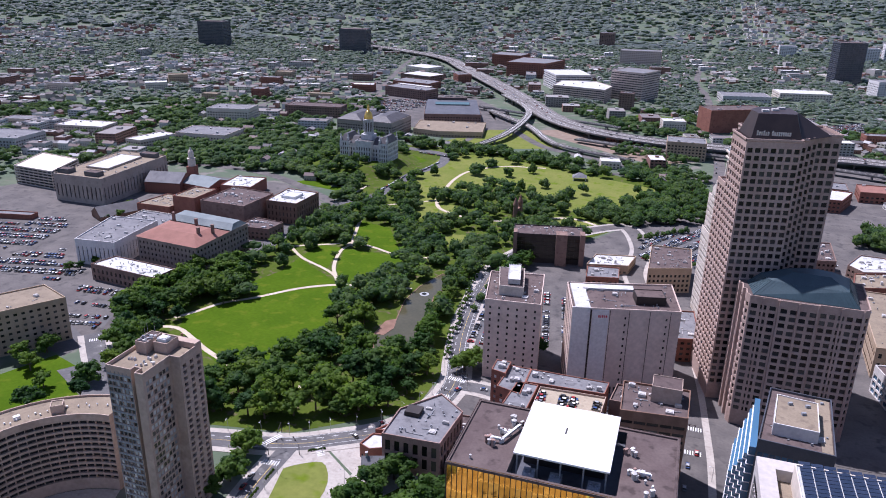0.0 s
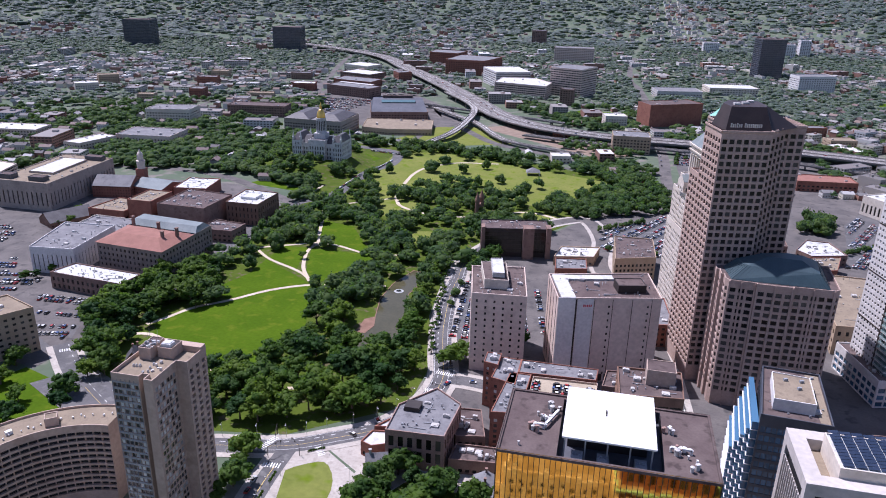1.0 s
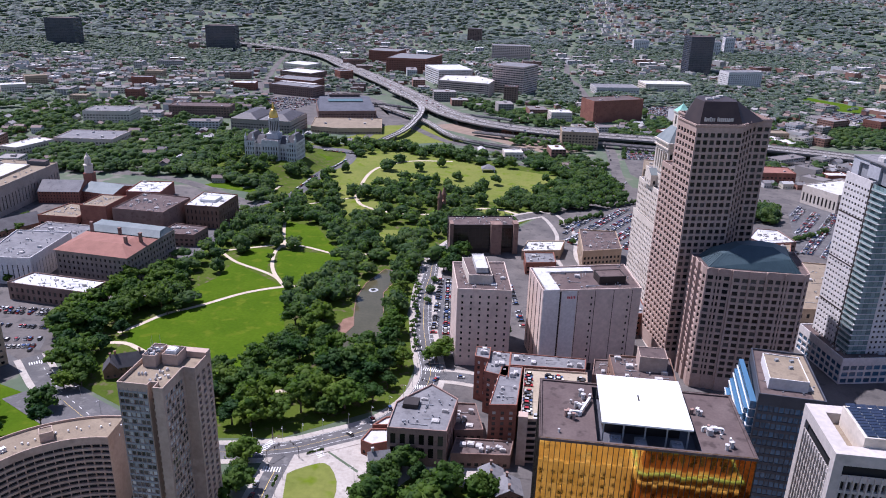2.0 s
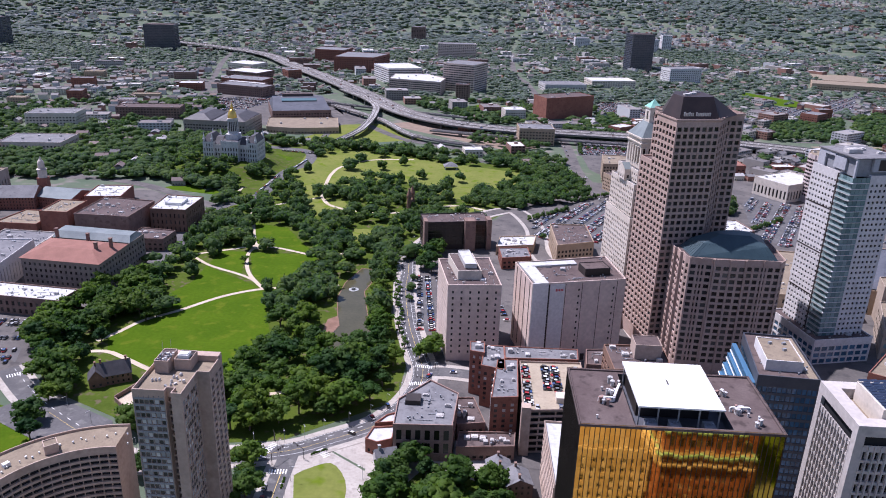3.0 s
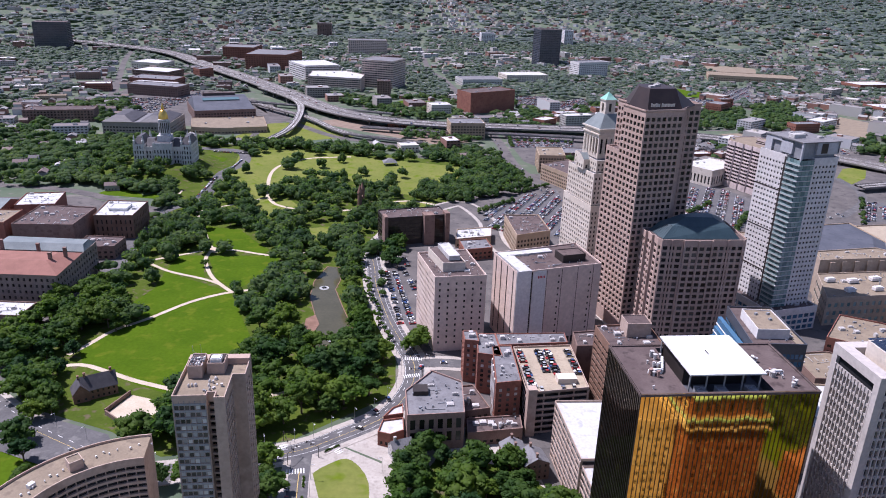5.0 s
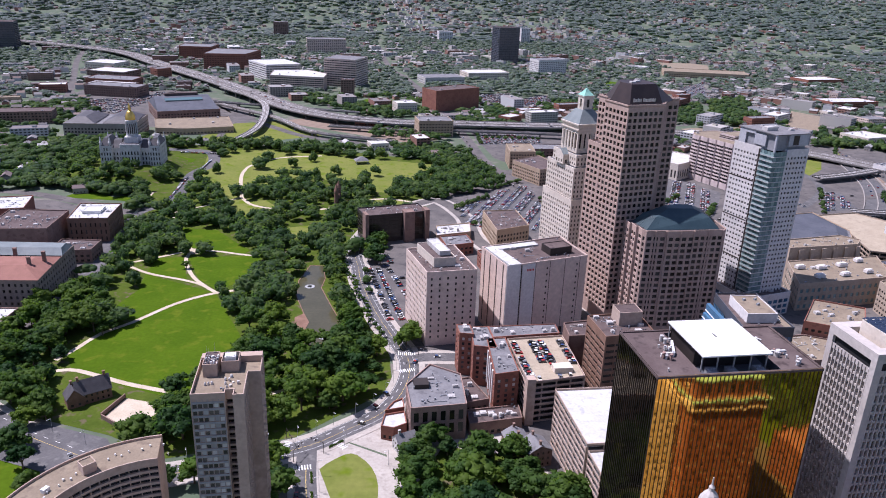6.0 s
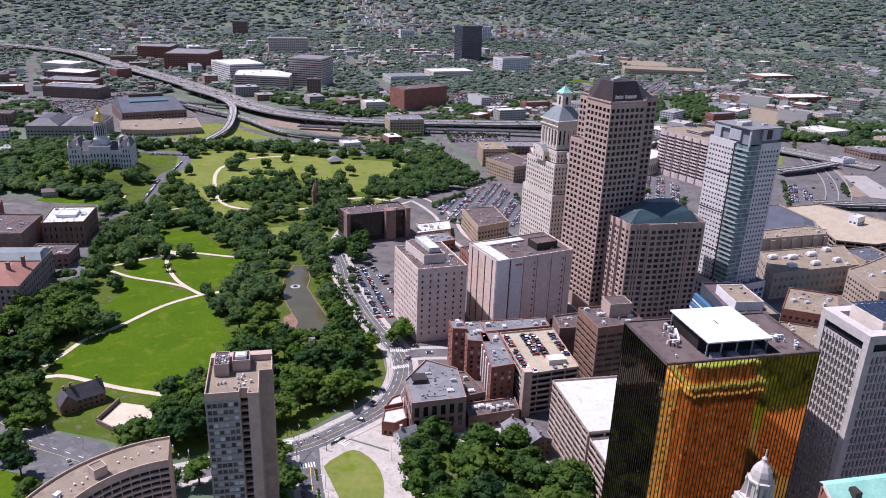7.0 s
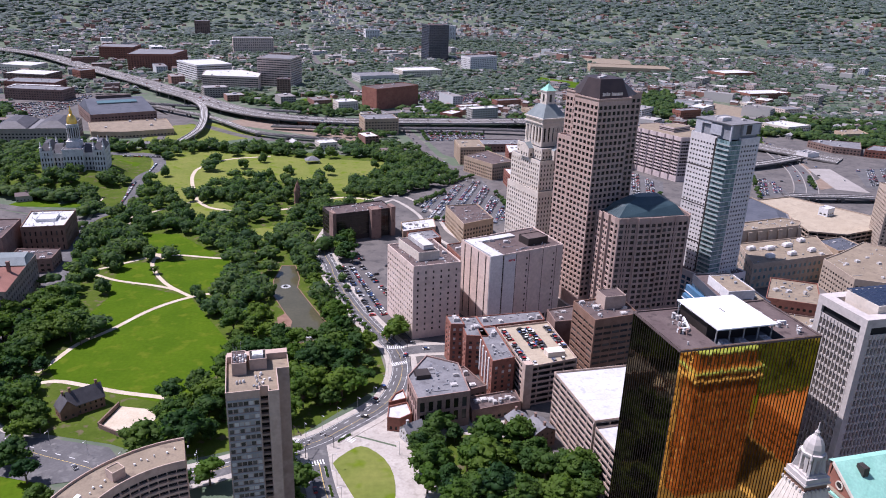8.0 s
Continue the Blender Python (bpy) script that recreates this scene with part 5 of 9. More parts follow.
def apartment_tower():
    b = thing("apartment_tower", "white apartment tower with green glass balcony bay", "apartment tower")
    building("", [H(-6, -6), H(34, -6), H(34, 40), H(-6, 40)], 17, "white_precast", "roof_dark", "", parent=b, floor=4.2, bay=5, ww=0.82, wh=2.9, sill=0.7, depth=0.5, limit=40, glass="blue_glass", units=4)
    building("", [H(12, 0.8), H(31, 0.8), H(31, 36), H(0, 36), H(0, 12), H(12, 12)], 118, "white_precast", "roof_dark", "", parent=b, base=15, floor=3.4, bay=2.75, ww=0.52, wh=1.5, sill=1.0, depth=0.4, limit=420, top=1.5, edge=0.8)
    # the bay: panes between floor slabs, with balcony rails
    gl = Shape()
    gl.prism([H(0.9, 0.9), H(11.9, 0.9), H(11.9, 11.9), H(0.9, 11.9)], 14, 116)
    part("bay_core", gl, M["interior"], b)
    panes = Shape()
    for k in range(30):
        z = 15 + k * 3.4
        for n, a, c in ((4, (0.6, 11.8), (0.6, 0.6)), (4, (0.6, 0.6), (11.9, 0.6))):
            for i in range(n):
                p = [a[m] + (c[m] - a[m]) * i / n for m in (0, 1)]
                q = [a[m] + (c[m] - a[m]) * (i + 0.94) / n for m in (0, 1)]
                panes.quad((*H(*p), z + 0.15), (*H(*q), z + 0.15), (*H(*q), z + 3.2), (*H(*p), z + 3.2))
    part("bay_glazing", panes, M["green_glass_joined"], b, "green bay glass")
    slab, rail = Shape(), Shape()
    slab.prism([H(-0.7, 0.0), H(0.6, 0.0), H(0.6, 11.2), H(-0.7, 11.2)], -0.15, 0.15, True, True)
    slab.prism([H(0.62, 0.0), H(11.9, 0.0), H(11.9, 0.6), H(0.62, 0.6)], -0.15, 0.15, True, True)
    rail.prism([H(-0.74, 0.0), H(-0.66, 0.0), H(-0.66, 11.2), H(-0.74, 11.2)], 0.2, 1.2, True, True)
    sm, rm = slab.mesh("balcony_slab", M["white_precast"]), rail.mesh("balcony_glass", M["balcony_glass"])
    for k in range(30):
        o = new("balcony_slab", sm)
        o.parent = b
        o.location.z = 15 + k * 3.4
        r = new("balcony_glass", rm)
        r.parent = o
    # joints across the white wall, their shadow painted as dark strips
    for z in (38, 66, 94):
        s = Shape()
        s.prism([H(-0.08, 13.5), H(0.1, 13.5), H(0.1, 35.9), H(-0.08, 35.9)], z, z + 0.8, True, True)
        part("shadow_band", s, M["dark_panel"], b)
    s = Shape()
    s.prism([H(-0.1, 11.9), H(0.1, 11.9), H(0.1, 13.2), H(-0.1, 13.2)], 15, 117, True, True)
    part("shadow_joint", s, M["dark_panel"], b)
    # penthouse: dark recess, pale frames and panels, a thin plate on top
    roof_house(b, [H(2.5, 3), H(29, 3), H(29, 33), H(2.5, 33)], 117, 10.6, "plant_grey", "roof_grey")
    for pts, z0, z1 in (([H(12.5, 1.2), H(30.4, 1.2), H(30.4, 2.9), H(12.5, 2.9)], 120, 127.5), ([H(29.1, 1.2), H(30.4, 1.2), H(30.4, 34), H(29.1, 34)], 120, 127.5),
                        ([H(1.2, 10), H(2.4, 10), H(2.4, 20), H(1.2, 20)], 119, 126), ([H(1.2, 28), H(2.4, 28), H(2.4, 34), H(1.2, 34)], 117.2, 127.5),
                        ([H(1.2, 1.2), H(2.4, 1.2), H(2.4, 2.4), H(1.2, 2.4)], 116, 127.5), ([H(1.2, 20), H(2.4, 20), H(2.4, 28), H(1.2, 28)], 125.4, 127.5)):
        s = Shape()
        s.prism(ccw(list(pts)), z0, z1, True, True)
        part("pale_panel", s, M["plant_pale"], b, "pale grey panel")
    s = Shape()
    s.prism([H(16, 1.1), H(21, 1.1), H(21, 1.3), H(16, 1.3)], 120.6, 127, True, True)
    part("louvre", s, M["dark_panel"], b)
    s = Shape()
    s.prism([H(0.8, 0.8), H(31, 0.8), H(31, 35), H(0.8, 35)], 127.6, 128.2, True, True)
    part("roof_plate", s, M["roof_grey"], b)
    for u, v, w, d, h in ((9, 16, 9, 5, 2.4), (20, 22, 3, 3, 1.2), (24, 12, 4, 2, 0.9), (14, 27, 3, 2, 1.0)):
        s = Shape()
        x, y = H(u, v)
        s.prism(turned(x, y, w, d, 13), 128.25, 128.2 + h)
        s.prism(turned(x, y, w * 0.7, d * 0.7, 13), 128.2 + h, 128.5 + h)
        part("roof_unit", s, M["unit"], b)


apartment_tower()

# tan concrete apartment tower, with its curved block
def plaza_tower():
    b = thing("concrete_apartment_tower", "tan concrete apartment tower with gridded windows and balconies", "apartment tower")
    h = 75.0
    pts = [(-206, 197.5), (-191.0, 197.5), (-191.0, 199.8), (-187.4, 199.8), (-187.4, 196), (-182.6, 196), (-182.6, 212), (-176.8, 212), (-176.8, 226), (-206, 226)]
    sh, panes, slots = Shape(), [], []
    for i, (p, q) in enumerate(zip(pts, pts[1:] + pts[:1])):
        if i == 0:
            facade(sh, panes, p, q, 0, h - 2.2, 2.333, 2.85, 0.8, 1.75, 0.55, 0.3, 0.5)
        elif i == 2:
            facade(sh, slots, p, q, 0, h - 2.2, 2.8, 2.85, 0.92, 1.95, 0.5, 1.4, 0.0)
        elif i == 5:
            facade(sh, panes, p, q, 0, h - 2.2, 1.9, 2.85, 0.86, 2.0, 0.45, 0.35, 1.2)
        elif i == 7:
            facade(sh, slots, p, q, 0, h - 2.2, 4.6, 2.85, 0.5, 1.7, 0.6, 1.4, 0.3)
        elif i in (8, 9):
            facade(sh, panes, p, q, 0, h - 2.2, 2.6, 2.85, 0.7, 1.75, 0.6, 0.4, 1.0)
        else:
            facade(sh, panes, p, q, 0, h - 2.2, 0, 2.85, 0.5, 1, 1, 0.3)
        sh.quad((*p, h - 2.2), (*q, h - 2.2), (*q, h), (*p, h))
    ins = inset(pts, 0.4)
    for i in range(len(pts)):
        j = (i + 1) % len(pts)
        sh.quad((*pts[i], h), (*pts[j], h), (*ins[j], h), (*ins[i], h))
        sh.quad((*ins[j], h - 1.6), (*ins[i], h - 1.6), (*ins[i], h), (*ins[j], h))
    part("wall", sh, M["concrete"], b)
    core = Shape()
    core.prism(inset(pts, 1.5), 0, h - 2)
    part("interior", core, M["interior"], b)
    rf = Shape()
    rf.poly([(x, y, h - 1.6) for x, y in inset(pts, 0.3)])
    part("roof", rf, M["roof_tan"], b)
    for k in range(1, 26):
        sp = Shape()
        z = 2.85 * k
        sp.box(-205.45, 197.38, z - 0.42, -191.55, 197.5, z + 0.42)
        part("spandrel", sp, M["plant_grey"], b, "grey metal spandrel")
    for i in range(7):
        sp = Shape()
        x = -205.5 + i * 2.333
        sp.box(x - 0.07, 197.3, 0.4, x + 0.07, 197.5, h - 2.4)
        part("mullion", sp, M["plant_grey"], b)
    set_panes(panes, b, "blinds", 300)
    set_panes(slots, b, "glass", 60, "balcony_opening")
    roof_house(b, rect(-203, 212, -196.5, 222), h - 1.6, 5.2, "concrete", "roof_dark")
    # dark lid paints the shaded inside of an open-topped box
    roof_house(b, rect(-195, 215, -187, 222.5), h - 1.6, 4.6, "concrete", "dark_panel", "cooling_tower")
    rn3 = random.Random(8)
    for x, y, z in [(-201.8 + 1.3 * (i % 5), 213.5 + 2.3 * (i // 5), h + 3.2) for i in range(15)] + [(-193.5, 203, h - 1.6), (-192.2, 201.5, h - 1.6), (-189.5, 204.5, h - 1.6), (-188.6, 207, h - 1.6), (-190.6, 208.4, h - 1.6), (-186.2, 206, h - 1.6)]:
        u = Shape()
        w = rn3.uniform(0.4, 1.0)
        u.prism(turned(x, y, w * 1.4, w, rn3.uniform(0, 90)), z, z + rn3.uniform(0.4, 1.3))
        part("roof_box", u, M[rn3.choice(("unit", "white_paint", "plant_grey"))], b)
    u = Shape()
    u.box(-193.5, 216, h + 2.6, -188.5, 219.5, h + 4.2)
    u.box(-193.0, 216.4, h + 4.2, -189.0, 219.1, h + 4.5)
    part("chiller", u, M["white_paint"], b, "white roof chiller")
    sc = Shape()
    sc.prism(rect(-205.5, 222.4, -176.9, 225.9), h - 1.6, h + 1.0)
    part("back_wall", sc, M["concrete"], b)
    rn = random.Random(4)
    for x, y in ((-201, 206), (-199.6, 206.3), (-198, 206.6), (-192, 206), (-191, 203.4), (-192.4, 209), (-190, 211)):
        u = Shape()
        s = rn.uniform(0.5, 0.8)
        u.lathe(x, y, [(s, h - 1.6), (s, h - 1.0), (s * 0.8, h - 0.6), (s * 0.3, h - 0.3)], 10)
        part("roof_fan", u, M["unit"], b)
    for x, y in ((-202, 219), (-200.5, 216), (-198.5, 220)):
        u = Shape()
        u.lathe(x, y, [(0.07, h + 4), (0.05, h + 8.5)], 6)
        part("aerial", u, M["metal"], b)
    b.matrix_basis = Matrix.Translation((-203.2, 0, 0)) @ Matrix.Diagonal((0.8, 1, 1, 1)) @ Matrix.Translation((206, 0, 0))
    # curved block
    c = thing("curved_apartment_block", "curved tan concrete block with rows of dark windows", "apartment block")
    cx, cy, ri, ro, hh = -217.0, 173.0, 39.0, 55.0, 39.0
    n = 22
    ang = [radians(95 + (208 - 95) * i / n) for i in range(n + 1)]
    at = lambda r, a: (cx + r * math.cos(a), cy + r * math.sin(a))
    sh, panes = Shape(), []
    for a0, a1 in zip(ang, ang[1:]):
        for r, p, q in ((ri, at(ri, a1), at(ri, a0)), (ro, at(ro, a0), at(ro, a1))):
            sh.quad((*p, 0), (*q, 0), (*q, 5), (*p, 5))
            facade(sh, panes, p, q, 5, hh - 1.6, 4.2 if r == ri else 2.8, 2.8, 0.93, 1.75, 0.75, 1.0, 0.02)
            sh.quad((*p, hh - 1.6), (*q, hh - 1.6), (*q, hh), (*p, hh))
        sh.quad((*at(ri, a0), hh), (*at(ri + 0.4, a0), hh), (*at(ri + 0.4, a1), hh), (*at(ri, a1), hh))
        sh.quad((*at(ro - 0.4, a0), hh), (*at(ro, a0), hh), (*at(ro, a1), hh), (*at(ro - 0.4, a1), hh))
        sh.quad((*at(ri + 0.4, a1), hh - 1), (*at(ri + 0.4, a0), hh - 1), (*at(ri + 0.4, a0), hh), (*at(ri + 0.4, a1), hh))
        sh.quad((*at(ro - 0.4, a0), hh - 1), (*at(ro - 0.4, a1), hh - 1), (*at(ro - 0.4, a1), hh), (*at(ro - 0.4, a0), hh))
    for a in (ang[0], ang[-1]):
        p, q = at(ri, a), at(ro, a)
        sh.quad((*p, 0), (*q, 0), (*q, hh), (*p, hh))
    part("wall", sh, M["concrete"], c)
    rf, core = Shape(), Shape()
    for a0, a1 in zip(ang, ang[1:]):
        rf.quad((*at(ri + 0.3, a1), hh - 1), (*at(ri + 0.3, a0), hh - 1), (*at(ro - 0.3, a0), hh - 1), (*at(ro - 0.3, a1), hh - 1))
        core.quad((*at(ri + 1.0, a1), 0), (*at(ri + 1.0, a0), 0), (*at(ri + 1.0, a0), hh - 1.5), (*at(ri + 1.0, a1), hh - 1.5))
        core.quad((*at(ro - 1.0, a0), 0), (*at(ro - 1.0, a1), 0), (*at(ro - 1.0, a1), hh - 1.5), (*at(ro - 1.0, a0), hh - 1.5))
    part("roof", rf, M["roof_tan"], c)
    part("interior", core, M["interior"], c)
    set_panes(panes, c, "glass", 260)
    a = radians(128)
    x, y = at((ri + ro) / 2, a)
    roof_house(c, turned(x + 1.2, y - 1.5, 5.0, 5.0, 38), hh - 1, 4.0, "concrete", "roof_tan")
    for i in range(26):
        a = radians(90 + 104 * ((i * 0.618) % 1))
        x, y = at(ri + 3 + (i * 0.37 % 1) * 8, a)
        u = Shape()
        s = 0.28 + 0.25 * ((i * 0.71) % 1)
        u.lathe(x, y, [(s * 0.6, hh - 1), (s * 0.6, hh - 0.5), (s, hh - 0.4), (s * 0.8, hh - 0.1)], 8)
        part("roof_vent", u, M["white_paint"], c)
    x, y = at(46, radians(148))
    u = Shape()
    u.prism(turned(x, y, 2.6, 1.8, 60), hh - 1, hh + 0.6)
    part("roof_unit", u, M["white_paint"], c)
    setting(flat("pavement_courtyard", [at(38.5, t) for t in ang] + [(-205, 165)], 0.2, "pavement"), "pale paved courtyard of a curved block", "pavement")


plaza_tower()

# ---- buildings between the towers ----
b = building("cream_office_building", [(-95.5, 366), (-64, 369), (-71, 414), (-103.5, 408)], 50, "beige", "roof_dark", "cream stone office building with rows of small windows", floor=3.9, bay=2.9, ww=1.15, wh=1.7, sill=1.2, base=4, limit=200, bays={0: 5.0, 1: 3.4}, units=3)
roof_house(b, [(-90, 376), (-76, 377.5), (-82, 407), (-97, 404)], 49, 6, "limestone", "roof_dark")
roof_house(b, [(-86, 380), (-79, 381), (-84, 405), (-91, 403)], 55, 3, "unit", "roof_white", "plant_room")
# windowless exchange building
T = [(-46.5, 365.6), (10, 380.5), (3.5, 418), (-55, 400)]
b = thing("exchange_building", "nearly windowless mauve-beige exchange building with dark slots", "building")
building("", T, 53, "beige", "roof_dark", "", parent=b, bay=0, floor=5, units=6, top=1.5)
u0 = Vector((T[1][0] - T[0][0], T[1][1] - T[0][1])).normalized()
out = Vector((u0.y, -u0.x))
deg = math.degrees(math.atan2(u0.y, u0.x))
p0 = Vector(T[0])
sh = Shape()
for s0, s1, z0, z1, pr in ((0.3, 9.8, 0, 53.3, 0.5), (11.0, 20.0, 4, 52.0, 0.4)):
    m = p0 + u0 * (s0 + s1) / 2 + out * pr / 2
    sh.prism(turned(m.x, m.y, s1 - s0, pr, deg), z0, z1, True, True)
part("stone_panel", sh, M["white_precast"], b, "pale lavender stone panels")
for s in (10.4, 20.6, 31, 42, 53):
    m = p0 + u0 * s + out * 0.04
    sh = Shape()
    sh.prism(turned(m.x, m.y, 0.9 if s < 15 else 0.3, 0.12, deg), 3, 52, True, True)
    part("slot", sh, M["dark_panel"], b)
l0 = Vector((T[0][0] - T[3][0], T[0][1] - T[3][1])).normalized()
lo = Vector((l0.y, -l0.x))
for s in (5, 13, 22, 31):
    m = Vector(T[3]) + l0 * s + lo * 0.05
    sh = Shape()
    sh.prism(turned(m.x, m.y, 1.0, 0.14, math.degrees(math.atan2(l0.y, l0.x))), 3, 52, True, True)
    part("slot", sh, M["dark_panel"], b)
for s in (29, 51):
    for k in range(11):
        m = p0 + u0 * s + out * 0.06
        sh = Shape()
        sh.prism(turned(m.x, m.y, 0.9, 0.16, deg), 5 + k * 4.2, 6.3 + k * 4.2, True, True)
        part("window", sh, M["glass"], b)
for k in range(9):
    m = p0 + u0 * (24 + k * 3.7) + out * 0.1
    sh = Shape()
    sh.prism(turned(m.x, m.y, 2.4, 0.2, deg), 0.5, 5.0, True, True)
    part("doorway", sh, M["dark_panel"], b)
m = p0 + u0 * 16.5 + out * 0.5
for i, w in enumerate((0.7, 0.5, 0.6, 0.5, 0.6)):
    sh = Shape()
    c0 = m + u0 * (i * 1.0 - 1.8)
    sh.prism(turned(c0.x, c0.y, w, 0.2, deg), 47.6, 49.0, True, True)
    part("sign_bar", sh, M["sign_red"], b, "red sign bar")
m = p0 + u0 * 36 - out * 16
roof_house(b, turned(m.x + 8, m.y, 16, 11, deg), 52, 5, "dark_panel", "roof_dark")
m = p0 + u0 * 12 - out * 26
sh = Shape()
sh.prism(turned(p0.x + u0.x * 6 - out.x * 17, p0.y + u0.y * 6 - out.y * 17, 8, 33, deg), 52.1, 53.2)
sh.prism(turned(p0.x + u0.x * 24 - out.x * 30, p0.y + u0.y * 24 - out.y * 30, 28, 6, deg), 52.1, 53.2)
part("white_roof_strip", sh, M["roof_white"], b)

# brick apartments wrapped round a parking garage
b = thing("brick_apartments", "red brick apartments with pale bay windows and grey roof", "apartment building")
for pts in ([(-81, 330), (-73, 328), (-73, 341), (-81, 341)], [(-75, 318), (-62, 314), (-62, 341), (-73, 341)], [(-70, 286), (-56.5, 288), (-55, 326), (-66, 326)], [(-62, 327), (-22, 329), (-21, 341), (-62, 341)]):
    building("", pts, 25 if pts[0][0] > -80 else 27, "brick", "roof_grey", "", parent=b, floor=3.0, bay=4.4, ww=0.4, wh=1.8, sill=0.8, depth=0.3, base=3.5, limit=60, glass="blinds", units=4, seed=int(-pts[0][0]), parapet=0.5)
for y in (292, 299, 306, 313, 320):
    for x in (-70.6,):
        sh = Shape()
        xx = -69.8 + (y - 286) * 0.1
        sh.box(xx - 0.7, y, 4, xx + 0.3, y + 1.6, 23.5)
        part("bay", sh, M["white_precast"], b, "white projecting bay")
g = thing("parking_garage", "concrete parking garage with cars on its top deck", "parking garage")


def garage(g, pts, h, levels, mat="concrete", top="roof_tan"):
    pts = ccw(list(pts))
    for k in range(levels + 1):
        z = h * k / levels
        s = Shape()
        s.prism(pts, max(0, z - 0.5), z + 0.02 if k == levels else z, True, True)
        part("deck", s, M[top if k == levels else "asphalt"], g)
        if k < levels + 1:
            r, ins = Shape(), inset(pts, 0.3)
            for i in range(len(pts)):
                j = (i + 1) % len(pts)
                r.quad((*pts[i], z - 0.4), (*pts[j], z - 0.4), (*pts[j], z + 1.1), (*pts[i], z + 1.1))
                r.quad((*ins[j], z), (*ins[i], z), (*ins[i], z + 1.1), (*ins[j], z + 1.1))
                r.quad((*pts[i], z + 1.1), (*pts[j], z + 1.1), (*ins[j], z + 1.1), (*ins[i], z + 1.1))
            part("parapet", r, M[mat], g)
    for i in range(len(pts)):
        p, q = Vector(pts[i]), Vector(pts[(i + 1) % len(pts)])
        n = max(1, round((q - p).length / 7.5))
        d = (q - p).normalized()
        for k in range(n + 1):
            m = p.lerp(q, k / n) - Vector((d.y, -d.x)) * 0.45 * 1
            m = Vector((min(max(m.x, min(a for a, _ in pts) + 0.4), max(a for a, _ in pts) - 0.4), min(max(m.y, min(c for _, c in pts) + 0.4), max(c for _, c in pts) - 0.4)))
            s = Shape()
            s.prism(turned(m.x, m.y, 0.7, 0.6, math.degrees(math.atan2(d.y, d.x))), 0, h - 0.55)
            part("column", s, M[mat], g)
    # near-black core paints the shade deep between the decks
    s = Shape()
    s.prism(inset(pts, 5.0), 0, h - 0.6)
    part("core", s, M["interior"], g)


garage(g, [(-54.5, 277), (-23, 281), (-21, 327), (-54, 325.5)], 23.5, 7, "concrete", "deck_pale")
sh = Shape()
sh.box(-55.5, 275, 0, -51, 279.5, 27)
part("stair_tower", sh, M["concrete"], g)
sh = Shape()
sh.box(-38, 286, 23.5, -28, 292, 26.5)
part("ramp_house", sh, M["limestone"], g)
b = building("brown_office_building", [(-12, 286), (16.5, 289), (17, 313.5), (-13, 312)], 44, "stone_dark", "roof_dark", "brown office building with horizontal bands and a plant room", floor=3.6, bay=6, ww=0.9, wh=1.6, sill=1.1, depth=0.4, base=4, limit=120, units=6)
roof_house(b, rect(0, 299, 13, 310), 43, 8, "concrete", "roof_dark")
building("brick_annex", [(-19, 321), (4, 321), (6, 341), (-17, 338)], 27, "brick_brown", "roof_dark", "brown brick annex with a flat roof", bay=0, units=3)
# garage with a white roof
g = thing("white_roof_garage", "pale concrete garage with a white membrane roof", "parking garage")
garage(g, [(-46, 214), (-6, 214), (-4, 258), (-46.5, 259)], 30, 9, "concrete", "roof_white")
garage(g, [(-45.5, 192), (-6, 192), (-6, 213.5), (-45.5, 213.5)], 27, 8, "concrete", "roof_white")
# brick block and small shops by the fork
building("brick_block", [(-116, 265.5), (-88, 267), (-86, 296), (-101, 308), (-116, 288)], 20.5, "brick_pink", "roof_grey", "brown brick block with tall arched-bay windows and grey roof", floor=7.2, bay=4.2, ww=0.56, wh=5.6, sill=0.9, depth=0.5, base=3.6, limit=60, units=3, top=2.4)
roof = bpy.data.objects["brick_block"]
sh = Shape()
sh.prism(rect(-112, 284, -104.5, 291), 19.6, 22)
part("skylight", sh, M["dark_panel"], roof)
building("white_shop", [(-130, 271), (-127.5, 281), (-117, 283), (-117, 272), (-124, 268.5)], 8, "brick", "roof_white", "small brick shop with a white roof", floor=3.5, bay=2.6, ww=0.5, wh=1.9, sill=0.9, limit=30)
building("white_shop_terrace", [(-127, 283), (-122, 291), (-116.8, 294), (-116.8, 285)], 9, "brick", "roof_white", "narrow shop with a bright white roof", floor=3.4, bay=3, limit=12)


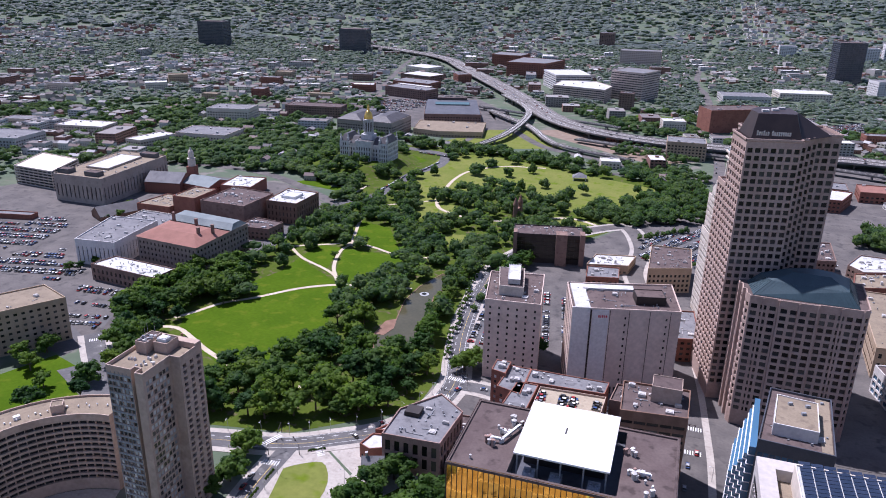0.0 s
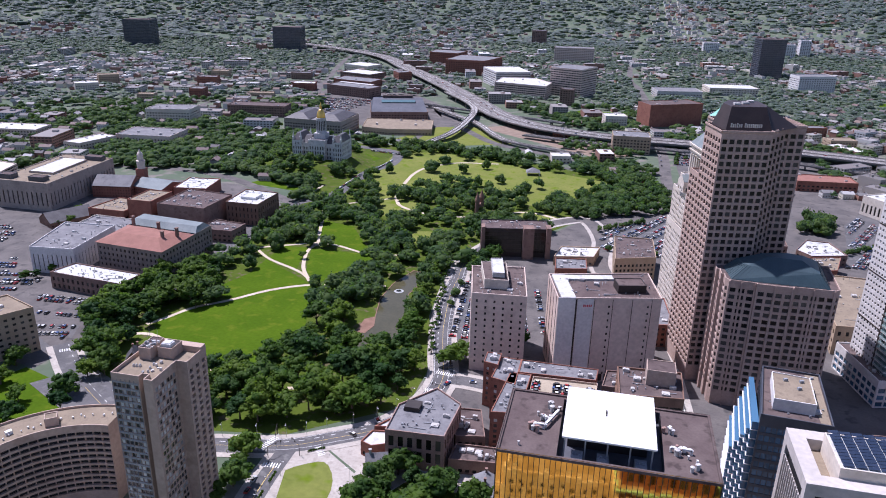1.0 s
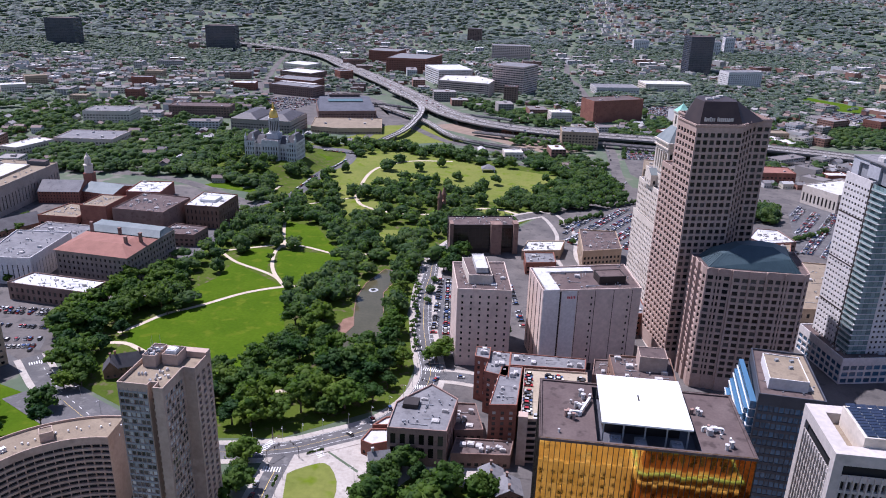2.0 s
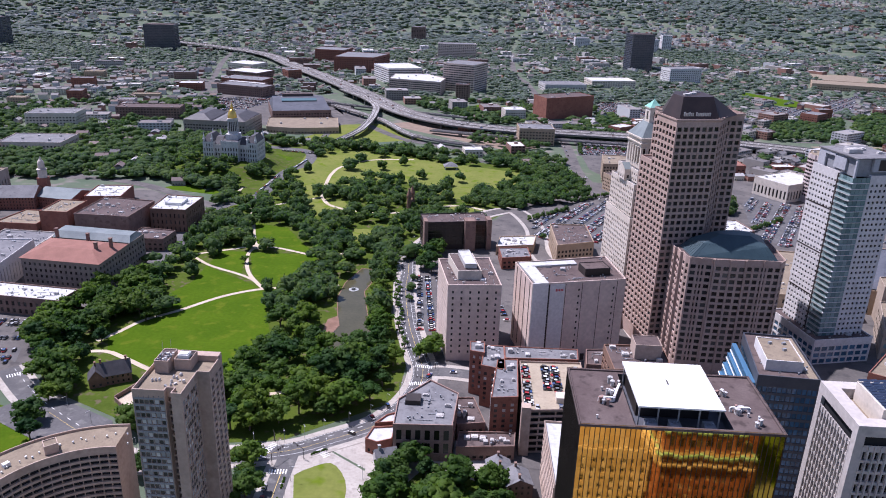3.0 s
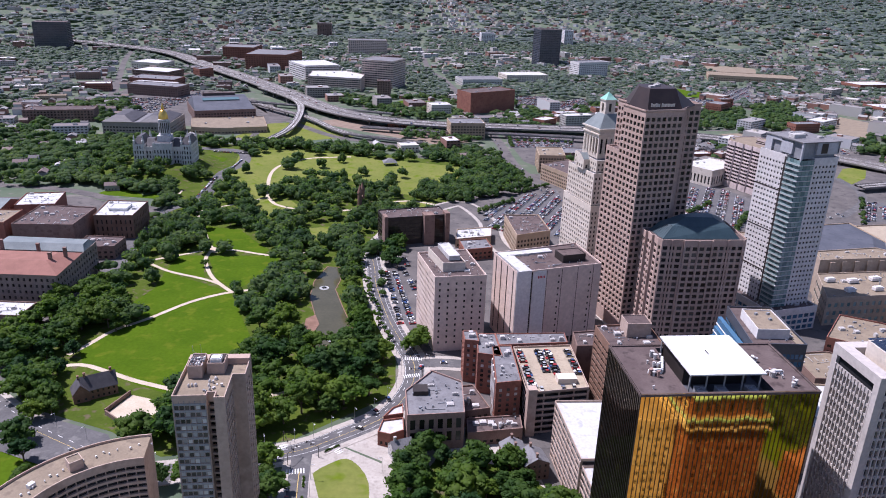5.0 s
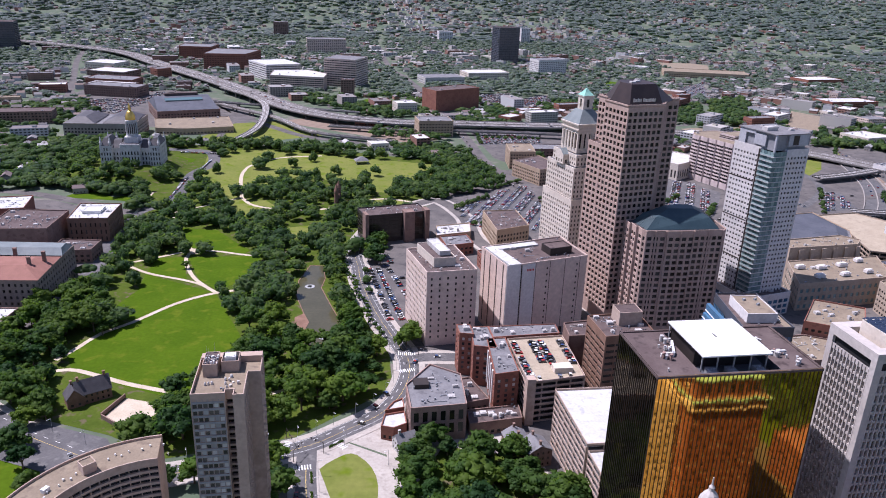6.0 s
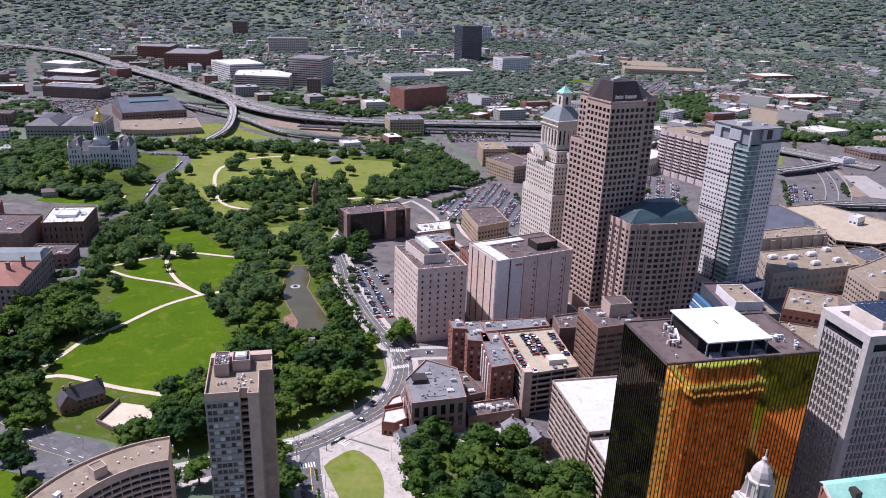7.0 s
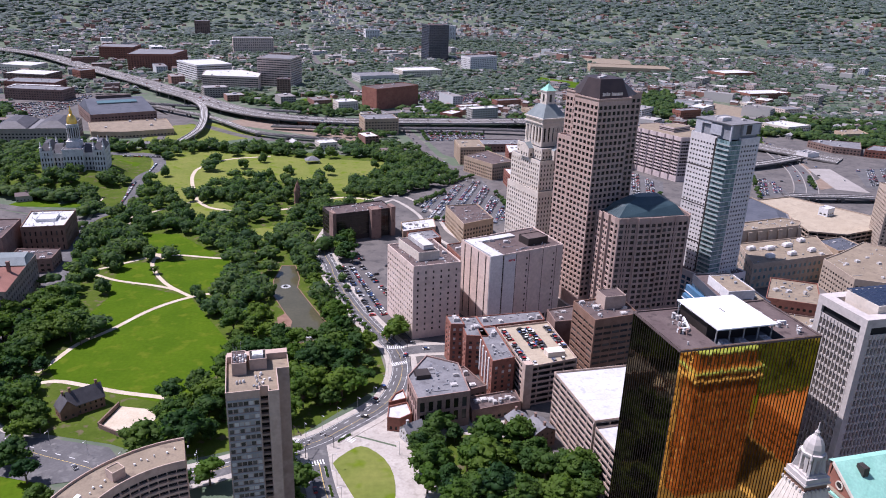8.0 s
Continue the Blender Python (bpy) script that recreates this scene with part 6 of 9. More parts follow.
def gabled(name, label, cx, cy, w, d, deg, h, rh, wall, roof, chim=1, group="houses by the churchyard", door=True):
    b = thing(name, label, "house", group)
    pts = turned(cx, cy, w, d, deg)
    sh, panes = Shape(), []
    for i in range(4):
        facade(sh, panes, pts[i], pts[(i + 1) % 4], 0, h, 2.8, 3.0, 0.36, 1.4, 0.9, 0.2, 0.5)
    a = [(Vector(pts[0]) + Vector(pts[3])) / 2, (Vector(pts[1]) + Vector(pts[2])) / 2]
    sh.poly([(*pts[3], h), (*pts[0], h), (*a[0], h + rh)])
    sh.poly([(*pts[1], h), (*pts[2], h), (*a[1], h + rh)])
    part("wall", sh, M[wall], b)
    o = inset(pts, -0.4)
    k = (Vector(pts[1]) - Vector(pts[0])).normalized() * 0.4
    r = Shape()
    e0, e1 = a[0] - k, a[1] + k
    z = h - 0.15
    for p, q, s, t in ((o[0], o[1], e1, e0), (o[2], o[3], e0, e1)):
        r.quad((*p, z), (*q, z), (*s, h + rh + 0.12), (*t, h + rh + 0.12))
        r.quad((*t, h + rh - 0.1), (*s, h + rh - 0.1), (*q, z - 0.2), (*p, z - 0.2))
        r.quad((*p, z - 0.2), (*q, z - 0.2), (*q, z), (*p, z))
    part("roof", r, M[roof], b)
    set_panes(panes, b, "glass", 24)
    for i in range(chim):
        c = a[0].lerp(a[1], 0.12 + 0.76 * i / max(1, chim - 1)) if chim > 1 else a[0].lerp(a[1], 0.2)
        s = Shape()
        s.prism(turned(c.x, c.y, 1.1, 0.9, deg), h, h + rh + 1.8)
        s.prism(turned(c.x, c.y, 1.4, 1.2, deg), h + rh + 1.8, h + rh + 2.1, True, True)
        part("chimney", s, M[wall], b)
    return b


gabled("shop_house", "grey gabled shop house with a slate roof", -119, 262, 10, 8, 20, 6, 3.5, "unit", "roof_grey")
gabled("row_house", "brick row house with a grey roof and chimneys", -58, 246, 11, 12, 100, 9, 3, "brick_brown", "roof_grey", 2)
gabled("row_house", "brick row house with a grey roof and chimneys", -66, 254, 9, 11, 95, 9, 3, "brick_brown", "roof_grey", 2)
building("low_shop_row", [(-86, 268), (-58, 271), (-57, 283), (-85, 281)], 8, "brick_brown", "roof_dark", "low row of shops with cluttered grey roofs", bay=3.2, floor=3.6, limit=20, units=8)
building("low_roof_cluster", [(-86, 284), (-72, 287), (-78, 310), (-98, 308)], 10, "brick_brown", "roof_dark", "cluster of low brick roofs with vents", bay=3.2, floor=3.6, limit=10, units=9)
gabled("park_lodge", "stone park lodge with steep slate roofs and tall chimneys", -279, 324, 17, 9, 28, 6, 6.5, "stone_dark", "slate", 2, "park houses")
gabled("park_lodge_wing", "slate-roofed wing of the stone park lodge", -287, 319, 9, 8, -62, 5.5, 5, "stone_dark", "slate", 1, "park houses")
sh = Shape()
for p, q in (((-269.5, 303.5), (-252, 287.4)), ((-270, 304.5), (-262.6, 322.6))):
    m, d = (Vector(p) + Vector(q)) / 2, Vector(q) - Vector(p)
    sh.prism(turned(m.x, m.y, d.length, 0.6, math.degrees(math.atan2(d.y, d.x))), 0, 2.6)
tagged(part("wall_court", sh, M["brick_brown"]), "brown wall round a pale court", "wall", kind="structure")

# blue glass building beside the granite tower
b = building("blue_glass_building", [(38, 246), (63, 244), (67, 284), (45, 286)], 67, "slate_panel", "roof_dark", "dark glass office building with stepped blue glazing", floor=3.9, bay=2.0, ww=0.86, wh=2.6, sill=0.7, depth=0.2, limit=200, glass="blue_glass", units=3)
roof_house(b, [(43, 252), (58, 251), (60, 272), (46, 274)], 66, 5.0, "white_precast", "roof_tan")
for x, y in ((54, 262), (50, 268), (56, 268)):
    u = Shape()
    u.prism(turned(x, y, 1.6, 1.0, 20), 70.6, 71.6)
    part("roof_vent", u, M["plant_grey"], b)
for k in range(5):
    s = Shape()
    s.prism(ccw([(36 - k * 1.0, 248 + k * 3), (38.5, 248 + k * 3), (42, 284), (40 - k * 1.2, 284)]), 0, 62 - k * 5)
    g = part("stepped_glazing", s, M["blue_glass_joined"], b, "stepped blue glazing")
    t = Shape()
    for f in range(1, int((62 - k * 5) / 3.9) + 1):
        t.prism(ccw([(35.7 - k * 1.0, 247.7 + k * 3), (38.5, 247.7 + k * 3), (42, 284.3), (39.7 - k * 1.2, 284.3)]), f * 3.9 - 0.2, f * 3.9 + 0.15, True, True)
    part("ledges", t, M["white_paint"], g, "thin white ledges")
for (x0, y0, x1, y1) in ((59, 246, 63, 282),):
    s = Shape()
    s.prism(ccw([(59, 246), (62.4, 245.5), (66, 283), (61, 283.4)]), 66.15, 66.4)
    part("pale_terrace", s, M["roof_tan"], b)
building("brick_gabled_block", [(128, 322), (156, 304), (180, 336), (155, 352)], 30, "brick", "roof_tan", "red brick office block with tan roofs", floor=3.8, bay=3.6, ww=0.55, wh=1.8, limit=60, units=5)
building("brick_side_block", [(104, 290), (150, 286), (156, 303), (128, 320), (106, 318)], 22, "brick_brown", "roof_tan", "brown brick block with a tan gravel roof", floor=3.6, bay=3.8, limit=30, units=5)
building("dark_infill_block", [(68, 240), (110, 236), (114, 275), (70, 282)], 26, "tan_brick", "roof_white", "tan brick block with a white roof", floor=3.6, bay=3.8, limit=20, units=5)
# mall and arena
building("mall_building", [(176, 396), (195, 440), (276, 446), (256, 404)], 21, "stucco", "roof_tan", "tan flat-roofed mall building with roof units", floor=6, bay=5, ww=0.5, wh=3, sill=1.5, limit=30, units=4, glass="green_glass")
b = bpy.data.objects["mall_building"]
for x, y, w, d in ((200, 408, 7, 4), (212, 424, 8, 4), (222, 410, 7, 3.6), (232, 428, 8, 4), (244, 414, 6, 3.6), (196, 426, 7, 3.6), (252, 436, 6, 4)):
    s = Shape()
    s.prism(turned(x, y, w, d, 8), 20.6, 22.8)
    s.prism(turned(x, y, w * 0.8, d * 0.7, 8), 22.8, 23.4)
    part("air_handler", s, M["white_precast"], b)
building("mall_rear_block", [(200, 447), (262, 452), (272, 462), (262, 474), (206, 466)], 29, "stucco", "roof_tan", "tan stepped concrete block behind the mall", bay=0, floor=6, units=3)
for k in range(6):
    x = 208 + k * 10.5
    s = Shape()
    s.hull([(x, 443 + k * 0.9, 0), (x + 4, 443.3 + k * 0.9, 0), (x + 4, 448 + k * 0.9, 0), (x, 447.8 + k * 0.9, 0)], [(x, 446.4 + k * 0.9, 27), (x + 4, 446.7 + k * 0.9, 27), (x + 4, 448 + k * 0.9, 27), (x, 447.8 + k * 0.9, 27)])
    part("sloped_buttress", s, M["stucco"], bpy.data.objects["mall_rear_block"])
building("tan_deck_building", [(228, 352), (262, 330), (330, 372), (300, 420), (262, 402), (236, 392)], 23, "stucco", "roof_tan", "tan office block with long window rows and a gravel roof", floor=3.8, bay=3.2, ww=0.55, wh=1.8, limit=60, units=7)
b = building("arena", [(196, 468), (226, 452), (282, 480), (302, 512), (302, 566), (246, 556)], 19, "tan_brick", "roof_grey", "arena with a broad dark grey sloping roof", floor=9, bay=9, ww=0.6, wh=4, limit=12)
s = Shape()
lo = ccw([(200, 469), (226, 455), (280, 482), (299, 513), (299, 562), (247, 553)])
s.hull([(*p, 19.2) for p in lo], [(256 + (p[0] - 256) * 0.7, 508 + (p[1] - 508) * 0.7, 23.5) for p in lo])
part("arena_roof", s, M["roof_arena"], b, "dark grey arena roof")
g = thing("plaza_garage", "tan parking plaza on concrete decks", "parking garage")
garage(g, [(304, 566), (352, 572), (388, 500), (368, 466), (318, 456), (290, 470), (303, 510)], 15, 4, "stucco", "deck_pale")
building("plaza_kiosk", turned(345, 512, 12, 9, 20), 8, "white_paint", "roof_white", "white stair house on a parking plaza", z0=15.05, bay=4, floor=3.6)
building("hotel_tower", turned(362, 450, 34, 30, 60), 58, "stucco", "roof_tan", "tan hotel tower with narrow vertical windows", floor=3.2, bay=3.6, ww=0.45, wh=1.7, limit=120, units=4)
building("dark_flat_hall", [(282, 450), (312, 455), (312, 428), (280, 423)], 15, "tan_brick", "roof_arena", "low hall with a dark flat roof", bay=6, floor=5, units=2)
# banded office with rounded bays
b = thing("banded_office", "pink banded office building with scalloped bays", "office building")
A, B = Vector((276, 768)), Vector((300, 698))
pp, run = [], (B - A) / 6
nx = Vector((-run.y, run.x)).normalized()
for k in range(6):
    p0 = A + run * k
    pp += [tuple(p0 - nx * 0.2), tuple(p0 + run * 0.5 - nx * 1.5), tuple(p0 + run * 0.96 - nx * 1.5)]
pp += [tuple(B), (330, 697), (352, 736), (346, 762), (318, 790), (286, 786)]
building("", pp, 53, "band_pink", "roof_tan", "", parent=b, floor=3.9, bay=3.0, ww=0.98, wh=2.3, sill=0.9, depth=0.6, base=6, limit=120, units=3, edge=0.05)
roof_house(b, turned(318, 745, 30, 22, 20), 52, 6, "band_pink", "roof_tan")
louv = Shape()
for z in (53.4, 55.2):
    louv.prism(turned(318, 745, 30.3, 22.3, 20), z, z + 0.9, True, True)
part("louvre_band", louv, M["dark_panel"], b)
# stone post office
b = building("stone_hall", turned(268, 786, 58, 44, 32), 20, "limestone", "roof_white", "pale stone hall with tall windows and a white roof", floor=14, bay=4.6, ww=0.45, wh=9, sill=3, limit=30, units=4)
# art deco white building with a lantern
def deco():
    b = thing("art_deco_tower", "white stone art deco tower with setbacks and a slate lantern", "office tower")
    dg = 13
    c = (41, 498)
    for w, d, z0, z1, bay, dx in ((36, 44, 0, 62, 3.0, 0), (34, 40, 62, 86, 3.0, 0), (28, 34, 86, 95, 3.0, 0)):
        building("", turned(c[0] + dx, c[1], w, d, dg), z1 - z0, "limestone", "roof_grey", "", z0=z0, parent=b, floor=3.6, bay=bay, ww=0.42, wh=2.0, sill=0.9, depth=0.35, limit=90, parapet=0.6)
    # gabled shoulders round the upper stage
    for k, (u, v, w) in enumerate(((0, -19, 11), (0, 19, 11), (-16, 0, 12), (16, 0, 12))):
        x = c[0] + math.cos(radians(dg)) * u - math.sin(radians(dg)) * v
        y = c[1] + math.sin(radians(dg)) * u + math.cos(radians(dg)) * v
        long_x = k < 2
        base = turned(x, y, w if long_x else 5.5, 5.5 if long_x else w, dg)
        building("", base, 7.5, "limestone", "roof_grey", "", z0=86, parent=b, floor=4.5, bay=3.2, ww=0.4, wh=2.6, sill=0.8, depth=0.3, top=1.0, parapet=0.2)
        s = Shape()
        m = [tuple((Vector(base[a]) + Vector(base[e])) / 2) for a, e in (((0, 1), (2, 3)) if long_x else ((1, 2), (3, 0)))]
        lo = base if long_x else base[1:] + base[:1]
        s.quad((*lo[1], 93.5), (*lo[2], 93.5), (*m[1], 97.5), (*m[0], 97.5))
        s.quad((*lo[3], 93.5), (*lo[0], 93.5), (*m[0], 97.5), (*m[1], 97.5))
        part("gable_roof", s, M["teal_roof"], b)
        s = Shape()
        s.poly([(*lo[0], 93.4), (*lo[1], 93.4), (*m[0], 97.3)])
        s.poly([(*lo[2], 93.4), (*lo[3], 93.4), (*m[1], 97.3)])
        part("gable", s, M["limestone"], b)
    # columned stage under the hipped roof
    building("", turned(c[0], c[1], 22, 23, dg), 22, "limestone", "roof_grey", "", z0=95, parent=b, floor=17, bay=4.2, ww=0.55, wh=11, sill=3.5, depth=1.0, limit=24, top=4.5)
    col = Shape()
    col.lathe(0, 0, [(0.55, 98), (0.45, 109.6), (0.7, 109.9), (0.7, 110.4)], 8)
    cm = col.mesh("column", M["limestone"])
    for i in range(4):
        p, q = [Vector(k) for k in (turned(c[0], c[1], 22.6, 23.6, dg) * 2)[i:i + 2]]
        for k in range(1, 6):
            o = new("column", cm)
            o.parent = b
            o.location = (*p.lerp(q, k / 6), 0)
    for w, z0, z1 in ((24.0, 112.4, 113.3), (24.8, 116.2, 117.2)):
        s = Shape()
        s.prism(turned(c[0], c[1], w, w + 1, dg), z0, z1, True, True)
        part("cornice", s, M["limestone"], b)
    s = Shape()
    s.hull([(*p, 117.2) for p in turned(c[0], c[1], 23.2, 24.2, dg)], [(*p, 124.2) for p in turned(c[0], c[1], 13, 13.6, dg)])
    s.hull([(*p, 124.2) for p in turned(c[0], c[1], 13, 13.6, dg)], [(*p, 126.6) for p in turned(c[0], c[1], 9.4, 9.6, dg)])
    part("hipped_roof", s, M["teal_roof"], b)
    building("", turned(c[0], c[1], 8, 8, dg), 10, "limestone", "roof_grey", "", z0=126.6, parent=b, floor=9, bay=4.2, ww=0.42, wh=6.0, sill=1.5, depth=0.6, limit=8, top=0, edge=1.2)
    s = Shape()
    s.prism(turned(c[0], c[1], 9.0, 9.0, dg), 136.2, 137.0, True, True)
    part("lantern_cornice", s, M["limestone"], b)
    s = Shape()
    s.hull([(*p, 137) for p in turned(c[0], c[1], 9.2, 9.2, dg)], [(*p, 139.4) for p in turned(c[0], c[1], 4.6, 4.6, dg)])
    s.hull([(*p, 139.4) for p in turned(c[0], c[1], 4.6, 4.6, dg)], [(*p, 142.2) for p in turned(c[0], c[1], 0.4, 0.4, dg)])
    s.lathe(c[0], c[1], [(0.2, 142), (0.05, 145.5)], 6)
    part("lantern_roof", s, M["verdigris"], b, "green copper lantern cap")


deco()
# dark glass building by the park
b = building("dark_glass_building", [(-123, 556), (-68, 568), (-73, 592), (-128, 580)], 25, "dark_panel", "roof_dark", "dark glass office box with brown brick piers", floor=3.6, bay=3, ww=0.94, wh=3.2, sill=0.2, depth=0.15, base=4, limit=60, glass="bronze_glass", units=2)
for c, w in (((-85, 563.5), 9), ((-122, 557.5), 3), ((-69, 569), 4)):
    s = Shape()
    s.prism(turned(c[0], c[1], w, 10, 12), 0, 27)
    part("brick_pier", s, M["brick_brown"], b)
building("low_white_roof", [(-62, 552), (-30, 560), (-26, 585), (-58, 578)], 8, "tan_brick", "roof_white", "low building with a bright white roof", bay=4, floor=3.6, limit=16, units=5)
building("low_brick_roof", [(-58, 520), (-34, 526), (-36, 548), (-60, 544)], 10, "brick", "roof_grey", "low brick building with grey roof", bay=4, floor=3.6, limit=16, units=4)
building("low_dark_roof", [(-34, 470), (-4, 478), (-8, 506), (-36, 500)], 13, "brick", "roof_dark", "brick building with a layered dark roof", bay=4, floor=3.6, limit=16, units=6)
building("tan_brick_building", [(-14, 528), (17, 540), (16, 584), (-15, 583)], 20, "tan_brick", "roof_dark", "tan brick building with arched top windows", floor=3.8, bay=3.2, ww=0.55, wh=2.1, limit=60, units=4)
building("red_brick_building", [(84, 660), (112, 654), (118, 712), (92, 724)], 17, "brick", "roof_white", "red brick building with a white roof", floor=3.8, bay=3.6, limit=30, units=5)
building("tan_stone_building", [(62, 782), (82, 735), (114, 748), (100, 806)], 19, "tan_brick", "roof_dark", "tan stone building with window rows by the lots", floor=3.8, bay=3.4, ww=0.55, wh=2.1, limit=40, units=6)
building("tan_stone_building", [(66, 812), (98, 812), (104, 858), (72, 860)], 22, "tan_brick", "roof_tan", "tan stone building with window rows by the lots", floor=3.8, bay=3.4, ww=0.55, wh=2.1, limit=20, units=4)
building("mall_hall", [(122, 446), (186, 454), (204, 536), (128, 540)], 20, "tan_brick", "roof_tan", "broad tan mall hall with roof units", floor=6, bay=5, ww=0.4, wh=3, limit=10, units=9)
building("brick_store", [(130, 562), (155, 570), (166, 604), (136, 594)], 13, "brick", "roof_tan", "red brick store with a tan roof", floor=4, bay=4, limit=12, units=6)
building("white_roof_store", [(136, 622), (145, 608), (175, 618), (168, 650), (150, 651)], 10, "brick_brown", "roof_white", "low store with bright white roofs", floor=4, bay=4, limit=10, units=6)
building("brown_block", [(98, 588), (122, 594), (124, 640), (104, 636)], 21, "brick_brown", "roof_dark", "brown brick block with a cluttered roof", floor=3.8, bay=3.6, limit=20, units=7)
building("white_roof_hall", [(130, 812), (160, 812), (176, 852), (142, 858)], 14, "brick", "roof_white", "brick hall with a bright white roof", floor=4.2, bay=4, limit=12, units=3)
building("brick_shed", [(186, 866), (252, 874), (250, 905), (188, 902)], 12, "brick", "roof_red", "long brick shed with a red-brown roof", floor=4, bay=5, limit=10, units=3)
building("brick_shed", [(110, 876), (176, 872), (178, 904), (114, 908)], 11, "brick_brown", "roof_grey", "long brown shed by the railway", floor=4, bay=5, limit=10, units=5)
building("orange_brick_building", [(8, 424), (24, 428), (20, 470), (4, 466)], 16, "brick", "roof_grey", "small orange brick building in a gap between towers", floor=3.6, bay=3.4, limit=20, units=2)

# ---- museum side ----
building("stone_state_building", [(-600, 556), (-540, 556), (-548, 664), (-610, 666)], 28, "state_stone", "roof_tan", "large tan-grey stone state building with tall windows and a sunk court", floor=22, bay=5.2, ww=0.26, wh=13, sill=5, depth=0.5, limit=30, units=4, top=5)
b = bpy.data.objects["stone_state_building"]
roof_house(b, [(-588, 588), (-560, 588), (-566, 646), (-594, 646)], 27.1, 2.2, "state_stone", "roof_white", "court_roof")
for p in ([(-600, 562), (-586, 562), (-586, 572), (-600, 572)], [(-566, 562), (-550, 562), (-550, 571), (-566, 571)], [(-572, 650), (-552, 650), (-554, 660), (-574, 660)]):
    roof_house(b, p, 27.1, 4.5, "slate_panel", "roof_dark", "plant_room")
g = thing("state_garage", "pale concrete open parking garage", "parking garage")
garage(g, [(-690, 590), (-632, 584), (-650, 640), (-712, 650)], 19, 6, "limestone", "limestone")
building("white_records_building", [(-447, 424), (-412, 428), (-418, 486), (-462, 482)], 21, "white_precast", "roof_grey", "white ribbed records building with a grey roof", floor=16, bay=4, ww=0.2, wh=13, sill=2, depth=0.4, limit=20, units=4)
b = building("tile_roof_building", [(-400, 440), (-341, 434), (-338, 500), (-404, 508)], 24, "museum_stone", "roof_grey", "grey-brown stone building with a red tile roof and chimneys", floor=4.4, bay=4, ww=0.4, wh=2.2, sill=1.2, limit=120)
s = Shape()
s.hull([(-401, 439, 24.1), (-340, 433, 24.1), (-339, 476, 24.1), (-402, 482, 24.1)], [(-388, 452, 29), (-352, 448, 29), (-351, 464, 29), (-388, 468, 29)])
part("tile_roof", s, M["roof_red"], b, "red clay tile hipped roof")
for x, y in ((-394, 478), (-351, 452), (-345, 462), (-366, 470)):
    s = Shape()
    s.box(x - 1, y - 1, 24, x + 1, y + 1, 33)
    s.box(x - 1.2, y - 1.2, 33, x + 1.2, y + 1.2, 33.5)
    part("chimney", s, M["brick_brown"], b)
s = Shape()
s.hull([(-402, 484, 24.1), (-339, 478, 24.1), (-338.5, 499.6, 24.1), (-403.6, 507, 24.1)], [(-400, 489, 28), (-341, 484, 28), (-341, 494, 28), (-400, 501, 28)])
part("rear_roof", s, M["teal_roof"], b)
building("low_library", [(-412, 402), (-350, 396), (-347, 416), (-406, 422)], 13, "brick_brown", "roof_white", "low brown brick library with a white roof", floor=5.2, bay=4.4, ww=0.45, wh=3, sill=1.2, limit=40, units=3)
building("brown_hall", [(-352, 320), (-380, 331), (-424, 262), (-396, 250)], 29, "tan_brick", "roof_tan", "tan-brown brick block with a gravel roof", floor=3.8, bay=4.2, ww=0.45, wh=1.6, limit=80, units=5)
building("museum_block", [(-366, 574), (-334, 574), (-333, 616), (-368, 618)], 21, "stone_dark", "roof_white", "square brown museum block with a white roof", floor=6, bay=4, ww=0.3, wh=3.6, limit=30, units=3)
b = bpy.data.objects["museum_block"]
roof_house(b, rect(-358, 588, -343, 604), 20, 2.6, "white_paint", "roof_white")
building("museum_block_plain", [(-420, 548), (-372, 546), (-370, 594), (-418, 600)], 22, "brick_brown", "roof_dark", "plain mauve-brown museum block", floor=5, bay=0, units=8)
building("museum_brick_stage", [(-448, 545), (-424, 545), (-424, 580), (-448, 580)], 24, "brick", "roof_tan", "red brick stage block with a tan roof", bay=0, units=1)
building("museum_tan_hall", [(-486, 540), (-449, 540), (-449, 576), (-480, 578)], 14, "brick", "roof_tan", "brick hall with a rounded tan roof", floor=5, bay=6, limit=10, units=1)
building("museum_low", [(-366, 524), (-335, 526), (-333, 548), (-364, 552)], 11, "brick_brown", "roof_dark", "low dark-roofed brick building", floor=3.8, bay=4, limit=16, units=6)
building("grey_annex", [(-420, 504), (-366, 508), (-368, 524), (-420, 530)], 14, "unit", "roof_grey", "grey low annex with pale roofs", floor=4, bay=5, limit=10, units=6)
building("grey_annex", [(-470, 490), (-422, 492), (-424, 528), (-470, 530)], 12, "limestone", "roof_grey", "grey low annex with pale roofs", floor=4, bay=5, limit=10, units=6)
gabled("theatre_hall", "brick theatre with a pale metal gabled roof", -520, 630, 40, 30, 10, 12, 8, "brick", "roof_grey", 0, "theatre roofs")
gabled("theatre_hall", "brick theatre with a pale metal gabled roof", -480, 640, 40, 34, -10, 11, 5, "brick", "teal_roof", 0, "theatre roofs")
building("pale_hall", turned(-440, 650, 34, 40, 8), 13, "brick", "roof_white", "brick hall with a pale grey roof", floor=5, bay=0, units=2)
gabled("slate_hall", "low dark hall with a steep slate gabled roof", -507, 537, 40, 24, 62, 5, 7, "stone_dark", "slate", 0, "")
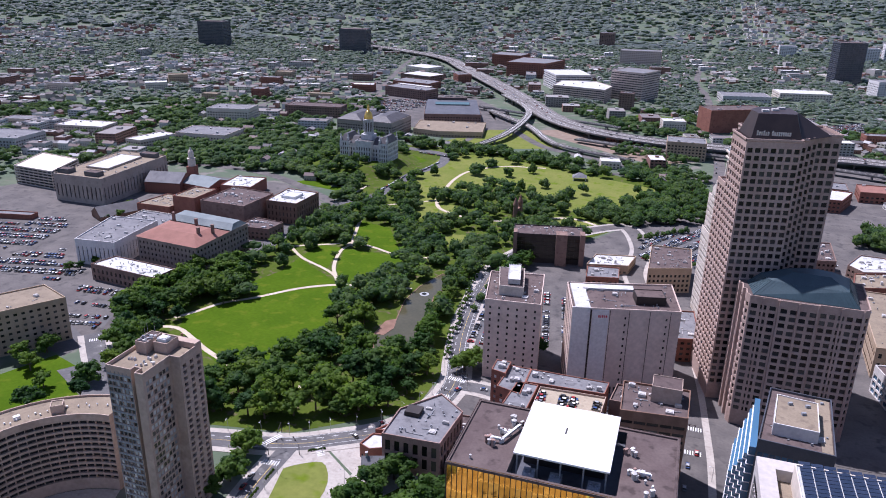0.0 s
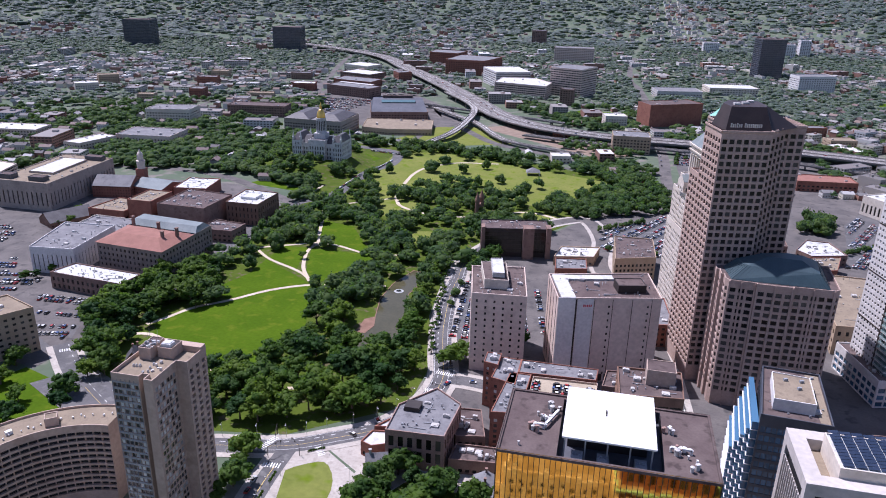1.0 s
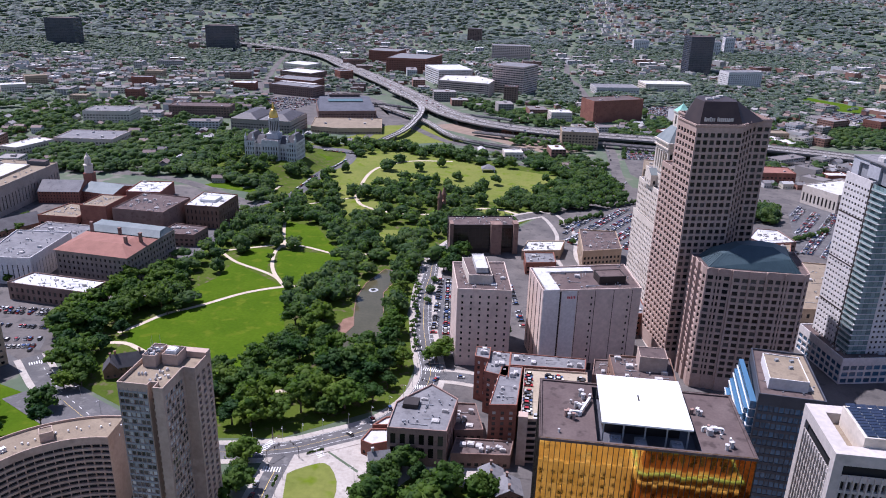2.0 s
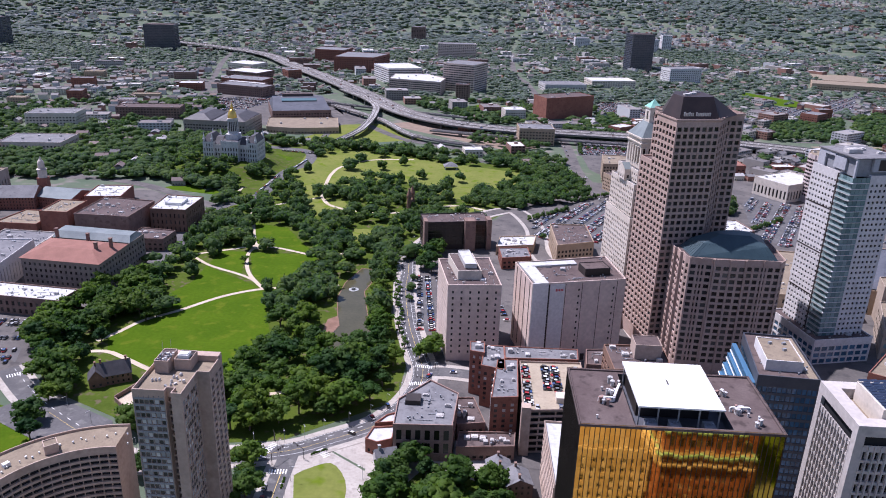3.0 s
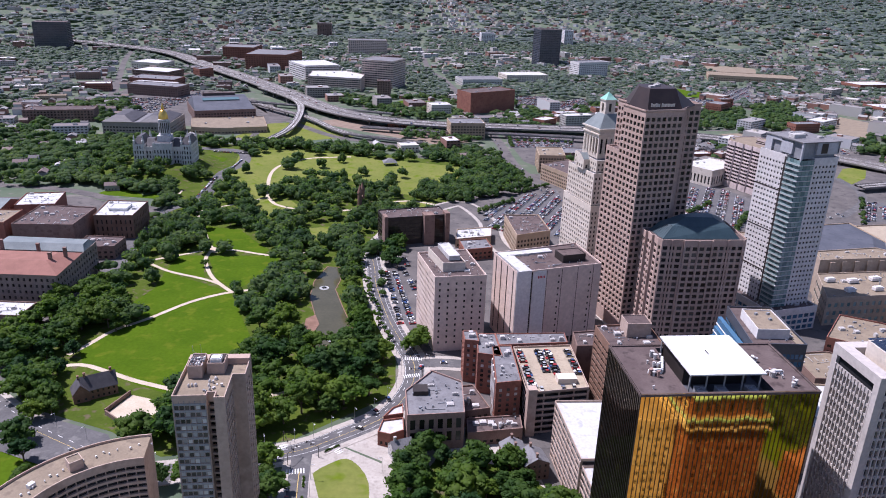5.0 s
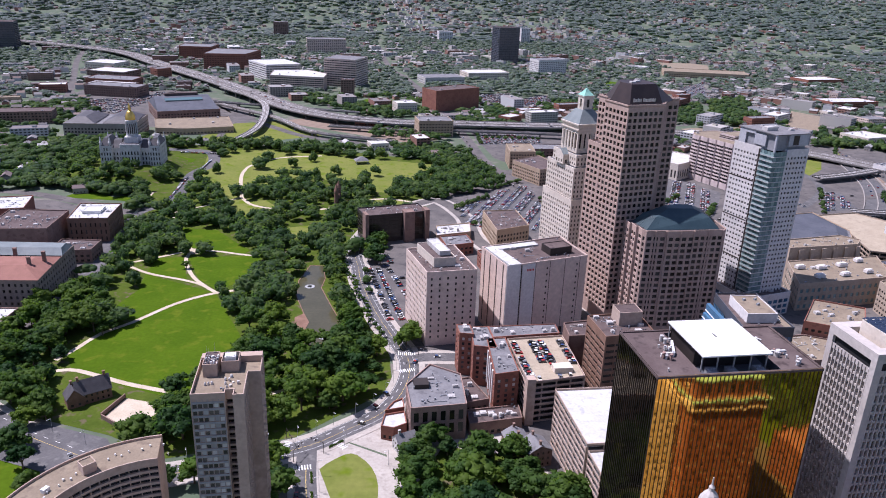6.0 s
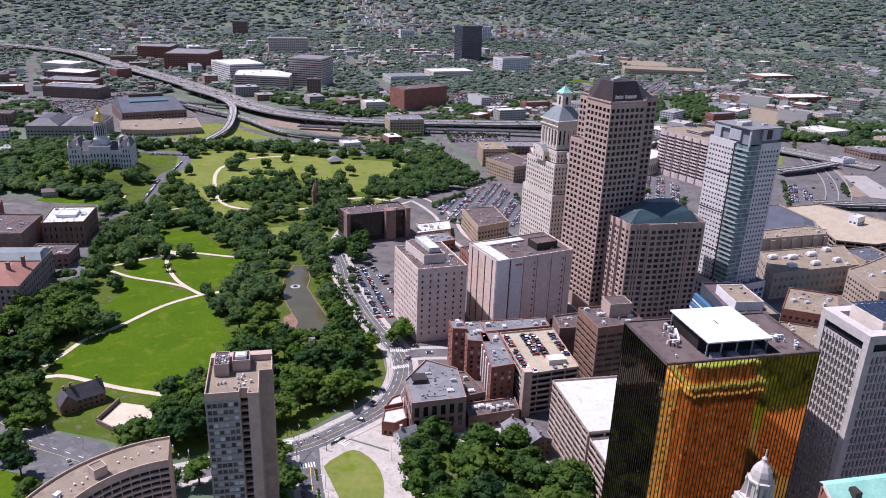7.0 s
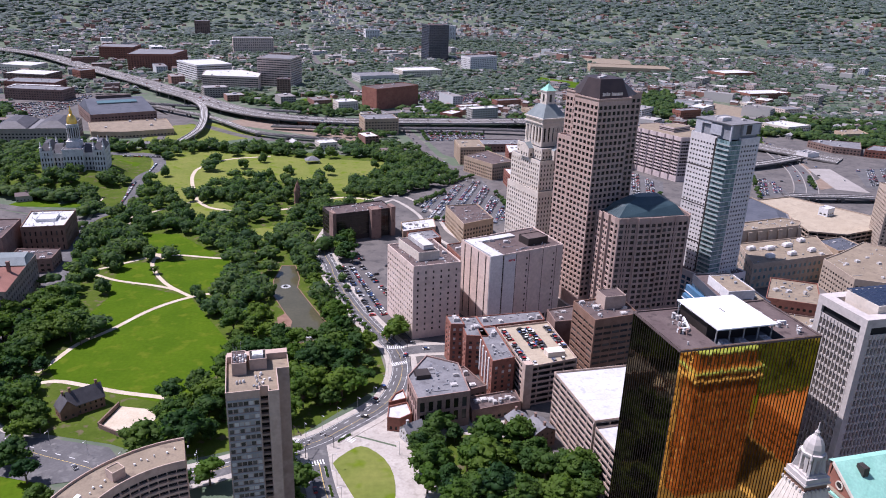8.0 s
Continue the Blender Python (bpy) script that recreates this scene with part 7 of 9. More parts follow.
# domed chapel tower
b = thing("domed_bell_tower", "white bell tower with a small dome", "tower")
s = Shape()
s.prism(turned(-508, 655, 9, 9, 10), 0, 22)
part("shaft", s, M["brick"], b)
s = Shape()
s.lathe(-508, 655, [(4.2, 22), (4.2, 30), (4.8, 30.4), (3.2, 31), (3.0, 36), (3.2, 36.4), (2.4, 38.5), (1.2, 40), (0.3, 43)], 14)
part("lantern", s, M["limestone"], b)
# red awning sheds by the far lots
building("market_shed", turned(-590, 496, 40, 10, 12), 5, "brick", "roof_grey", "low shed with grey roof and red front", bay=0)
for nm, pts, h, wl, rf, lb in (
    ("flat_block", [(-712, 786), (-685, 782), (-672, 838), (-700, 846)], 11, "beige", "roof_white", "flat-roofed pale commercial block"),
    ("flat_block", [(-676, 842), (-600, 850), (-606, 905), (-684, 896)], 12, "beige", "roof_grey", "flat-roofed beige office block"),
    ("flat_block", [(-876, 828), (-800, 840), (-808, 880), (-880, 870)], 10, "beige", "roof_white", "flat white-roofed commercial block"),
    ("flat_block", [(-880, 700), (-820, 710), (-826, 765), (-890, 755)], 16, "unit", "roof_grey", "grey flat-roofed office block"),
    ("window_block", [(-726, 985), (-660, 1000), (-668, 1045), (-734, 1030)], 21, "limestone", "roof_grey", "pale office block with window rows"),
    ("long_brick_block", [(-640, 1080), (-545, 1095), (-550, 1130), (-645, 1115)], 18, "brick_brown", "roof_dark", "long brown brick block"),
    ("market_block", [(-578, 1362), (-482, 1332), (-470, 1372), (-568, 1404)], 19, "brick_brown", "roof_grey", "long brown brick market block"),
    ("market_block", [(-590, 1412), (-508, 1390), (-500, 1432), (-584, 1456)], 14, "brick_brown", "roof_white", "low brick market block with a white roof"),
    ("market_block", [(-606, 1470), (-516, 1446), (-508, 1500), (-600, 1526)], 16, "brick", "roof_grey", "brick market block with grey roof"),
    ("market_block", [(-640, 1600), (-560, 1570), (-540, 1630), (-620, 1660)], 15, "brick_brown", "roof_white", "brick market block with pale roofs"),
    ("market_block", [(-690, 1760), (-620, 1730), (-600, 1790), (-670, 1820)], 14, "limestone", "roof_white", "pale market block beside the highway"),
    ("armory", turned(-375, 1168, 92, 100, 19), 16, "brick_brown", "roof_dark", "brick armory with a broad grey roof"),
    ("deck_garage", [(-403, 1090), (-300, 1110), (-284, 1032), (-346, 1014), (-388, 1020)], 9, "tan_brick", "roof_tan", "low tan parking deck"),
    ("pale_office", [(-262, 1470), (-157, 1440), (-150, 1500), (-190, 1560), (-258, 1550)], 27, "beige", "roof_white", "pale stepped office building with ribbon windows"),
    ("pale_office", [(-320, 1665), (-276, 1575), (-206, 1605), (-246, 1700)], 34, "white_precast", "roof_white", "white office building with vertical windows"),
    ("brick_office", [(-432, 1768), (-336, 1770), (-310, 1880), (-420, 1900)], 36, "brick", "roof_grey", "large red brick office building"),
    ("brick_office", [(-520, 1960), (-440, 1950), (-430, 2030), (-520, 2040)], 34, "brick", "roof_grey", "red brick hospital block"),
    ("grey_office", [(-156, 1519), (-92, 1490), (-64, 1560), (-130, 1590)], 56, "beige", "roof_grey", "tall grey-beige office block with ribbon windows"),
    ("small_tower", [(-125, 1390), (-100, 1388), (-98, 1410), (-123, 1412)], 30, "brick_brown", "roof_dark", "small brown apartment tower"),
    ("stone_institute", [(-204, 2172), (-92, 2182), (-96, 2230), (-206, 2222)], 42, "beige", "roof_grey", "large pale stone institute with grey roofs"),
    ("rail_office", [(-22, 1000), (28, 1002), (26, 1042), (-24, 1040)], 24, "tan_brick", "roof_grey", "square tan office building by the railway"),
    ("brown_brick_hall", [(33, 1212), (118, 1262), (96, 1300), (14, 1252)], 36, "brick", "roof_dark", "plain red-brown brick hall"),
    ("white_apartments", [(366, 1750), (450, 1790), (438, 1830), (354, 1792)], 36, "white_precast", "roof_grey", "white apartment block with window rows"),
    ("dark_far_tower", [(318, 1985), (378, 2000), (368, 2050), (308, 2034)], 97, "slate_panel", "roof_dark", "dark glass far office tower"),
    ("dark_far_block", [(-1046, 2108), (-966, 2130), (-976, 2190), (-1056, 2166)], 72, "slate_panel", "roof_dark", "dark grey far office block"),
    ("dark_far_block", [(-1530, 2070), (-1450, 2090), (-1460, 2150), (-1540, 2130)], 80, "slate_panel", "roof_dark", "dark grey far office block"),
    ("far_white_block", [(480, 2560), (520, 2560), (520, 2600), (480, 2600)], 48, "white_precast", "roof_grey", "far white apartment slab"),
    ("far_white_block", [(540, 2600), (572, 2600), (572, 2640), (540, 2640)], 60, "white_precast", "roof_grey", "far white apartment slab"),
    ("far_white_block", [(250, 2640), (300, 2640), (300, 2690), (250, 2690)], 40, "white_precast", "roof_grey", "far white apartment slab"),
    ("far_brown_block", [(-330, 2700), (-280, 2700), (-280, 2740), (-330, 2740)], 55, "brick_brown", "roof_grey", "far brown apartment slab"),
    ("clinic_block", [(60, 1560), (150, 1580), (140, 1640), (50, 1620)], 14, "unit", "roof_grey", "low grey clinic building"),
    ("clinic_block", [(170, 1640), (270, 1660), (260, 1720), (160, 1700)], 16, "limestone", "roof_white", "low pale clinic building"),
    ("white_warehouse", [(655, 945), (712, 960), (690, 1005), (640, 990)], 11, "limestone", "roof_white", "low warehouse with a white roof"),
    ("tan_warehouse", [(722, 896), (763, 892), (778, 930), (727, 925)], 9, "tan_brick", "roof_tan", "low warehouse with a tan roof"),
    ("brown_works", [(615, 853), (622, 812), (650, 788), (690, 832), (640, 858)], 10, "brick_brown", "roof_grey", "brown works with grey sawtooth roofs"),
    ("brick_works", [(652, 784), (678, 764), (712, 786), (690, 808)], 11, "brick", "roof_grey", "low brick works with grey roofs"),
    ("white_villa", [(552, 778), (574, 782), (570, 800), (548, 796)], 9, "white_precast", "roof_grey", "white villa by the interchange"),
    ("brick_works", [(840, 1290), (950, 1300), (940, 1350), (830, 1340)], 12, "brick", "roof_white", "low brick school with white roofs"),
    ("brick_works", [(1010, 1620), (1120, 1640), (1100, 1700), (1000, 1680)], 14, "brick", "roof_white", "low brick works with pale roof"),
    ("tan_works", [(700, 1760), (900, 1700), (930, 1780), (730, 1840)], 14, "tan_brick", "roof_tan", "long tan industrial works"),
    ("brick_rail_house", [(-110, 1085), (-60, 1080), (-60, 1100), (-110, 1105)], 8, "brick", "roof_grey", "small brick railway house"),
):
    far = pts[0][1] > 1500
    dark = "dark_far" in nm
    building(nm, pts, h, wl, rf, lb, floor=4.0 if not far else 4.5, bay=0 if "hall" in nm and "brown" in nm else (4.5 if not far else 6), ww=0.9 if dark or "pale" in nm or "grey_off" in nm else 0.55, wh=2.0 if not dark else 3.0, sill=1.2 if not dark else 0.8, limit=0 if far else 24, units=0 if far else 5, seed=int(abs(pts[0][0])), glass="tower_glass" if dark else "glass", depth=0.5)

# capitol with its gilded dome
def capitol():
    b = thing("capitol", "ornate grey-white marble capitol with a gilded dome", "capitol")
    cx, cy = -367, 812
    building("", rect(cx - 42, cy - 16, cx + 42, cy + 18), 23, "marble", "slate", "", parent=b, floor=6, bay=4.6, ww=0.45, wh=3.8, sill=1.2, depth=0.5, limit=60, parapet=0.6)
    for x0, x1 in ((cx - 44, cx - 27), (cx + 27, cx + 44)):
        building("", rect(x0, cy - 22, x1, cy + 24), 27, "marble", "slate", "", parent=b, floor=6.4, bay=4.2, ww=0.45, wh=4, sill=1.2, depth=0.5, limit=40, parapet=0.6)
        s = Shape()
        s.hull([(x0, cy - 22, 27), (x1, cy - 22, 27), (x1, cy + 24, 27), (x0, cy + 24, 27)], [(x0 + 6, cy - 14, 36), (x1 - 6, cy - 14, 36), (x1 - 6, cy + 16, 36), (x0 + 6, cy + 16, 36)])
        part("mansard_roof", s, M["slate"], b)
        for y in (cy - 20, cy + 22):
            for x in (x0 + 2, x1 - 2):
                t = Shape()
                t.lathe(x, y, [(2.0, 20), (2.0, 31), (2.4, 31.3), (1.6, 32), (0.2, 39)], 8)
                part("corner_turret", t, M["marble"], b)
    building("", rect(cx - 14, cy - 24, cx + 14, cy + 22), 29, "marble", "slate", "", parent=b, floor=7, bay=4.2, ww=0.45, wh=4.6, sill=1.2, depth=0.5, limit=40, parapet=0.6)
    for s0 in (-1, 1):
        s = Shape()
        z = 29
        s.hull([(cx + s0 * 15 - 1, cy - 14, 23), (cx + s0 * 15 + 13 * (s0 > 0) + 1, cy - 14, 23), (cx + s0 * 15 + 13 * (s0 > 0) + 1, cy + 16, 23), (cx + s0 * 15 - 1, cy + 16, 23)], [(cx + s0 * 15, cy - 4, 32), (cx + s0 * 15 + 11 * (s0 > 0), cy - 4, 32), (cx + s0 * 15 + 11 * (s0 > 0), cy + 6, 32), (cx + s0 * 15, cy + 6, 32)]) if s0 > 0 else s.hull([(cx - 27, cy - 14, 23), (cx - 14, cy - 14, 23), (cx - 14, cy + 16, 23), (cx - 27, cy + 16, 23)], [(cx - 26, cy - 4, 32), (cx - 15, cy - 4, 32), (cx - 15, cy + 6, 32), (cx - 26, cy + 6, 32)])
        part("hipped_roof", s, M["slate"], b)
    s = Shape()
    s.prism(rect(cx - 10, cy - 10, cx + 10, cy + 10), 28, 36)
    part("dome_base", s, M["marble"], b)
    s = Shape()
    s.lathe(cx, cy, [(8.8, 36), (8.8, 38), (7.6, 38.4), (7.6, 55), (8.4, 55.6), (8.4, 57), (7.2, 57.4)], 24)
    part("drum", s, M["marble"], b)
    for i in range(16):
        a = 2 * math.pi * i / 16
        t = Shape()
        t.prism(turned(cx + 7.7 * math.cos(a), cy + 7.7 * math.sin(a), 0.5, 1.4, math.degrees(a)), 40, 53)
        part("window", t, M["glass"], b)
        t = Shape()
        a += math.pi / 16
        t.lathe(cx + 8.3 * math.cos(a), cy + 8.3 * math.sin(a), [(0.45, 38.4), (0.4, 55)], 6)
        part("column", t, M["marble"], b)
    s = Shape()
    s.lathe(cx, cy, [(7.3, 57.4), (7.2, 60), (6.6, 63), (5.4, 66), (3.6, 68.3), (2.2, 69.2)], 24)
    d = part("dome", s, M["gold_leaf"], b, "gilded dome", True)
    s = Shape()
    s.lathe(cx, cy, [(2.2, 69.2), (2.0, 73), (2.3, 73.3), (1.2, 75), (0.3, 79)], 12)
    part("lantern", s, M["gold_leaf"], b)
    b.matrix_basis = Matrix.Translation((cx, cy, 9.6)) @ Matrix.Diagonal((0.72, 0.72, 0.85, 1)) @ Matrix.Translation((-cx, -cy, 0))


capitol()
b = bpy.data.objects["armory"]
A0 = Vector((-375, 1168))
AX, AY = Vector((math.cos(radians(19)), math.sin(radians(19)))), Vector((-math.sin(radians(19)), math.cos(radians(19))))
s = Shape()
s.hull([(*p, 16.1) for p in turned(-375, 1168, 90, 98, 19)], [(*p, 29) for p in turned(*(A0 + AY * 14), 82, 6, 19)])
part("sloped_roof", s, M["roof_arena"], b, "grey-violet sloping drill hall roof")
s = Shape()
for u0, u1, v0, v1, z0, z1 in ((-28, 28, -12, -2, 24.6, 26.9),):
    q = [(*(A0 + AX * u + AY * v), z) for u, v, z in ((u0, v0, z0), (u1, v0, z0), (u1, v1, z1), (u0, v1, z1))]
    s.hull(q, [(x, y, z + 1.2) for x, y, z in q])
part("skylight", s, M["green_glass_joined"], b, "pale blue-green long skylight")
s = Shape()
s.prism(turned(*(A0 + AY * 15), 50, 7, 19), 27, 33)
part("ridge_house", s, M["roof_dark"], b)
# legislative building with teal hipped roofs
b = building("legislative_building", [(-495, 982), (-405, 976), (-403, 1050), (-492, 1058)], 22, "state_stone", "roof_grey", "long beige office building with dark hipped roofs", floor=4.2, bay=4.2, ww=0.6, wh=2.0, limit=40)
for x0, x1 in ((-494, -454), (-446, -406)):
    s = Shape()
    s.hull([(x0, 980, 22.1), (x1, 978, 22.1), (x1, 1050, 22.1), (x0, 1056, 22.1)], [(x0 + 14, 994, 29), (x1 - 14, 992, 29), (x1 - 14, 1036, 29), (x0 + 14, 1040, 29)])
    part("hipped_roof", s, M["slate"], b)

# stone arch with conical towers
b = thing("memorial_arch", "brown stone arch with two conical towers in the park", "arch")
for dy in (-5.5, 5.5):
    s = Shape()
    s.lathe(-144 + dy * 0.2, 662 + dy, [(2.4, 0), (2.2, 17), (2.6, 17.5), (2.5, 19), (0.2, 26)], 14)
    part("tower", s, M["stone_dark"], b)
s = Shape()
s.box(-145.6, 658, 8, -142.4, 666, 14)
part("span", s, M["stone_dark"], b)
# bandstand on the far lawn
b = thing("pavilion", "open park pavilion with a peaked grey roof", "pavilion")
s = Shape()
for x, y in turned(-112, 845, 14, 11, 10):
    s.box(x - 0.3, y - 0.3, 0.1, x + 0.3, y + 0.3, 4)
part("posts", s, M["white_paint"], b)
s = Shape()
s.hull([(*p, 4) for p in turned(-112, 845, 17, 14, 10)], [(*p, 8.5) for p in turned(-112, 845, 3, 2, 10)])
part("roof", s, M["roof_grey"], b)

# fountains in the pond
for x, y in ((-168, 466), (-158, 384)):
    b = thing("fountain", "low white fountain spray in the pond", "fountain", "pond fountains")
    s = Shape()
    for r, z in ((3.6, 0.17), (2.4, 0.3)):
        s.lathe(x, y, [(r, 0.15), (r, z), (r - 0.5, z + 0.08), (r - 0.6, 0.16)], 18)
    s.lathe(x, y, [(0.5, 0.15), (0.35, 1.2), (0.1, 1.8)], 8)
    part("spray", s, M["spray"], b)

# ---- the old tower and its green-roofed block, under the camera ----
def old_tower():
    b = thing("old_stone_tower", "pale stone tower with a pyramid roof and white lantern", "tower")
    cx, cy = -93, 52
    building("", turned(cx, cy, 17, 17, 0), 110, "beige", "roof_grey", "", parent=b, floor=4, bay=3.4, ww=0.42, wh=2.1, sill=1.1, depth=0.4, limit=60)
    s = Shape()
    s.hull([(*p, 109.6) for p in turned(cx, cy, 13.4, 13.4, 0)], [(*p, 129) for p in turned(cx, cy, 5.4, 5.4, 0)])
    part("pyramid_roof", s, M["limestone"], b)
    rib = Shape()
    lo, hi = turned(cx, cy, 13.4, 13.4, 0), turned(cx, cy, 5.4, 5.4, 0)
    for i in range(4):
        for k in range(7):
            f = (k + 0.5) / 7
            a = Vector((*lo[i], 109.65)).lerp(Vector((*lo[(i + 1) % 4], 109.65)), f)
            c = Vector((*hi[i], 129.0)).lerp(Vector((*hi[(i + 1) % 4], 129.0)), f)
            d = (Vector((*lo[(i + 1) % 4], 0)) - Vector((*lo[i], 0))).normalized() * 0.05
            n = Vector((d.y, -d.x, 0)).normalized() * 0.06
            rib.quad(a - d + n, a + d + n, c + d + n, c - d + n)
            rib.quad(a - d, a - d + n, c - d + n, c - d)
            rib.quad(a + d + n, a + d, c + d, c + d + n)
    part("roof_ribs", rib, M["limestone"], b)
    # frieze darkened for the balcony's shade, dentils and the balcony of the lantern
    s = Shape()
    s.prism(turned(cx, cy, 5.0, 5.0, 0), 129, 130.2, True, True)
    part("frieze", s, M["stone_dark"], b, "stone frieze, balcony shade put into its dark colour")
    dent = Shape()
    dent.box(-0.16, -0.16, 128.7, 0.16, 0.16, 129.3)
    dm = dent.mesh("dentil", M["tower_precast"])
    for i in range(4):
        p, q = [Vector(k) for k in (turned(cx, cy, 5.6, 5.6, 0) * 2)[i:i + 2]]
        for k in range(6):
            o = new("dentil", dm)
            o.parent = b
            o.location = (*p.lerp(q, k / 6), 0)
    s = Shape()
    for w, z0, z1 in ((5.7, 130.2, 130.6), (5.3, 130.6, 131.6), (4.4, 131.6, 132.0)):
        s.prism(turned(cx, cy, w, w, 0), z0, z1, True, True)
    part("balcony", s, M["tower_precast"], b)
    # open lantern: eight piers, arch heads, volute buttresses on the corners
    for i in range(8):
        a = 2 * math.pi * (i + 0.5) / 8
        t = Shape()
        t.prism(turned(cx + 1.55 * math.cos(a), cy + 1.55 * math.sin(a), 0.55, 0.62, math.degrees(a)), 132, 135.6)
        part("lantern_pier", t, M["tower_precast"], b)
        a = 2 * math.pi * i / 8
        t = Shape()
        t.prism(turned(cx + 1.45 * math.cos(a), cy + 1.45 * math.sin(a), 0.4, 0.8, math.degrees(a)), 134.9, 135.6, True, True)
        part("arch_head", t, M["tower_precast"], b)
    for i in range(4):
        a = math.pi / 4 + math.pi / 2 * i
        t = Shape()
        x, y = cx + 2.2 * math.cos(a), cy + 2.2 * math.sin(a)
        t.hull([(*p, 132) for p in turned(x, y, 1.3, 0.5, math.degrees(a))], [(*p, 135.2) for p in turned(x - 0.3 * math.cos(a), y - 0.3 * math.sin(a), 0.6, 0.4, math.degrees(a))])
        t.lathe(x, y, [(0.22, 134.6), (0.3, 135.2), (0.12, 135.9), (0.05, 136.3)], 8)
        part("buttress", t, M["tower_precast"], b)
    s = Shape()
    s.lathe(cx, cy, [(2.2, 135.6), (2.25, 136.0), (1.85, 136.1), (1.8, 137.0), (1.55, 138.0), (1.05, 138.9), (0.5, 139.5), (0.42, 139.9), (0.5, 140.1), (0.16, 140.6), (0.1, 142.0)], 8)
    part("cupola", s, M["tower_precast"], b, "pale eight-sided domed cupola")
    bell = Shape()
    bell.lathe(cx, cy, [(0.7, 132), (0.6, 133.4), (0.25, 134.2)], 12)
    part("beacon", bell, M["gold_leaf"], b)


old_tower()
b = building("copper_roof_block", [(-13.5, 62), (17.5, 62), (17.5, 120), (-13.5, 120)], 64, "brick", "roof_dark", "brick block with a green copper roof and pale cornice", floor=4, bay=3.0, ww=0.42, wh=2.3, limit=100, top=5, glass="blinds")
s = Shape()
s.prism(rect(-14.6, 61, 18.6, 121.1), 59.5, 60.3, True, True)
s.prism(rect(-14.9, 60.7, 18.9, 121.4), 63.0, 63.7, True, True)
part("cornice", s, M["limestone"], b, "pale stone cornice")
s = Shape()
s.prism(rect(-15.1, 60.5, 19.1, 121.6), 63.7, 64.4, True, True)
part("copper_gutter", s, M["verdigris"], b, "green copper gutter edge")
s = Shape()
s.prism(rect(-14.4, 61.2, 18.4, 120.9), 64.4, 64.7, True, True)
part("flat_roof", s, M["roof_tan"], b, "tan gravel roof")
s = Shape()
s.poly([(-12.9, 118.9, 64.7), (-12.9, 117.2, 73.2), (-12.9, 104.5, 64.7)])
part("gable_end", s, M["brick"], b, "brick gable end")
s = Shape()
s.quad((-13.4, 103.5, 64.8), (15.4, 103.5, 64.8), (15.4, 117.2, 73.6), (-13.4, 117.2, 73.6))
s.quad((-13.4, 103.5, 64.2), (-13.4, 103.5, 64.8), (-13.4, 117.2, 73.6), (-13.4, 117.2, 73.0))
s.quad((15.4, 119.7, 73.0), (-13.4, 119.7, 73.0), (-13.4, 117.2, 73.6), (15.4, 117.2, 73.6))
s.quad((15.4, 119.7, 72.3), (-13.4, 119.7, 72.3), (-13.4, 119.7, 73.0), (15.4, 119.7, 73.0))
part("gabled_roof", s, M["verdigris"], b, "green copper gabled roof")
seam = Shape()
for i in range(27):
    x = -13 + i * 1.08
    seam.quad((x, 103.5, 64.92), (x + 0.08, 103.5, 64.92), (x + 0.08, 117.2, 73.72), (x, 117.2, 73.72))
part("roof_seams", seam, M["verdigris"], b)
s = Shape()
s.hull([(-14.0, 103.2, 64.0), (-13.42, 103.2, 64.0), (-13.42, 117.3, 72.9), (-14.0, 117.3, 72.9)], [(-14.0, 103.2, 64.9), (-13.42, 103.2, 64.9), (-13.42, 117.3, 73.9), (-14.0, 117.3, 73.9)])
part("raking_cornice", s, M["limestone"], b, "pale stone raking cornice")
s = Shape()
s.lathe(0, 0, [(1.5, 0), (1.5, 0.3), (1.1, 0.3), (1.1, 0)], 16)
arch = part("arch_window", s, M["limestone"], b, "round window with a pale stone surround")
arch.matrix_basis = Matrix.Translation((-12.95, 113.6, 67.2)) @ Matrix.Rotation(radians(-90), 4, "Y")
s = Shape()
s.lathe(0, 0, [(1.1, 0.05), (1.05, 0.12)], 16)
part("pane", s, M["glass"], arch)
s = Shape()
s.prism(rect(-12.8, 118.4, 15.0, 119.2), 64.6, 72.4)
part("attic_wall", s, M["brick"], b, "brick attic wall")
for i in range(8):
    s = Shape()
    s.box(-11.2 + i * 3.3, 119.2, 66.6, -9.6 + i * 3.3, 119.3, 70.2)
    part("attic_window", s, M["blinds"], b)
s = Shape()
s.box(-6.4, 112.0, 69.4, -4.2, 115.2, 73.6)
part("roof_hatch", s, M["dark_panel"], b)
s = Shape()
s.box(-15.5, 115.2, 60.3, -13.6, 120.4, 63.0)
for y in (115.5, 119.5):
    s.box(-15.4, y, 63.0, -14.8, y + 0.6, 65.4)
part("corner_parapet", s, M["limestone"], b, "pale stone corner parapet with posts")
setting(flat("lawn_square", [(60, -30), (150, -30), (150, 76), (62, 72)], 0.08, "lawn"), "green lawn of a square with trees", "lawn")
b = building("pale_setback_block", [(-52, 50), (-14.8, 50), (-14.8, 112), (-52, 112)], 59, "limestone", "roof_tan", "pale stone block with setbacks", floor=4, bay=3.6, ww=0.4, wh=2.0, limit=20, units=4)
building("", [(-66, 54), (-52.3, 54), (-52.3, 104), (-66, 104)], 46, "limestone", "roof_tan", "", parent=b, floor=4, bay=3.6, ww=0.4, wh=2.0, units=2)
building("brick_rear_block", [(-20, 0), (50, 0), (50, 54), (-20, 54)], 46, "brick", "roof_tan", "tall brick block behind the copper roof", floor=4, bay=3.6, ww=0.42, wh=2.0)
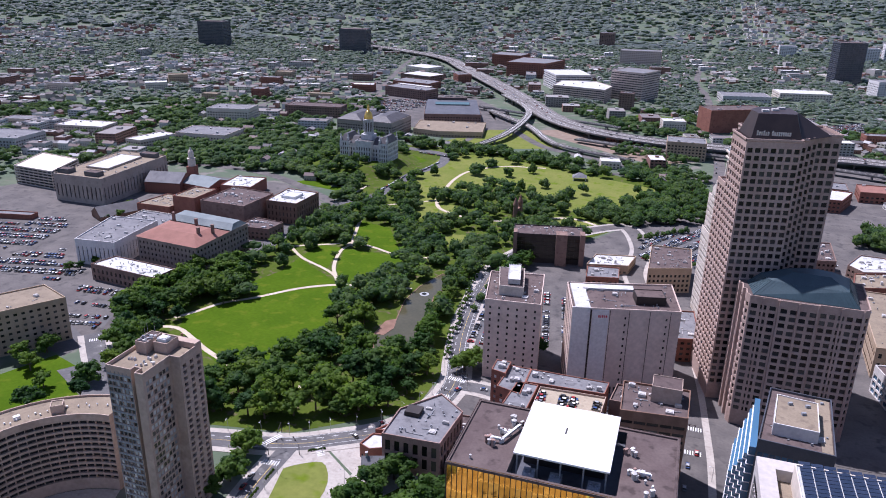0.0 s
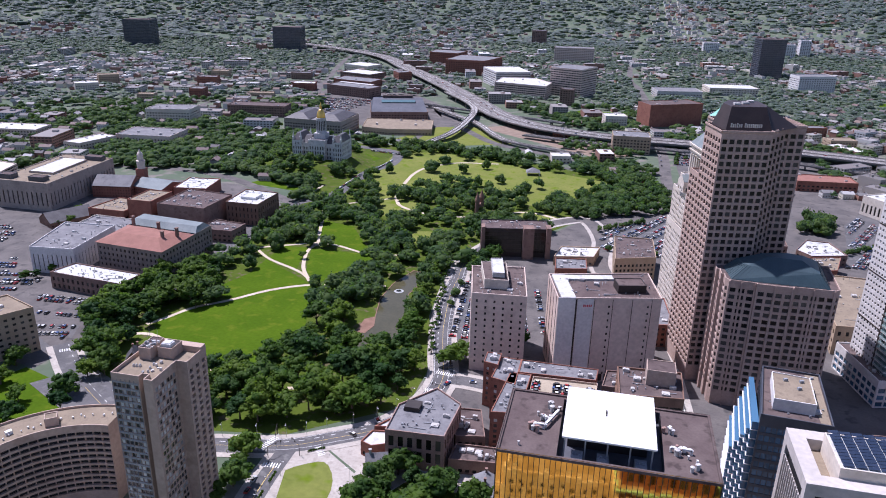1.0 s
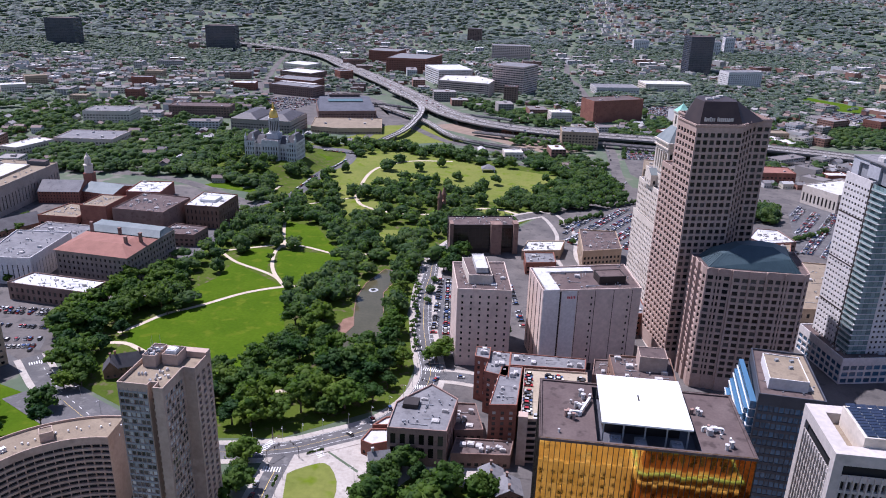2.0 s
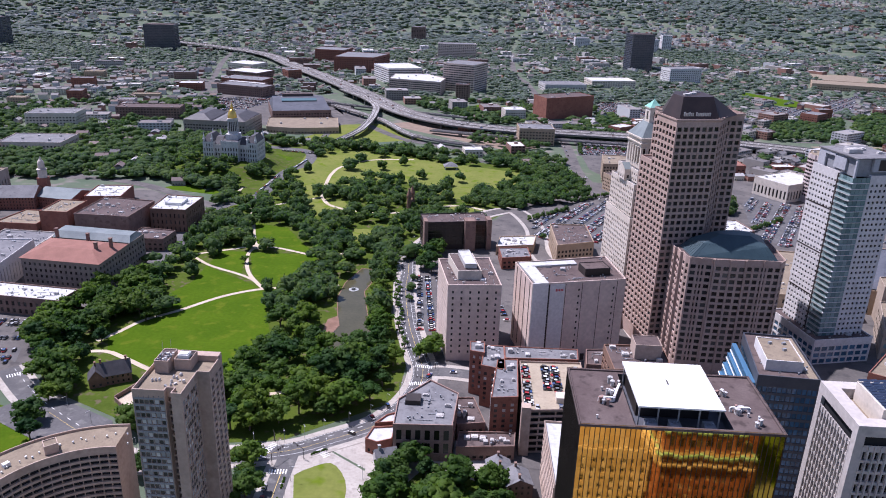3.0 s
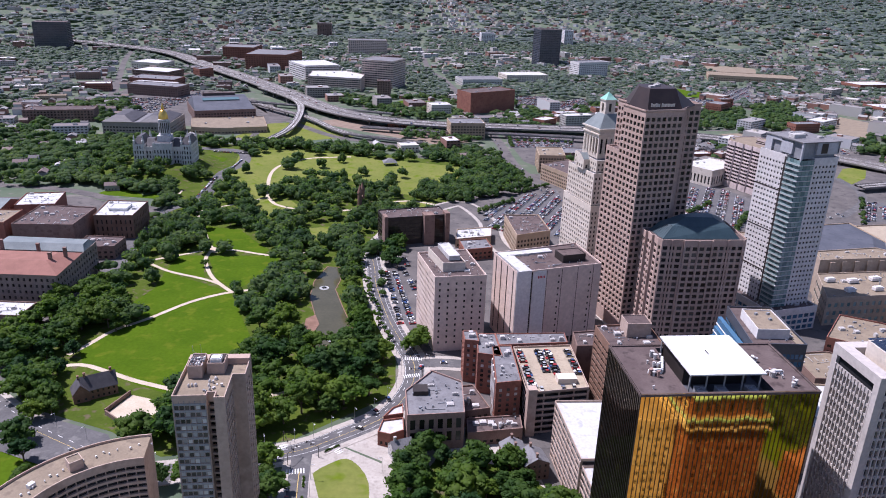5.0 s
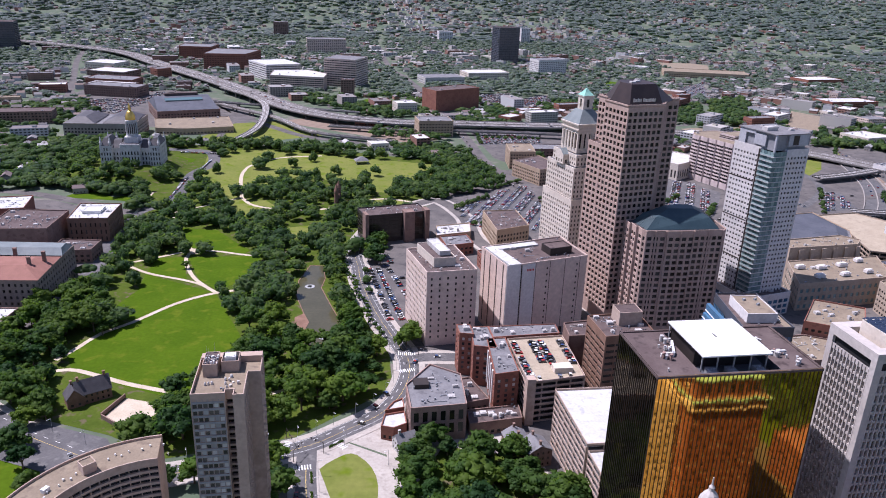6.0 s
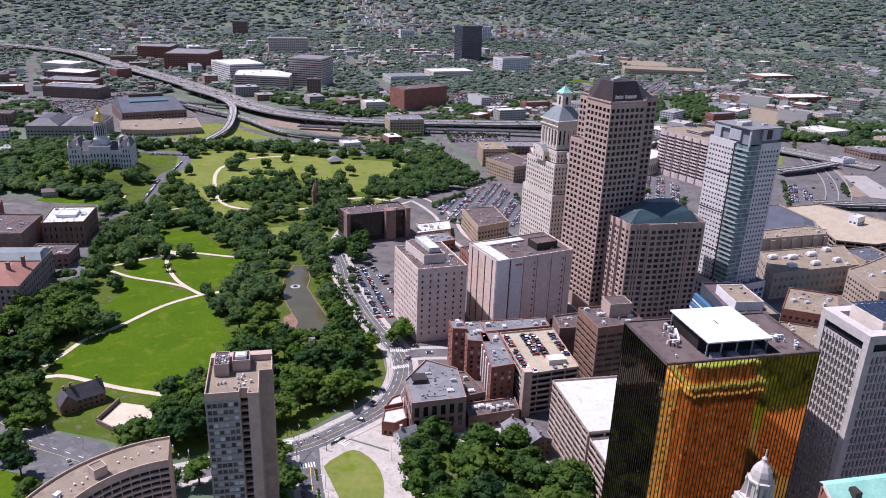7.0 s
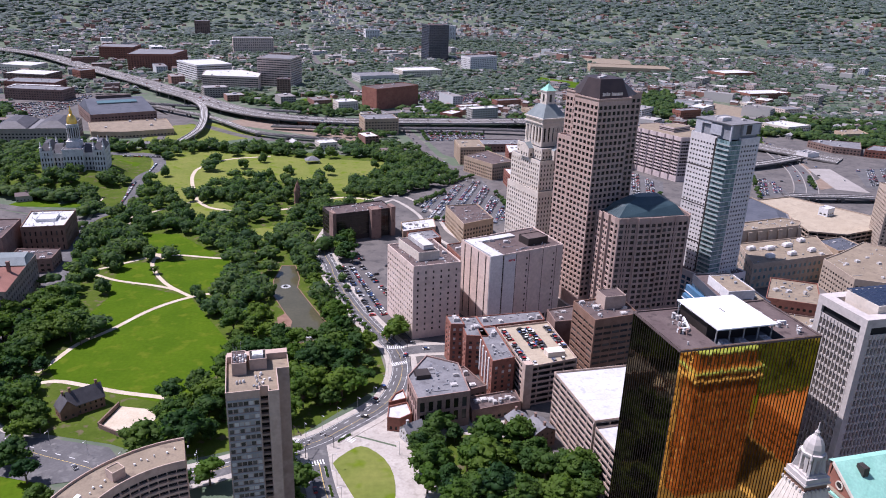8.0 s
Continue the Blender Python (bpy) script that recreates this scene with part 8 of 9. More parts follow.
for x, y in scatter([(70, 0), (150, 0), (150, 80), (80, 90)], 9, lambda x, y: True, 61, 400):
    REST.append((x, y, 0, 5.5, 15))
building("brick_low_block", [(52, 84), (104, 80), (108, 128), (54, 130)], 22, "brick", "roof_red", "low brick block with a red roof", floor=4, bay=4, units=3)

# ---- the town beyond ----
TAKEN = [PARK, CAPLAWN] + [p for _, p, _ in LOTS] + [
    [(-130, 195), (420, 60), (420, 640), (300, 830), (40, 870), (-60, 660), (-130, 560)],
    [(-340, 300), (-340, 700), (-440, 740), (-640, 720), (-720, 660), (-720, 560), (-480, 330)],
    [(-560, 1020), (-260, 950), (-20, 920), (220, 880), (220, 1000), (-100, 1180), (-260, 1400), (-420, 1400), (-500, 1180)],
    [(330, 600), (400, 540), (520, 520), (720, 600), (720, 760), (640, 900), (560, 940), (440, 900), (380, 740)],
    [(-115, 1300), (-36, 1235), (-2, 1338), (-78, 1345)], [(508, 1664), (599, 1511), (572, 1456), (523, 1467), (470, 1552)],
    [(30, 870), (230, 860), (240, 1040), (420, 990), (450, 1090), (300, 1110), (60, 1110)], [(365, 1092), (479, 1122), (600, 1120), (707, 1396), (560, 1300), (414, 1229)]]
TAKEN_BOX = [(min(x for x, _ in p), max(x for x, _ in p), min(y for _, y in p), max(y for _, y in p), p) for p in TAKEN]
HWY = [(-1500, 2420), (-1250, 2400), (-1000, 2290), (-700, 2060), (-535, 1790), (-378, 1520), (-280, 1335), (-205, 1190), (-130, 1110), (-40, 1070), (60, 1060), (255, 1040), (400, 985), (500, 880), (590, 760)]
BIG = []
for ob in list(scene.objects):
    if ob.name.startswith("roof") and ob.parent is not None and ob.type == "MESH" and len(ob.data.vertices) > 2:
        co = [v.co for v in ob.data.vertices]
        BIG.append((min(c.x for c in co) - 6, max(c.x for c in co) + 6, min(c.y for c in co) - 6, max(c.y for c in co) + 6))


def taken(x, y, m=0.0):
    if any(a - m < x < b + m and c - m < y < d + m for a, b, c, d in BIG):
        return True
    if any(a < x < b and c < y < d and inside(x, y, p) for a, b, c, d, p in TAKEN_BOX):
        return True
    return gap_to_line(x, y, HWY) < 34 or gap_to_line(x, y, STREETS[4][1]) < 13 or gap_to_line(x, y, STREETS[10][1]) < 13


def in_fan(x, y):
    """The part of the land that lies ahead."""
    a = math.degrees(math.atan2(x + 90, y + 30))
    return -58 < a < 56


frnd = random.Random(77)


def urban(x, y):
    return noise.noise(Vector((x * 0.0022, y * 0.0022, 3.1))) + 0.3 * noise.noise(Vector((x * 0.009, y * 0.009, 7.7)))


# houses: turned gabled boxes on a loose street grid
def house_faces(V, F, x, y, z, w, d, h, rh, a):
    c, s = math.cos(a), math.sin(a)
    n = len(V)
    for zz in (0, h):
        for u, v in ((-w, -d), (w, -d), (w, d), (-w, d)):
            V.append((x + c * u - s * v, y + s * u + c * v, z + zz - (1.0 if zz == 0 else 0)))
    F += [(n, n + 1, n + 5, n + 4), (n + 1, n + 2, n + 6, n + 5), (n + 2, n + 3, n + 7, n + 6), (n + 3, n, n + 4, n + 7)]


def gable_faces(V, F, x, y, z, w, d, rh, a):
    c, s = math.cos(a), math.sin(a)
    n = len(V)
    w, d = w + 0.4, d + 0.4
    for u, v, k in ((-w, -d, 0), (w, -d, 0), (w, d, 0), (-w, d, 0), (-w, 0, rh), (w, 0, rh)):
        V.append((x + c * u - s * v, y + s * u + c * v, z + k))
    F += [(n, n + 1, n + 5, n + 4), (n + 2, n + 3, n + 4, n + 5), (n + 3, n, n + 4), (n + 1, n + 2, n + 5)]


walls, roofs, flats = Shape(), Shape(), Shape()
wins = Shape()
SPOTS = []
HOUSE_A = {}


def near_house(x, y, w, d, h, rh, a, k):
    key = k
    if key not in HOUSE_A:
        s, r = Shape(), Shape()
        house_faces(s.v, s.f, 0, 0, 0, w, d, h, rh, 0)
        gable_faces(r.v, r.f, 0, 0, h, w, d, rh, 0)
        q, panes = Shape(), []
        for p1, p2 in (((-w, -d), (w, -d)), ((w, -d), (w, d)), ((w, d), (-w, d)), ((-w, d), (-w, -d))):
            e = Vector((*p2, 0)) - Vector((*p1, 0))
            u = e.normalized()
            o = Vector((u.y, -u.x, 0)) * 0.06
            for f in range(int(h / 3)):
                for i in range(int(e.length / 3)):
                    m = Vector((*p1, 0)) + u * (1.5 + i * 3) + o + Vector((0, 0, 1.0 + f * 3))
                    q.quad(m - u * 0.5, m + u * 0.5, m + u * 0.5 + Vector((0, 0, 1.4)), m - u * 0.5 + Vector((0, 0, 1.4)))
        ch = Shape()
        ch.box(w * 0.3, -0.5, h, w * 0.3 + 0.9, 0.5, h + rh + 1.2)
        HOUSE_A[key] = (s.mesh("wall", M["near_wall"]), r.mesh("roof", M["near_roof"]), q.mesh("window_set", M["glass"]), ch.mesh("chimney", M["brick_brown"]))
    b = thing("house", "small gabled town house among trees", "house", "town houses")
    b.matrix_basis = Matrix.Translation((x, y, rise(x, y))) @ Matrix.Rotation(a, 4, "Z")
    for nm, me in zip(("wall", "roof", "glazing", "chimney"), HOUSE_A[key]):
        o = new(nm, me)
        o.parent = b


M["near_wall"] = palette("near house walls", ((0.55, 0.53, 0.5), (0.3, 0.16, 0.12), (0.42, 0.4, 0.37), (0.25, 0.13, 0.1), (0.6, 0.56, 0.46), (0.33, 0.3, 0.27)), 0.8, False)
M["near_roof"] = palette("near house roofs", ((0.13, 0.12, 0.12), (0.2, 0.19, 0.19), (0.28, 0.27, 0.26), (0.17, 0.13, 0.12), (0.4, 0.39, 0.38), (0.22, 0.17, 0.15)), 0.85, False)
# larger flat-roofed blocks of the town
brn = random.Random(41)
placed = 0
for _ in range(900):
    if placed >= 44:
        break
    a = radians(brn.uniform(-52, 50))
    d = brn.uniform(780, 1750)
    x, y = -90 + d * math.sin(a), -30 + d * math.cos(a)
    if taken(x, y, 26) or urban(x, y) < -0.05:
        continue
    w, dd, h = brn.uniform(22, 52), brn.uniform(16, 30), brn.choice((7, 10, 12, 15, 19))
    wl, rf = brn.choice((("brick", "roof_white"), ("brick_brown", "roof_grey"), ("tan_brick", "roof_tan"), ("limestone", "roof_white"), ("beige", "roof_grey"), ("brick", "roof_grey")))
    lb = {"brick": "red brick", "brick_brown": "brown brick", "tan_brick": "tan brick", "limestone": "pale stone", "beige": "beige"}[wl]
    building("town_block", turned(x, y, w, dd, 12 + brn.choice((0, 0, 0, 30))), h, wl, rf, "flat-roofed %s block with a %s roof in the town" % (lb, rf[5:]), group="town blocks", floor=3.6, bay=4.2, ww=0.5, wh=1.7, depth=0.3, units=1, seed=placed)
    BIG.append((x - w * 0.6, x + w * 0.6, y - w * 0.6, y + w * 0.6))
    SPOTS.append((x, y, w * 0.6))
    placed += 1



def far_block(x, y, z, w, d, h, a, bands=True):
    """A flat-roofed block of the far town with rows of windows, a kerbed roof and a plant box."""
    house_faces(walls.v, walls.f, x, y, z, w, d, h, 0, a)
    c, s = math.cos(a), math.sin(a)
    put = lambda p, q, k: (x + c * p - s * q, y + s * p + c * q, z + k)
    flats.quad(*[put(p, q, h - 0.5) for p, q in ((-w + 0.4, -d + 0.4), (w - 0.4, -d + 0.4), (w - 0.4, d - 0.4), (-w + 0.4, d - 0.4))])
    k = 0.22 * min(w, d)
    house_faces(walls.v, walls.f, *put(w * 0.25, -d * 0.1, 0)[:2], z + h - 0.4, k, k, 2.2, 0, a)
    flats.quad(*[put(w * 0.25 + p * k, -d * 0.1 + q * k, h + 1.8) for p, q in ((-1, -1), (1, -1), (1, 1), (-1, 1))])
    e = 0.06
    for f in range(int(h / 3.6)):
        z0, z1 = f * 3.6 + 1.1, f * 3.6 + 2.7
        if bands:
            for (p, q), (r, t) in (((-w, -d - e), (w, -d - e)), ((-w - e, d), (-w - e, -d)), ((w + e, -d), (w + e, d))):
                n = max(2, int(math.hypot(r - p, t - q) / 4.5))
                for i in range(n):
                    u, v = (i + 0.2) / n, (i + 0.8) / n
                    wins.quad(put(p + (r - p) * u, q + (t - q) * u, z0), put(p + (r - p) * v, q + (t - q) * v, z0), put(p + (r - p) * v, q + (t - q) * v, z1), put(p + (r - p) * u, q + (t - q) * u, z1))


frn = random.Random(52)
made = 0
for _ in range(3000):
    if made >= 190:
        break
    ang = radians(frn.choice((frn.uniform(-56, 50), frn.uniform(-12, 34))))
    d0 = frn.uniform(820, 2500)
    x, y = -90 + d0 * math.sin(ang), -30 + d0 * math.cos(ang)
    if taken(x, y, 24) or urban(x, y) < -0.12:
        continue
    w, d, h = frn.uniform(11, 30), frn.uniform(8, 16), frn.choice((7.4, 7.4, 11, 11, 14.6, 18.2))
    far_block(x, y, rise(x, y), w, d, h, 0.22 + frn.choice((0, math.pi / 2)) + (0.4 if x > 250 else 0))
    BIG.append((x - w, x + w, y - w, y + w))
    SPOTS.append((x, y, w))
    made += 1
count = 0
for iy in range(0, 190):
    for ix in range(-150, 190):
        x = ix * 21 + frnd.uniform(-4, 4) + (iy % 2) * 4
        y = 680 + iy * 21 + frnd.uniform(-4, 4)
        if ix % 7 == 0 or iy % 5 == 0 or not in_fan(x, y):
            continue
        dist = math.hypot(x + 90, y)
        if dist > 4300 or taken(x, y, 4):
            continue
        u = urban(x, y)
        chance = 0.46 + 0.9 * u + (0.12 if x > 150 else 0) - 0.3 * (dist > 2000) - 0.2 * (dist > 3000)
        if frnd.random() > chance:
            continue
        a = 0.22 + (0.5 * math.pi if frnd.random() < 0.4 else 0) + (0.5 if x > 250 else 0)
        z = rise(x, y)
        if u > 0.16 and frnd.random() < 0.42 and dist > 820:
            w, d, h = frnd.uniform(7, 15), frnd.uniform(6, 10), frnd.uniform(6, 13)
            far_block(x, y, z, w, d, h, a, dist < 1700)
            SPOTS.append((x, y, max(w, d)))
        else:
            w, d, h, rh = frnd.uniform(5, 7.5), frnd.uniform(4, 5.5), frnd.choice((5.5, 6, 8.5)), frnd.uniform(2, 3.6)
            if dist < 1250 and count < 150:
                k = frnd.randrange(8)
                near_house(x, y, 5 + k * 0.35, 4 + (k % 3) * 0.6, (5.8, 8.6)[k % 2], 2.4 + 0.2 * (k % 4), a, k)
                count += 1
            else:
                house_faces(walls.v, walls.f, x, y, z, w, d, h, rh, a)
                gable_faces(roofs.v, roofs.f, x, y, z + h, w, d, rh, a)
            SPOTS.append((x, y, max(w, d)))
tagged(part("town_house_walls", walls, M["house_wall"]), "distant town houses in brick, cream and grey", "houses", kind="stuff")
tagged(part("town_house_roofs", roofs, M["house_roof"]), "distant gabled roofs in greys and browns", "roofs", kind="stuff")
tagged(part("town_windows", wins, M["glass_joined"]), "dark windows of the far town blocks", "windows", kind="stuff")
tagged(part("town_flat_roofs", flats, M["flat_roof"]), "distant flat roofs, many pale", "roofs", kind="stuff")

# far streets, cut pale between the houses
sh = Shape()
for iy in range(0, 190, 5):
    for ix in range(-150, 190):
        x0, x1, y = ix * 21, ix * 21 + 21, 680 + iy * 21
        if in_fan(x0, y) and math.hypot(x0 + 90, y) < 2500 and not taken((x0 + x1) / 2, y, 6) and urban(x0, y) > -0.2:
            sh.quad((x0, y - 4.5, 0.15), (x1, y - 4.5, 0.15), (x1, y + 4.5, 0.15), (x0, y + 4.5, 0.15))
for ix in range(-147, 190, 7):
    for iy in range(0, 190):
        y0, y1, x = 680 + iy * 21, 701 + iy * 21, ix * 21
        if in_fan(x, y0) and math.hypot(x + 90, y0) < 2500 and not taken(x, (y0 + y1) / 2, 6) and urban(x, y0) > -0.2:
            sh.quad((x - 4.5, y0, 0.17), (x + 4.5, y0, 0.17), (x + 4.5, y1, 0.17), (x - 4.5, y1, 0.17))
setting(part("road_town_grid", sh, M["asphalt_old"]), "pale town streets between houses", "road")

# trees of the town and hills
rng = np.random.default_rng(12)


BALL = bmesh.new()
bmesh.ops.create_icosphere(BALL, subdivisions=1, radius=1.0)
BALL_V, BALL_F = np.array([v.co[:] for v in BALL.verts]), np.array([[v.index for v in f.verts] for f in BALL.faces])
BALL.free()


def crown_proto(boughs, balls, shards, seed, rough=0.22):
    """An uneven crown: lumpy boughs with loose leafy facets round them."""
    r = np.random.default_rng(seed)
    V, F, n = [], [], 0
    spots = []
    for i in range(boughs):
        a = i * 2.4 + r.uniform(-0.4, 0.4)
        off = 0.0 if i == 0 else r.uniform(0.4, 0.72)
        spots.append((np.array([off * math.cos(a), off * math.sin(a), 0.35 if i == 0 else r.uniform(-0.25, 0.5)]), (0.66 if i == 0 else r.uniform(0.36, 0.52)) if boughs > 1 else 0.95))
    for c, size in spots:
        bv, bf = balls
        k = size * (1 + r.uniform(-rough, rough, size=(len(bv), 1)))
        V.append(bv * k * np.array([1, 1, 0.85]) + c)
        F.append(bf + n)
        n += len(bv)
    for i in range(shards):
        c0, size = spots[i % len(spots)]
        d = r.normal(size=3)
        d[2] = abs(d[2]) * 0.9 + 0.05
        d /= np.linalg.norm(d)
        m = d + r.normal(size=3) * 0.5
        m /= np.linalg.norm(m)
        s = np.cross(m, [0.3, 0.5, 0.8])
        s /= np.linalg.norm(s)
        t = np.cross(m, s)
        c = c0 + d * r.uniform(0.85, 1.2) * size
        w = r.uniform(0.1, 0.2)
        V.append(np.array([c - s * w - t * w * 0.6, c + s * w - t * w * 0.5, c + t * w]))
        F.append(np.array([[n, n + 1, n + 2]]))
        n += 3
    return np.concatenate(V), np.concatenate(F)


OCTA = (np.array([(math.cos(a), math.sin(a), z) for z, q in ((-0.35, 0.0), (0.5, 0.6)) for a in [q + k * 2 * math.pi / 5 for k in range(5)]] + [(0, 0, 1.0)]) * np.array([0.95, 0.95, 1.0]),
        np.array([(k, (k + 1) % 5, 5 + k) for k in range(5)] + [((k + 1) % 5, 5 + (k + 1) % 5, 5 + k) for k in range(5)] + [(5 + k, 5 + (k + 1) % 5, 10) for k in range(5)]))
PROTO = {"park": [crown_proto(8, (BALL_V, BALL_F), 130, 100 + i, 0.1) for i in range(9)], "town": [crown_proto(4, OCTA, 26, 200 + i) for i in range(9)],
         "suburb": [crown_proto(2, OCTA, 10, 300 + i) for i in range(9)], "hill": [crown_proto(1, OCTA, 8, 400 + i, 0.34) for i in range(9)]}


def forest(name, spots, detail, mat, label):
    """Joined distant trees: (x, y, z, radius, height) each."""
    if not spots:
        return
    vs, fs, n, r = [], [], 0, np.random.default_rng(len(spots))
    for x, y, z, rad, hh in spots:
        p, tri = PROTO[detail][r.integers(9)]
        a = r.uniform(0, 6.28)
        c, s = math.cos(a), math.sin(a)
        q = p * np.array([rad * r.uniform(0.85, 1.2), rad * r.uniform(0.85, 1.2), hh * (0.42 if detail == "hill" else 0.5)])
        vs.append(np.stack([q[:, 0] * c - q[:, 1] * s + x, q[:, 0] * s + q[:, 1] * c + y, q[:, 2] + z + hh * (0.16 if detail == "hill" else 0.38)], 1))
        fs.append(tri + n)
        n += len(p)
    V, F = np.concatenate(vs).astype(np.float32), np.concatenate(fs).astype(np.int32)
    me = bpy.data.meshes.new(name)
    me.vertices.add(len(V))
    me.vertices.foreach_set("co", V.ravel())
    me.loops.add(len(F) * 3)
    me.loops.foreach_set("vertex_index", F.ravel())
    me.polygons.add(len(F))
    me.polygons.foreach_set("loop_start", np.arange(0, len(F) * 3, 3, dtype=np.int32))
    me.polygons.foreach_set("use_smooth", np.full(len(F), True))
    me.materials.append(mat)
    me.update(calc_edges=True)
    me.validate()
    tagged(new(name, me), label, "trees", kind="stuff")


occ = {}
for x, y, w in SPOTS:
    occ.setdefault((int(x // 30), int(y // 30)), []).append((x, y, w))


def crowded(x, y, r):
    for i in (-1, 0, 1):
        for j in (-1, 0, 1):
            for a, b, w in occ.get((int(x // 30) + i, int(y // 30) + j), ()):
                if abs(x - a) < w * 0.8 + r * 0.4 and abs(y - b) < w * 0.8 + r * 0.4:
                    return True
    return False


bands = {54: [], 30: [], 18: []}
for _ in range(120000):
    a = radians(frnd.uniform(-57, 56))
    dist = math.sqrt(frnd.uniform(560 ** 2, 4950 ** 2)) if frnd.random() < 0.55 else frnd.uniform(560, 2800)
    x, y = -90 + math.sin(a) * dist, -30 + math.cos(a) * dist
    u = urban(x, y)
    grove = noise.noise(Vector((x * 0.011, y * 0.011, 1.7)))
    if y < 330 or frnd.random() > (0.58 if dist < 1900 else 0.8) - 0.75 * u + 1.3 * grove * (dist < 3300) + 0.7 * noise.noise(Vector((x * 0.0035, y * 0.0035, 4.4))) * (dist > 2300) or taken(x, y, 2):
        continue
    rad = frnd.uniform(5.0, 8.5) * (1.2 if dist < 1400 else 1.55 if dist < 2700 else frnd.uniform(1.5, 3.2))
    if crowded(x, y, rad) and dist < 3300:
        continue
    k = 54 if dist < 1400 else 30 if dist < 2700 else 18
    if len(bands[k]) < {54: 4300, 30: 10000, 18: 20000}[k]:
        bands[k].append((x, y, rise(x, y), rad, frnd.uniform(8, 15) * (1 if dist < 2900 else 1.25)))
for area, gap, seed in (([(414, 1229), (508, 1321), (558, 1289), (479, 1122), (365, 1092)], 9, 71), ([(602, 1336), (707, 1396), (613, 1172), (528, 1085), (507, 1142)], 9, 72),
                        ([(60, 1060), (118, 1050), (150, 1090), (80, 1130)], 9, 73), ([(-100, 1010), (-20, 960), (20, 985), (-70, 1060)], 12, 74), ([(224, 1060), (330, 1060), (320, 1120), (240, 1110)], 11, 75)):
    for x, y in scatter(area, gap, lambda x, y: gap_to_line(x, y, HWY) > 26, seed, 1500):
        bands[54].append((x, y, 0, frnd.uniform(5.5, 8.5), frnd.uniform(9, 14)))
for a, b, n in (((530, 846), (630, 985), 12), ((445, 640), (480, 690), 5), ((350, 612), (410, 705), 8), ((600, 930), (668, 1000), 8), ((-124, 440), (-126, 500), 3), ((-30, 648), (14, 690), 9), ((18, 716), (66, 752), 9), ((-22, 600), (24, 596), 6), ((62, 610), (68, 680), 8), ((156, 566), (232, 566), 10), ((176, 640), (226, 684), 9), ((200, 580), (250, 650), 11), ((60, 950), (66, 1030), 8), ((70, 990), (156, 984), 9)):
    for i in range(n):
        t = (i + 0.5) / n
        REST.append((a[0] + (b[0] - a[0]) * t + frnd.uniform(-1, 1), a[1] + (b[1] - a[1]) * t + frnd.uniform(-1, 1), 0, frnd.uniform(2.4, 3.8), frnd.uniform(5, 7.5)))
for x, y in scatter([(-40, 690), (37, 727), (43, 774), (26, 838), (0, 881), (-23, 945), (-70, 920), (-30, 850), (-5, 800), (-50, 720)], 9.5, lambda x, y: gap_to_line(x, y, STREETS[4][1]) > 12, 81, 900):
    REST.append((x, y, 0, frnd.uniform(5.5, 8.5), frnd.uniform(11, 16)))
forest("park_trees", REST, "park", M["leaf_far"], "leafy green trees of the upper park")
forest("town_trees", bands[54], "town", M["leaf_far"], "green trees among the town streets")
# suburb and hill crowns carry haze in their leaf colour
forest("suburb_trees", bands[30], "suburb", M["leaf_mid_hazed"], "dense green trees of the suburbs")
forest("hill_woods", bands[18], "hill", M["leaf_hills_hazed"], "far wooded hills, blue haze put into their colour")

# ---- cars ----
def car_meshes(L, W, H):
    s = Shape()
    s.hull([(-L / 2, -W / 2, 0.3), (L / 2, -W / 2, 0.3), (L / 2, W / 2, 0.3), (-L / 2, W / 2, 0.3)], [(-L / 2 + 0.1, -W / 2 + 0.05, 0.85), (L / 2 - 0.15, -W / 2 + 0.05, 0.8), (L / 2 - 0.15, W / 2 - 0.05, 0.8), (-L / 2 + 0.1, W / 2 - 0.05, 0.85)])
    r = Shape()
    r.prism([(-L * 0.28, -W * 0.38), (L * 0.1, -W * 0.38), (L * 0.1, W * 0.38), (-L * 0.28, W * 0.38)], H - 0.06, H, True, True)
    g = Shape()
    g.hull([(-L * 0.4, -W * 0.46, 0.84), (L * 0.25, -W * 0.46, 0.82), (L * 0.25, W * 0.46, 0.82), (-L * 0.4, W * 0.46, 0.84)], [(-L * 0.28, -W * 0.38, H - 0.06), (L * 0.1, -W * 0.38, H - 0.06), (L * 0.1, W * 0.38, H - 0.06), (-L * 0.28, W * 0.38, H - 0.06)])
    w = Shape()
    n = 10
    for z, k in ((-0.11, 0), (0.11, 1)):
        w.v += [(0.33 * math.cos(2 * math.pi * i / n), z, 0.33 * math.sin(2 * math.pi * i / n)) for i in range(n)]
    w.f = [(i, (i + 1) % n, n + (i + 1) % n, n + i) for i in range(n)] + [tuple(range(n))[::-1], tuple(range(n, 2 * n))]
    return s.mesh("body", M["car"]), r.mesh("roof_panel", M["car"]), g.mesh("window_band", M["bronze_glass"]), w.mesh("wheel", M["tyre"])


CARS = [car_meshes(4.6, 1.85, 1.45), car_meshes(4.9, 1.95, 1.75), car_meshes(4.2, 1.75, 1.5)]
far_body, far_glass = Shape(), Shape()
car_no = 0


